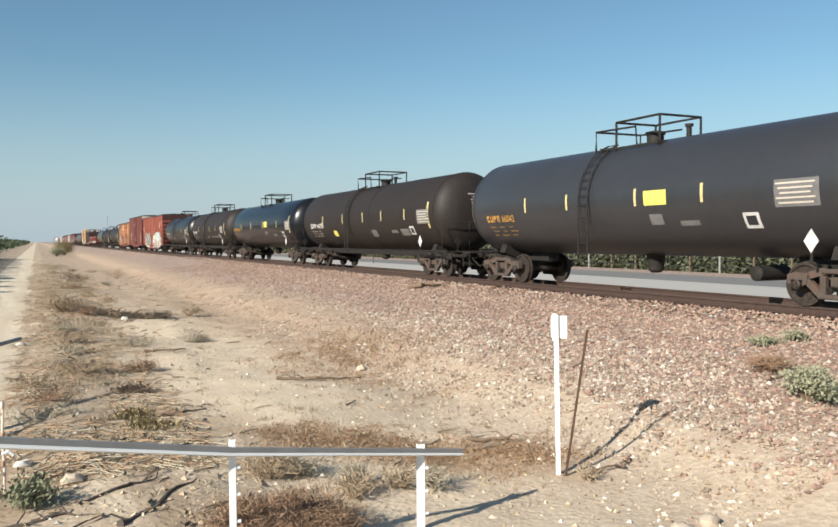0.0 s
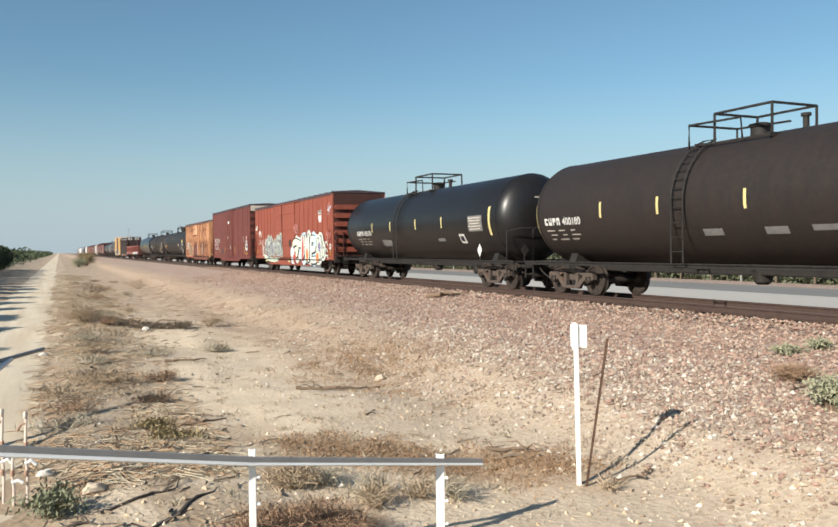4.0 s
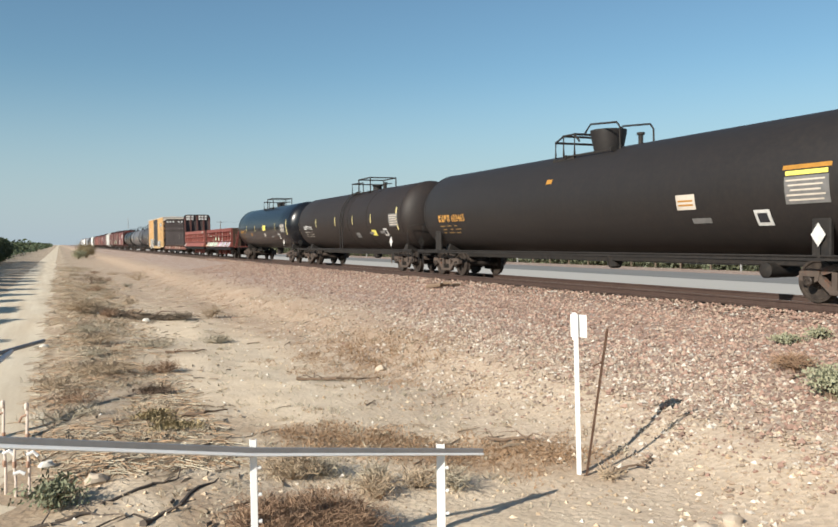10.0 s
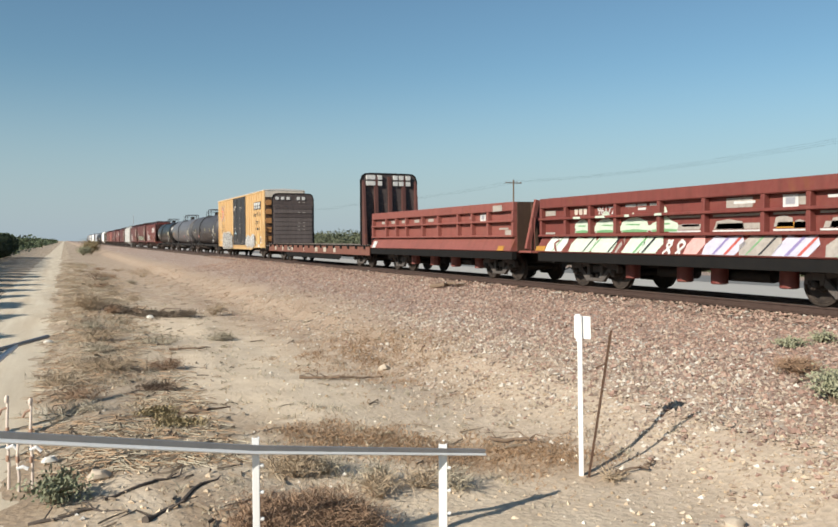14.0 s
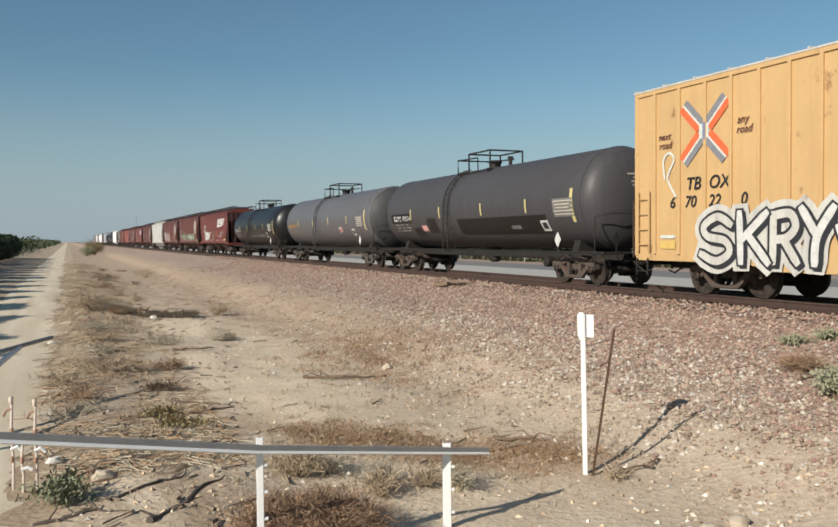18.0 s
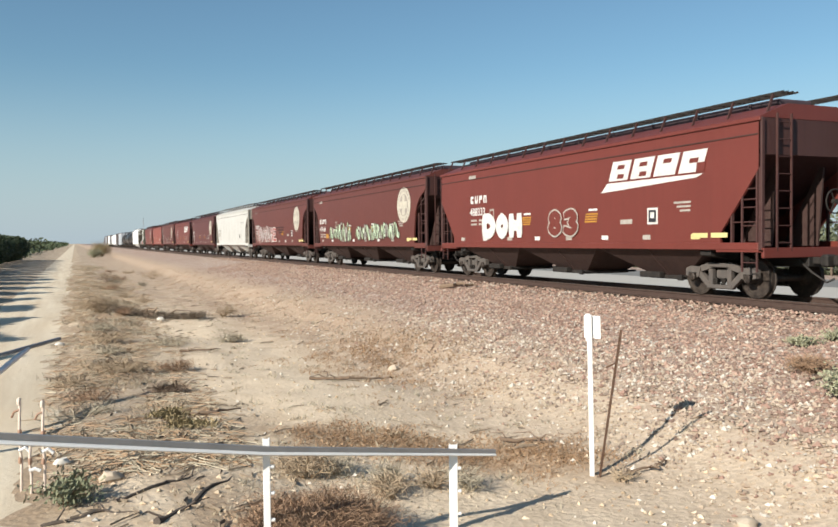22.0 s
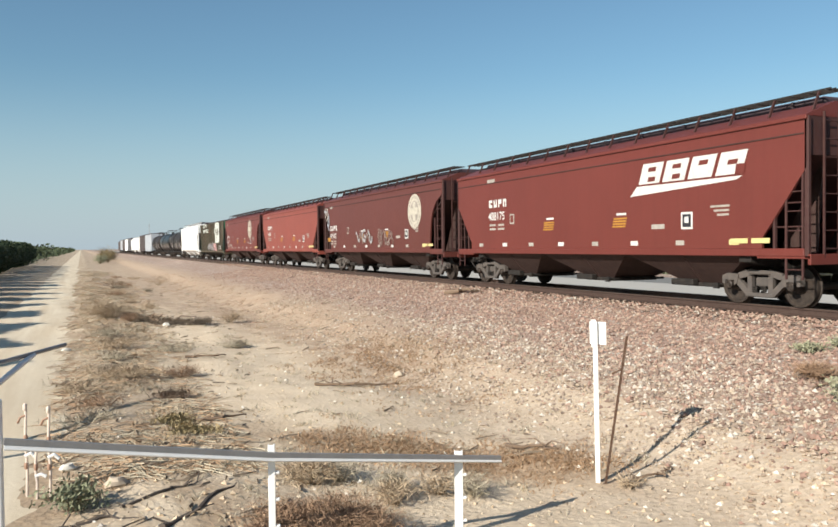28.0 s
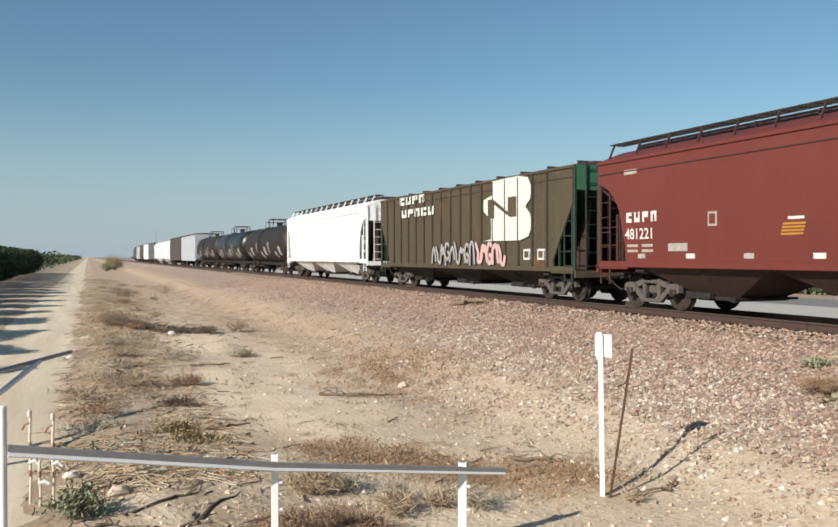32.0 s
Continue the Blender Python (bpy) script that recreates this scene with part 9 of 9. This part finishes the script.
    for sy in (-1, 1):
        o.part("end_top_panel", Shape().box(-1.47, 1.47, sy * 9.60, sy * 9.63, 4.62, 5.08, 0.01), FADED_CREAM, "faded cream end panel")


def grey_tanks():
    p = tank_car(303.85, 287.0, TANK_MIDGREY, "dark grey tank car with darker repainted patches", top=4.12, dome=0.12)
    tank_marks(p, WHITE_PAINT, "192514", 6.83, (4.88, 2.0, -1.51, -4.59), z=2.2, panel=-6.7)
    for y, z, w, h2 in ((4.4, 1.72, 0.9, 0.34), (2.86, 1.95, 0.85, 0.6), (-2.6, 1.85, 6.2, 0.6), (6.0, 2.3, 2.2, 0.42)):
        p.patch(y, z, w, h2, TANK_BLACK, "repaint_patch", "darker repainted patch", lift=0.004)
    p.patch(3.7, 1.86, 0.5, 0.22, SPRAY_PINK, "stencil")
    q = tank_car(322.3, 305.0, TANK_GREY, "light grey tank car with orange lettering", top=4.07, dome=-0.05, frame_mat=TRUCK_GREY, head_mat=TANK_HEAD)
    tank_marks(q, ORANGE_LET, "201180", 7.36, (5.09, 1.78, -1.3, -4.59), z=2.2, panel=-6.6)
    q.patch(-3.4, 1.93, 0.5, 0.3, WHITE_PAINT, "placard", "white placard with red print")
    q.patch(-3.4, 1.93, 0.34, 0.18, SPRAY_RED, "stencil", lift=0.012)
    r = tank_car(340.98, 324.6, TANK_BLACK, "black tank car with white lettering", dome=0.1)
    tank_marks(r, WHITE_PAINT, "192566", 6.94, (4.99, 2.04, -1.11, -3.79), z=2.15, panel=-5.9)
    for y in (-0.1, -1.7, -3.4):
        r.patch(y, 1.74, 0.75, 0.16, GREY_PLATE, "stencil")


def hoppers():
    S = hopper_car(359.73, 343.33, HOPPER_RED, "red covered hopper with slanted white emblem and tags", "angled")
    hopper_marks(S, "488333", "swoosh", 5.6, 2.3)
    lettered(S, (("D", 4.66, 3.54, 1.42, 2.36), ("O", 3.58, 2.68, 1.43, 2.34), ("H", 2.72, 1.74, 1.42, 2.34)), (WHITE_PAINT,), WHITE_PAINT, 0.30, 0.03, 0.03, None, 0, None, False)
    lettered(S, (("8", 0.28, -0.62, 1.46, 2.34), ("3", -0.58, -1.48, 1.46, 2.34)), (HOPPER_RED,), DUSTY_WHITE, 0.22, 0.05, 0.03, None, 0, None, False)
    T = hopper_car(378.4, 361.2, HOPPER_RED2, "red covered hopper with round emblem and pale graffiti", "round", eave=4.1)
    hopper_marks(T, "479164", "cross", 7.15, 1.98, (-6.2, 3.0, 0.79))
    for k, (a, b, lo, hi, n) in enumerate(((5.07, 3.7, 1.57, 2.16, 5), (3.65, 1.35, 1.38, 2.44, 8), (0.42, -2.45, 1.40, 2.19, 11), (-2.5, -5.55, 1.51, 2.24, 11))):
        wild_tag(T, a, b, lo, hi, (SPRAY_SAGE, SPRAY_GREEN, DUSTY_WHITE), SPRAY_DARK, 4 + k, n, 0.10, 0.03, 0.03)
    T.patch(5.7, 1.7, 0.5, 0.24, ORANGE_PLATE, "placard", "orange placard")
    U = hopper_car(397.07, 379.89, HOPPER_RED2, "red covered hopper with round emblem and pink graffiti", "round", eave=4.1)
    hopper_marks(U, "473350", "cross", 7.0, 1.98, (-6.0, 2.93, 0.78))
    wild_tag(U, 5.95, 0.95, 1.38, 2.52, (SPRAY_BRICK, HOPPER_RED2), WHITE_PAINT, 3, 9, 0.11, 0.07, 0.03)
    lettered(U, (("E", 0.95, -0.26, 1.38, 2.5),), (SPRAY_BRICK,), WHITE_PAINT, 0.14, 0.055, 0.03, None, 0, None, False)
    for k in range(3):
        U.patch(-1.3 - 0.15 * k, 2.42 - 0.18 * k, 2.2 - 0.5 * k, 0.10, HOPPER_END, "scrape", "dark scraped streak", lift=0.02)
    V = hopper_car(415.22, 398.76, HOPPER_CREAM, "cream covered hopper with dark oval ends", "round", eave=4.14, end_mat=CREAM_END)
    V.patch(-4.53, 1.93, 0.36, 0.34, SPRAY_DARK, "stencil", lift=0.02)
    for k in range(2):
        V.patch(6.1 - 0.4 * k, 2.55, 0.3, 0.12, GREY_PLATE, "stencil", lift=0.02)
        V.patch(6.1, 2.25 - 0.2 * k, 0.8, 0.14, DUSTY_WHITE, "stencil", lift=0.02)
    for k in range(8):
        V.patch(5.2 - 1.5 * k, 2.5, 0.035, 1.9, DUSTY_WHITE, "panel_seam", lift=0.012)
    V.patch(-5.6, 3.1, 1.5, 0.05, GREY_PLATE, "scratch", lift=0.012)
    W = hopper_car(434.17, 417.0, HOPPER_DARK, "dark red covered hopper with round emblem", "round", eave=4.1)
    hopper_marks(W, "479134", "cross")
    X = hopper_car(452.91, 436.54, HOPPER_RED, "red covered hopper with slanted white emblem", "angled")
    hopper_marks(X, "488175", "swoosh", 5.6, 2.32)
    Y = hopper_car(471.42, 454.3, HOPPER_RED2, "faded red covered hopper with round emblem and scribbles", "round", eave=4.1)
    hopper_marks(Y, "475437", "cross", 7.3, 1.92, (-5.64, 2.96, 0.76))
    wild_tag(Y, 2.4, 0.0, 1.6, 2.3, (SPRAY_GREY, HOPPER_RED2), DUSTY_WHITE, 5, 5, 0.07, 0.035, 0.03)
    wild_tag(Y, -0.9, -2.9, 1.5, 2.25, (HOPPER_RED2,), DUSTY_WHITE, 7, 4, 0.08, 0.03, 0.03)
    for k, pts in enumerate((((8.3, 3.75), (8.2, 3.2)), ((8.45, 3.55), (8.05, 3.5)), ((8.0, 3.3), (7.85, 3.7), (7.7, 3.2), (7.95, 3.0)), ((7.7, 2.9), (7.5, 3.3), (7.45, 2.7), (7.75, 2.75), (7.4, 2.4)))):
        ribbon(Y, list(pts), 0.11, SPRAY_GREY if k % 2 else DUSTY_WHITE, "graffiti_stroke", 0.02 + 0.004 * k)
    Y.patch(7.55, 1.85, 0.5, 0.22, ORANGE_PLATE, "placard", "orange placard")
    Z = hopper_car(489.26, 472.99, HOPPER_BRIGHT, "bright red covered hopper with white number", "angled")
    hopper_marks(Z, "66539", "", 6.2, 2.3, size=0.42)
    a = hopper_car(507.55, 490.5, HOPPER_RED, "red covered hopper with round cream emblem", "round", eave=4.1)
    hopper_marks(a, "481221", "cross", 7.2, 1.9, (-4.42, 3.04, 0.81))
    a.patch(5.1, 1.66, 0.7, 0.2, DUSTY_WHITE, "stencil", lift=0.02)
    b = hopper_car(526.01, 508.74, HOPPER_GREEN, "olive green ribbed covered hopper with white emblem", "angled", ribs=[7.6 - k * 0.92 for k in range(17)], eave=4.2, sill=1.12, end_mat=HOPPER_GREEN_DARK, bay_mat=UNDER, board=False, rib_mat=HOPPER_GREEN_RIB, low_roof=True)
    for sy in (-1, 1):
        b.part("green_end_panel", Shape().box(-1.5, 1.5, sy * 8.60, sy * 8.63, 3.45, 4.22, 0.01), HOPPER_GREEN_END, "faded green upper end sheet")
    for z, y0, n in ((3.98, 5.55, 4), (3.40, 5.3, 5)):
        for q in range(n):
            block_mark(b, y0 - 0.78 * q, z, 0.60, 0.36, SPRAY_WHITE, q + n, 0.055)
    outer = [(-2.7, 2.0), (-3.35, 2.05), (-3.35, 2.75), (-2.75, 3.1), (-2.75, 3.5), (-3.4, 3.65), (-3.4, 4.15), (-5.3, 4.18), (-5.95, 4.08), (-6.2, 3.75), (-6.12, 3.35), (-5.8, 3.12), (-6.12, 2.85), (-6.22, 2.45), (-6.0, 2.1), (-5.4, 1.98)]
    b.blob(outer, SPRAY_WHITE, "white_emblem", 0.055, "large white block emblem")
    b.blob([(-3.1, 2.8), (-3.1, 3.5), (-3.5, 3.5), (-4.6, 3.0), (-4.6, 3.5), (-5.2, 3.5), (-5.2, 2.8), (-4.75, 2.8), (-3.6, 3.3), (-3.6, 2.8)], HOPPER_GREEN, "emblem_cut", 0.061)
    wild_tag(b, 2.1, -2.0, 1.12, 2.06, (SPRAY_GREY, DUSTY_WHITE), SPRAY_DARK, 8, 9, 0.13, 0.035, 0.06)
    wild_tag(b, -2.08, -4.3, 1.14, 1.98, (SPRAY_PINK,), SPRAY_GREY, 9, 5, 0.12, 0.03, 0.06)
    for y in (-5.9, -6.8):
        b.patch(y, 1.5, 0.4, 0.36, WHITE_PAINT, "stencil_frame", lift=0.066)
        b.patch(y, 1.5, 0.26, 0.22, HOPPER_GREEN, "stencil", lift=0.072)
    hopper_car(546.4, 528.2, HOPPER_WHITE, "bright white covered hopper with white posts", "round", eave=4.14)


def tail_of_train():
    at = 547.8
    for kind, length, mat, label in (("t", 16.6, TANK_BROWN, "black tank car with pale graffiti patches"), ("t", 16.6, TANK_BLACK, "black tank car with pale graffiti patches"), ("t", 16.6, TANK_BROWN, "black tank car with pale graffiti patches"),
                                     ("b", 17.2, PALE_GREY_BOX, "plain pale grey boxcar in sunlight"), ("b", 17.0, BULK_DARK, "plain dark grey boxcar"), ("h", 17.0, HOPPER_WHITE, "plain pale white covered hopper"), ("h", 17.0, HOPPER_WHITE, "plain pale white covered hopper"),
                                     ("b", 18.5, TANK_GREY, "plain dark grey boxcar far back"), ("b", 15.6, HOPPER_WHITE, "plain white boxcar far back"), ("b", 15.6, BULK_DARK, "plain dark grey boxcar far back"), ("b", 15.6, PALE_GREY_BOX, "plain pale grey boxcar far back"), ("h", 17.0, BULK_DARK, "plain dark covered hopper far back")):
        if kind == "t":
            c = tank_car(at + length, at, mat, label)
            for k, y in enumerate((6.2, 4.6, 2.2, 0.6, -1.0, -2.6, -4.8, -6.4)):
                c.patch(y, 1.9 + 0.3 * ((k * 7) % 3 - 1), 0.7, 0.5 + 0.2 * (k % 3), (SPRAY_GREY, DUSTY_WHITE, GREY_PLATE)[k % 3], "graffiti_fill")
        elif kind == "h":
            hopper_car(at + length, at, mat, label)
        else:
            box_car(at + length, at, mat, label, ribs=[-6 + 1.2 * k for k in range(11)], top=4.7)
        at += length + 1.3


front_tanks()
red_boxcars()
rusty_boxcar()
middle_tanks()
work_cars()
yellow_boxcar()
grey_tanks()
hoppers()
tail_of_train()


def motions():
    """The whole train rolls past on the straight track; wheels turn while they pass near."""
    for e, start in TRAIN:
        walk(e, [(t, pose(TRACK, start - travelled(t), 0)) for t in range(0, 33, 2)])
    for w, start in SPIN:
        near = [k / 30 for k in range(0, 961) if -6 < start - travelled(k / 30) < 42]
        if not near:
            continue
        x, y, z = w.location
        first = travelled(near[0])
        turn = [(t, pose(x, y, z, math.degrees((travelled(t) - first) / 0.457), 0, 0)) for t in near]
        before = [(0, turn[0][1])] if near[0] > 0 else []
        after = [(32, turn[-1][1])] if near[-1] < 32 else []
        walk(w, before + turn + after)


motions()
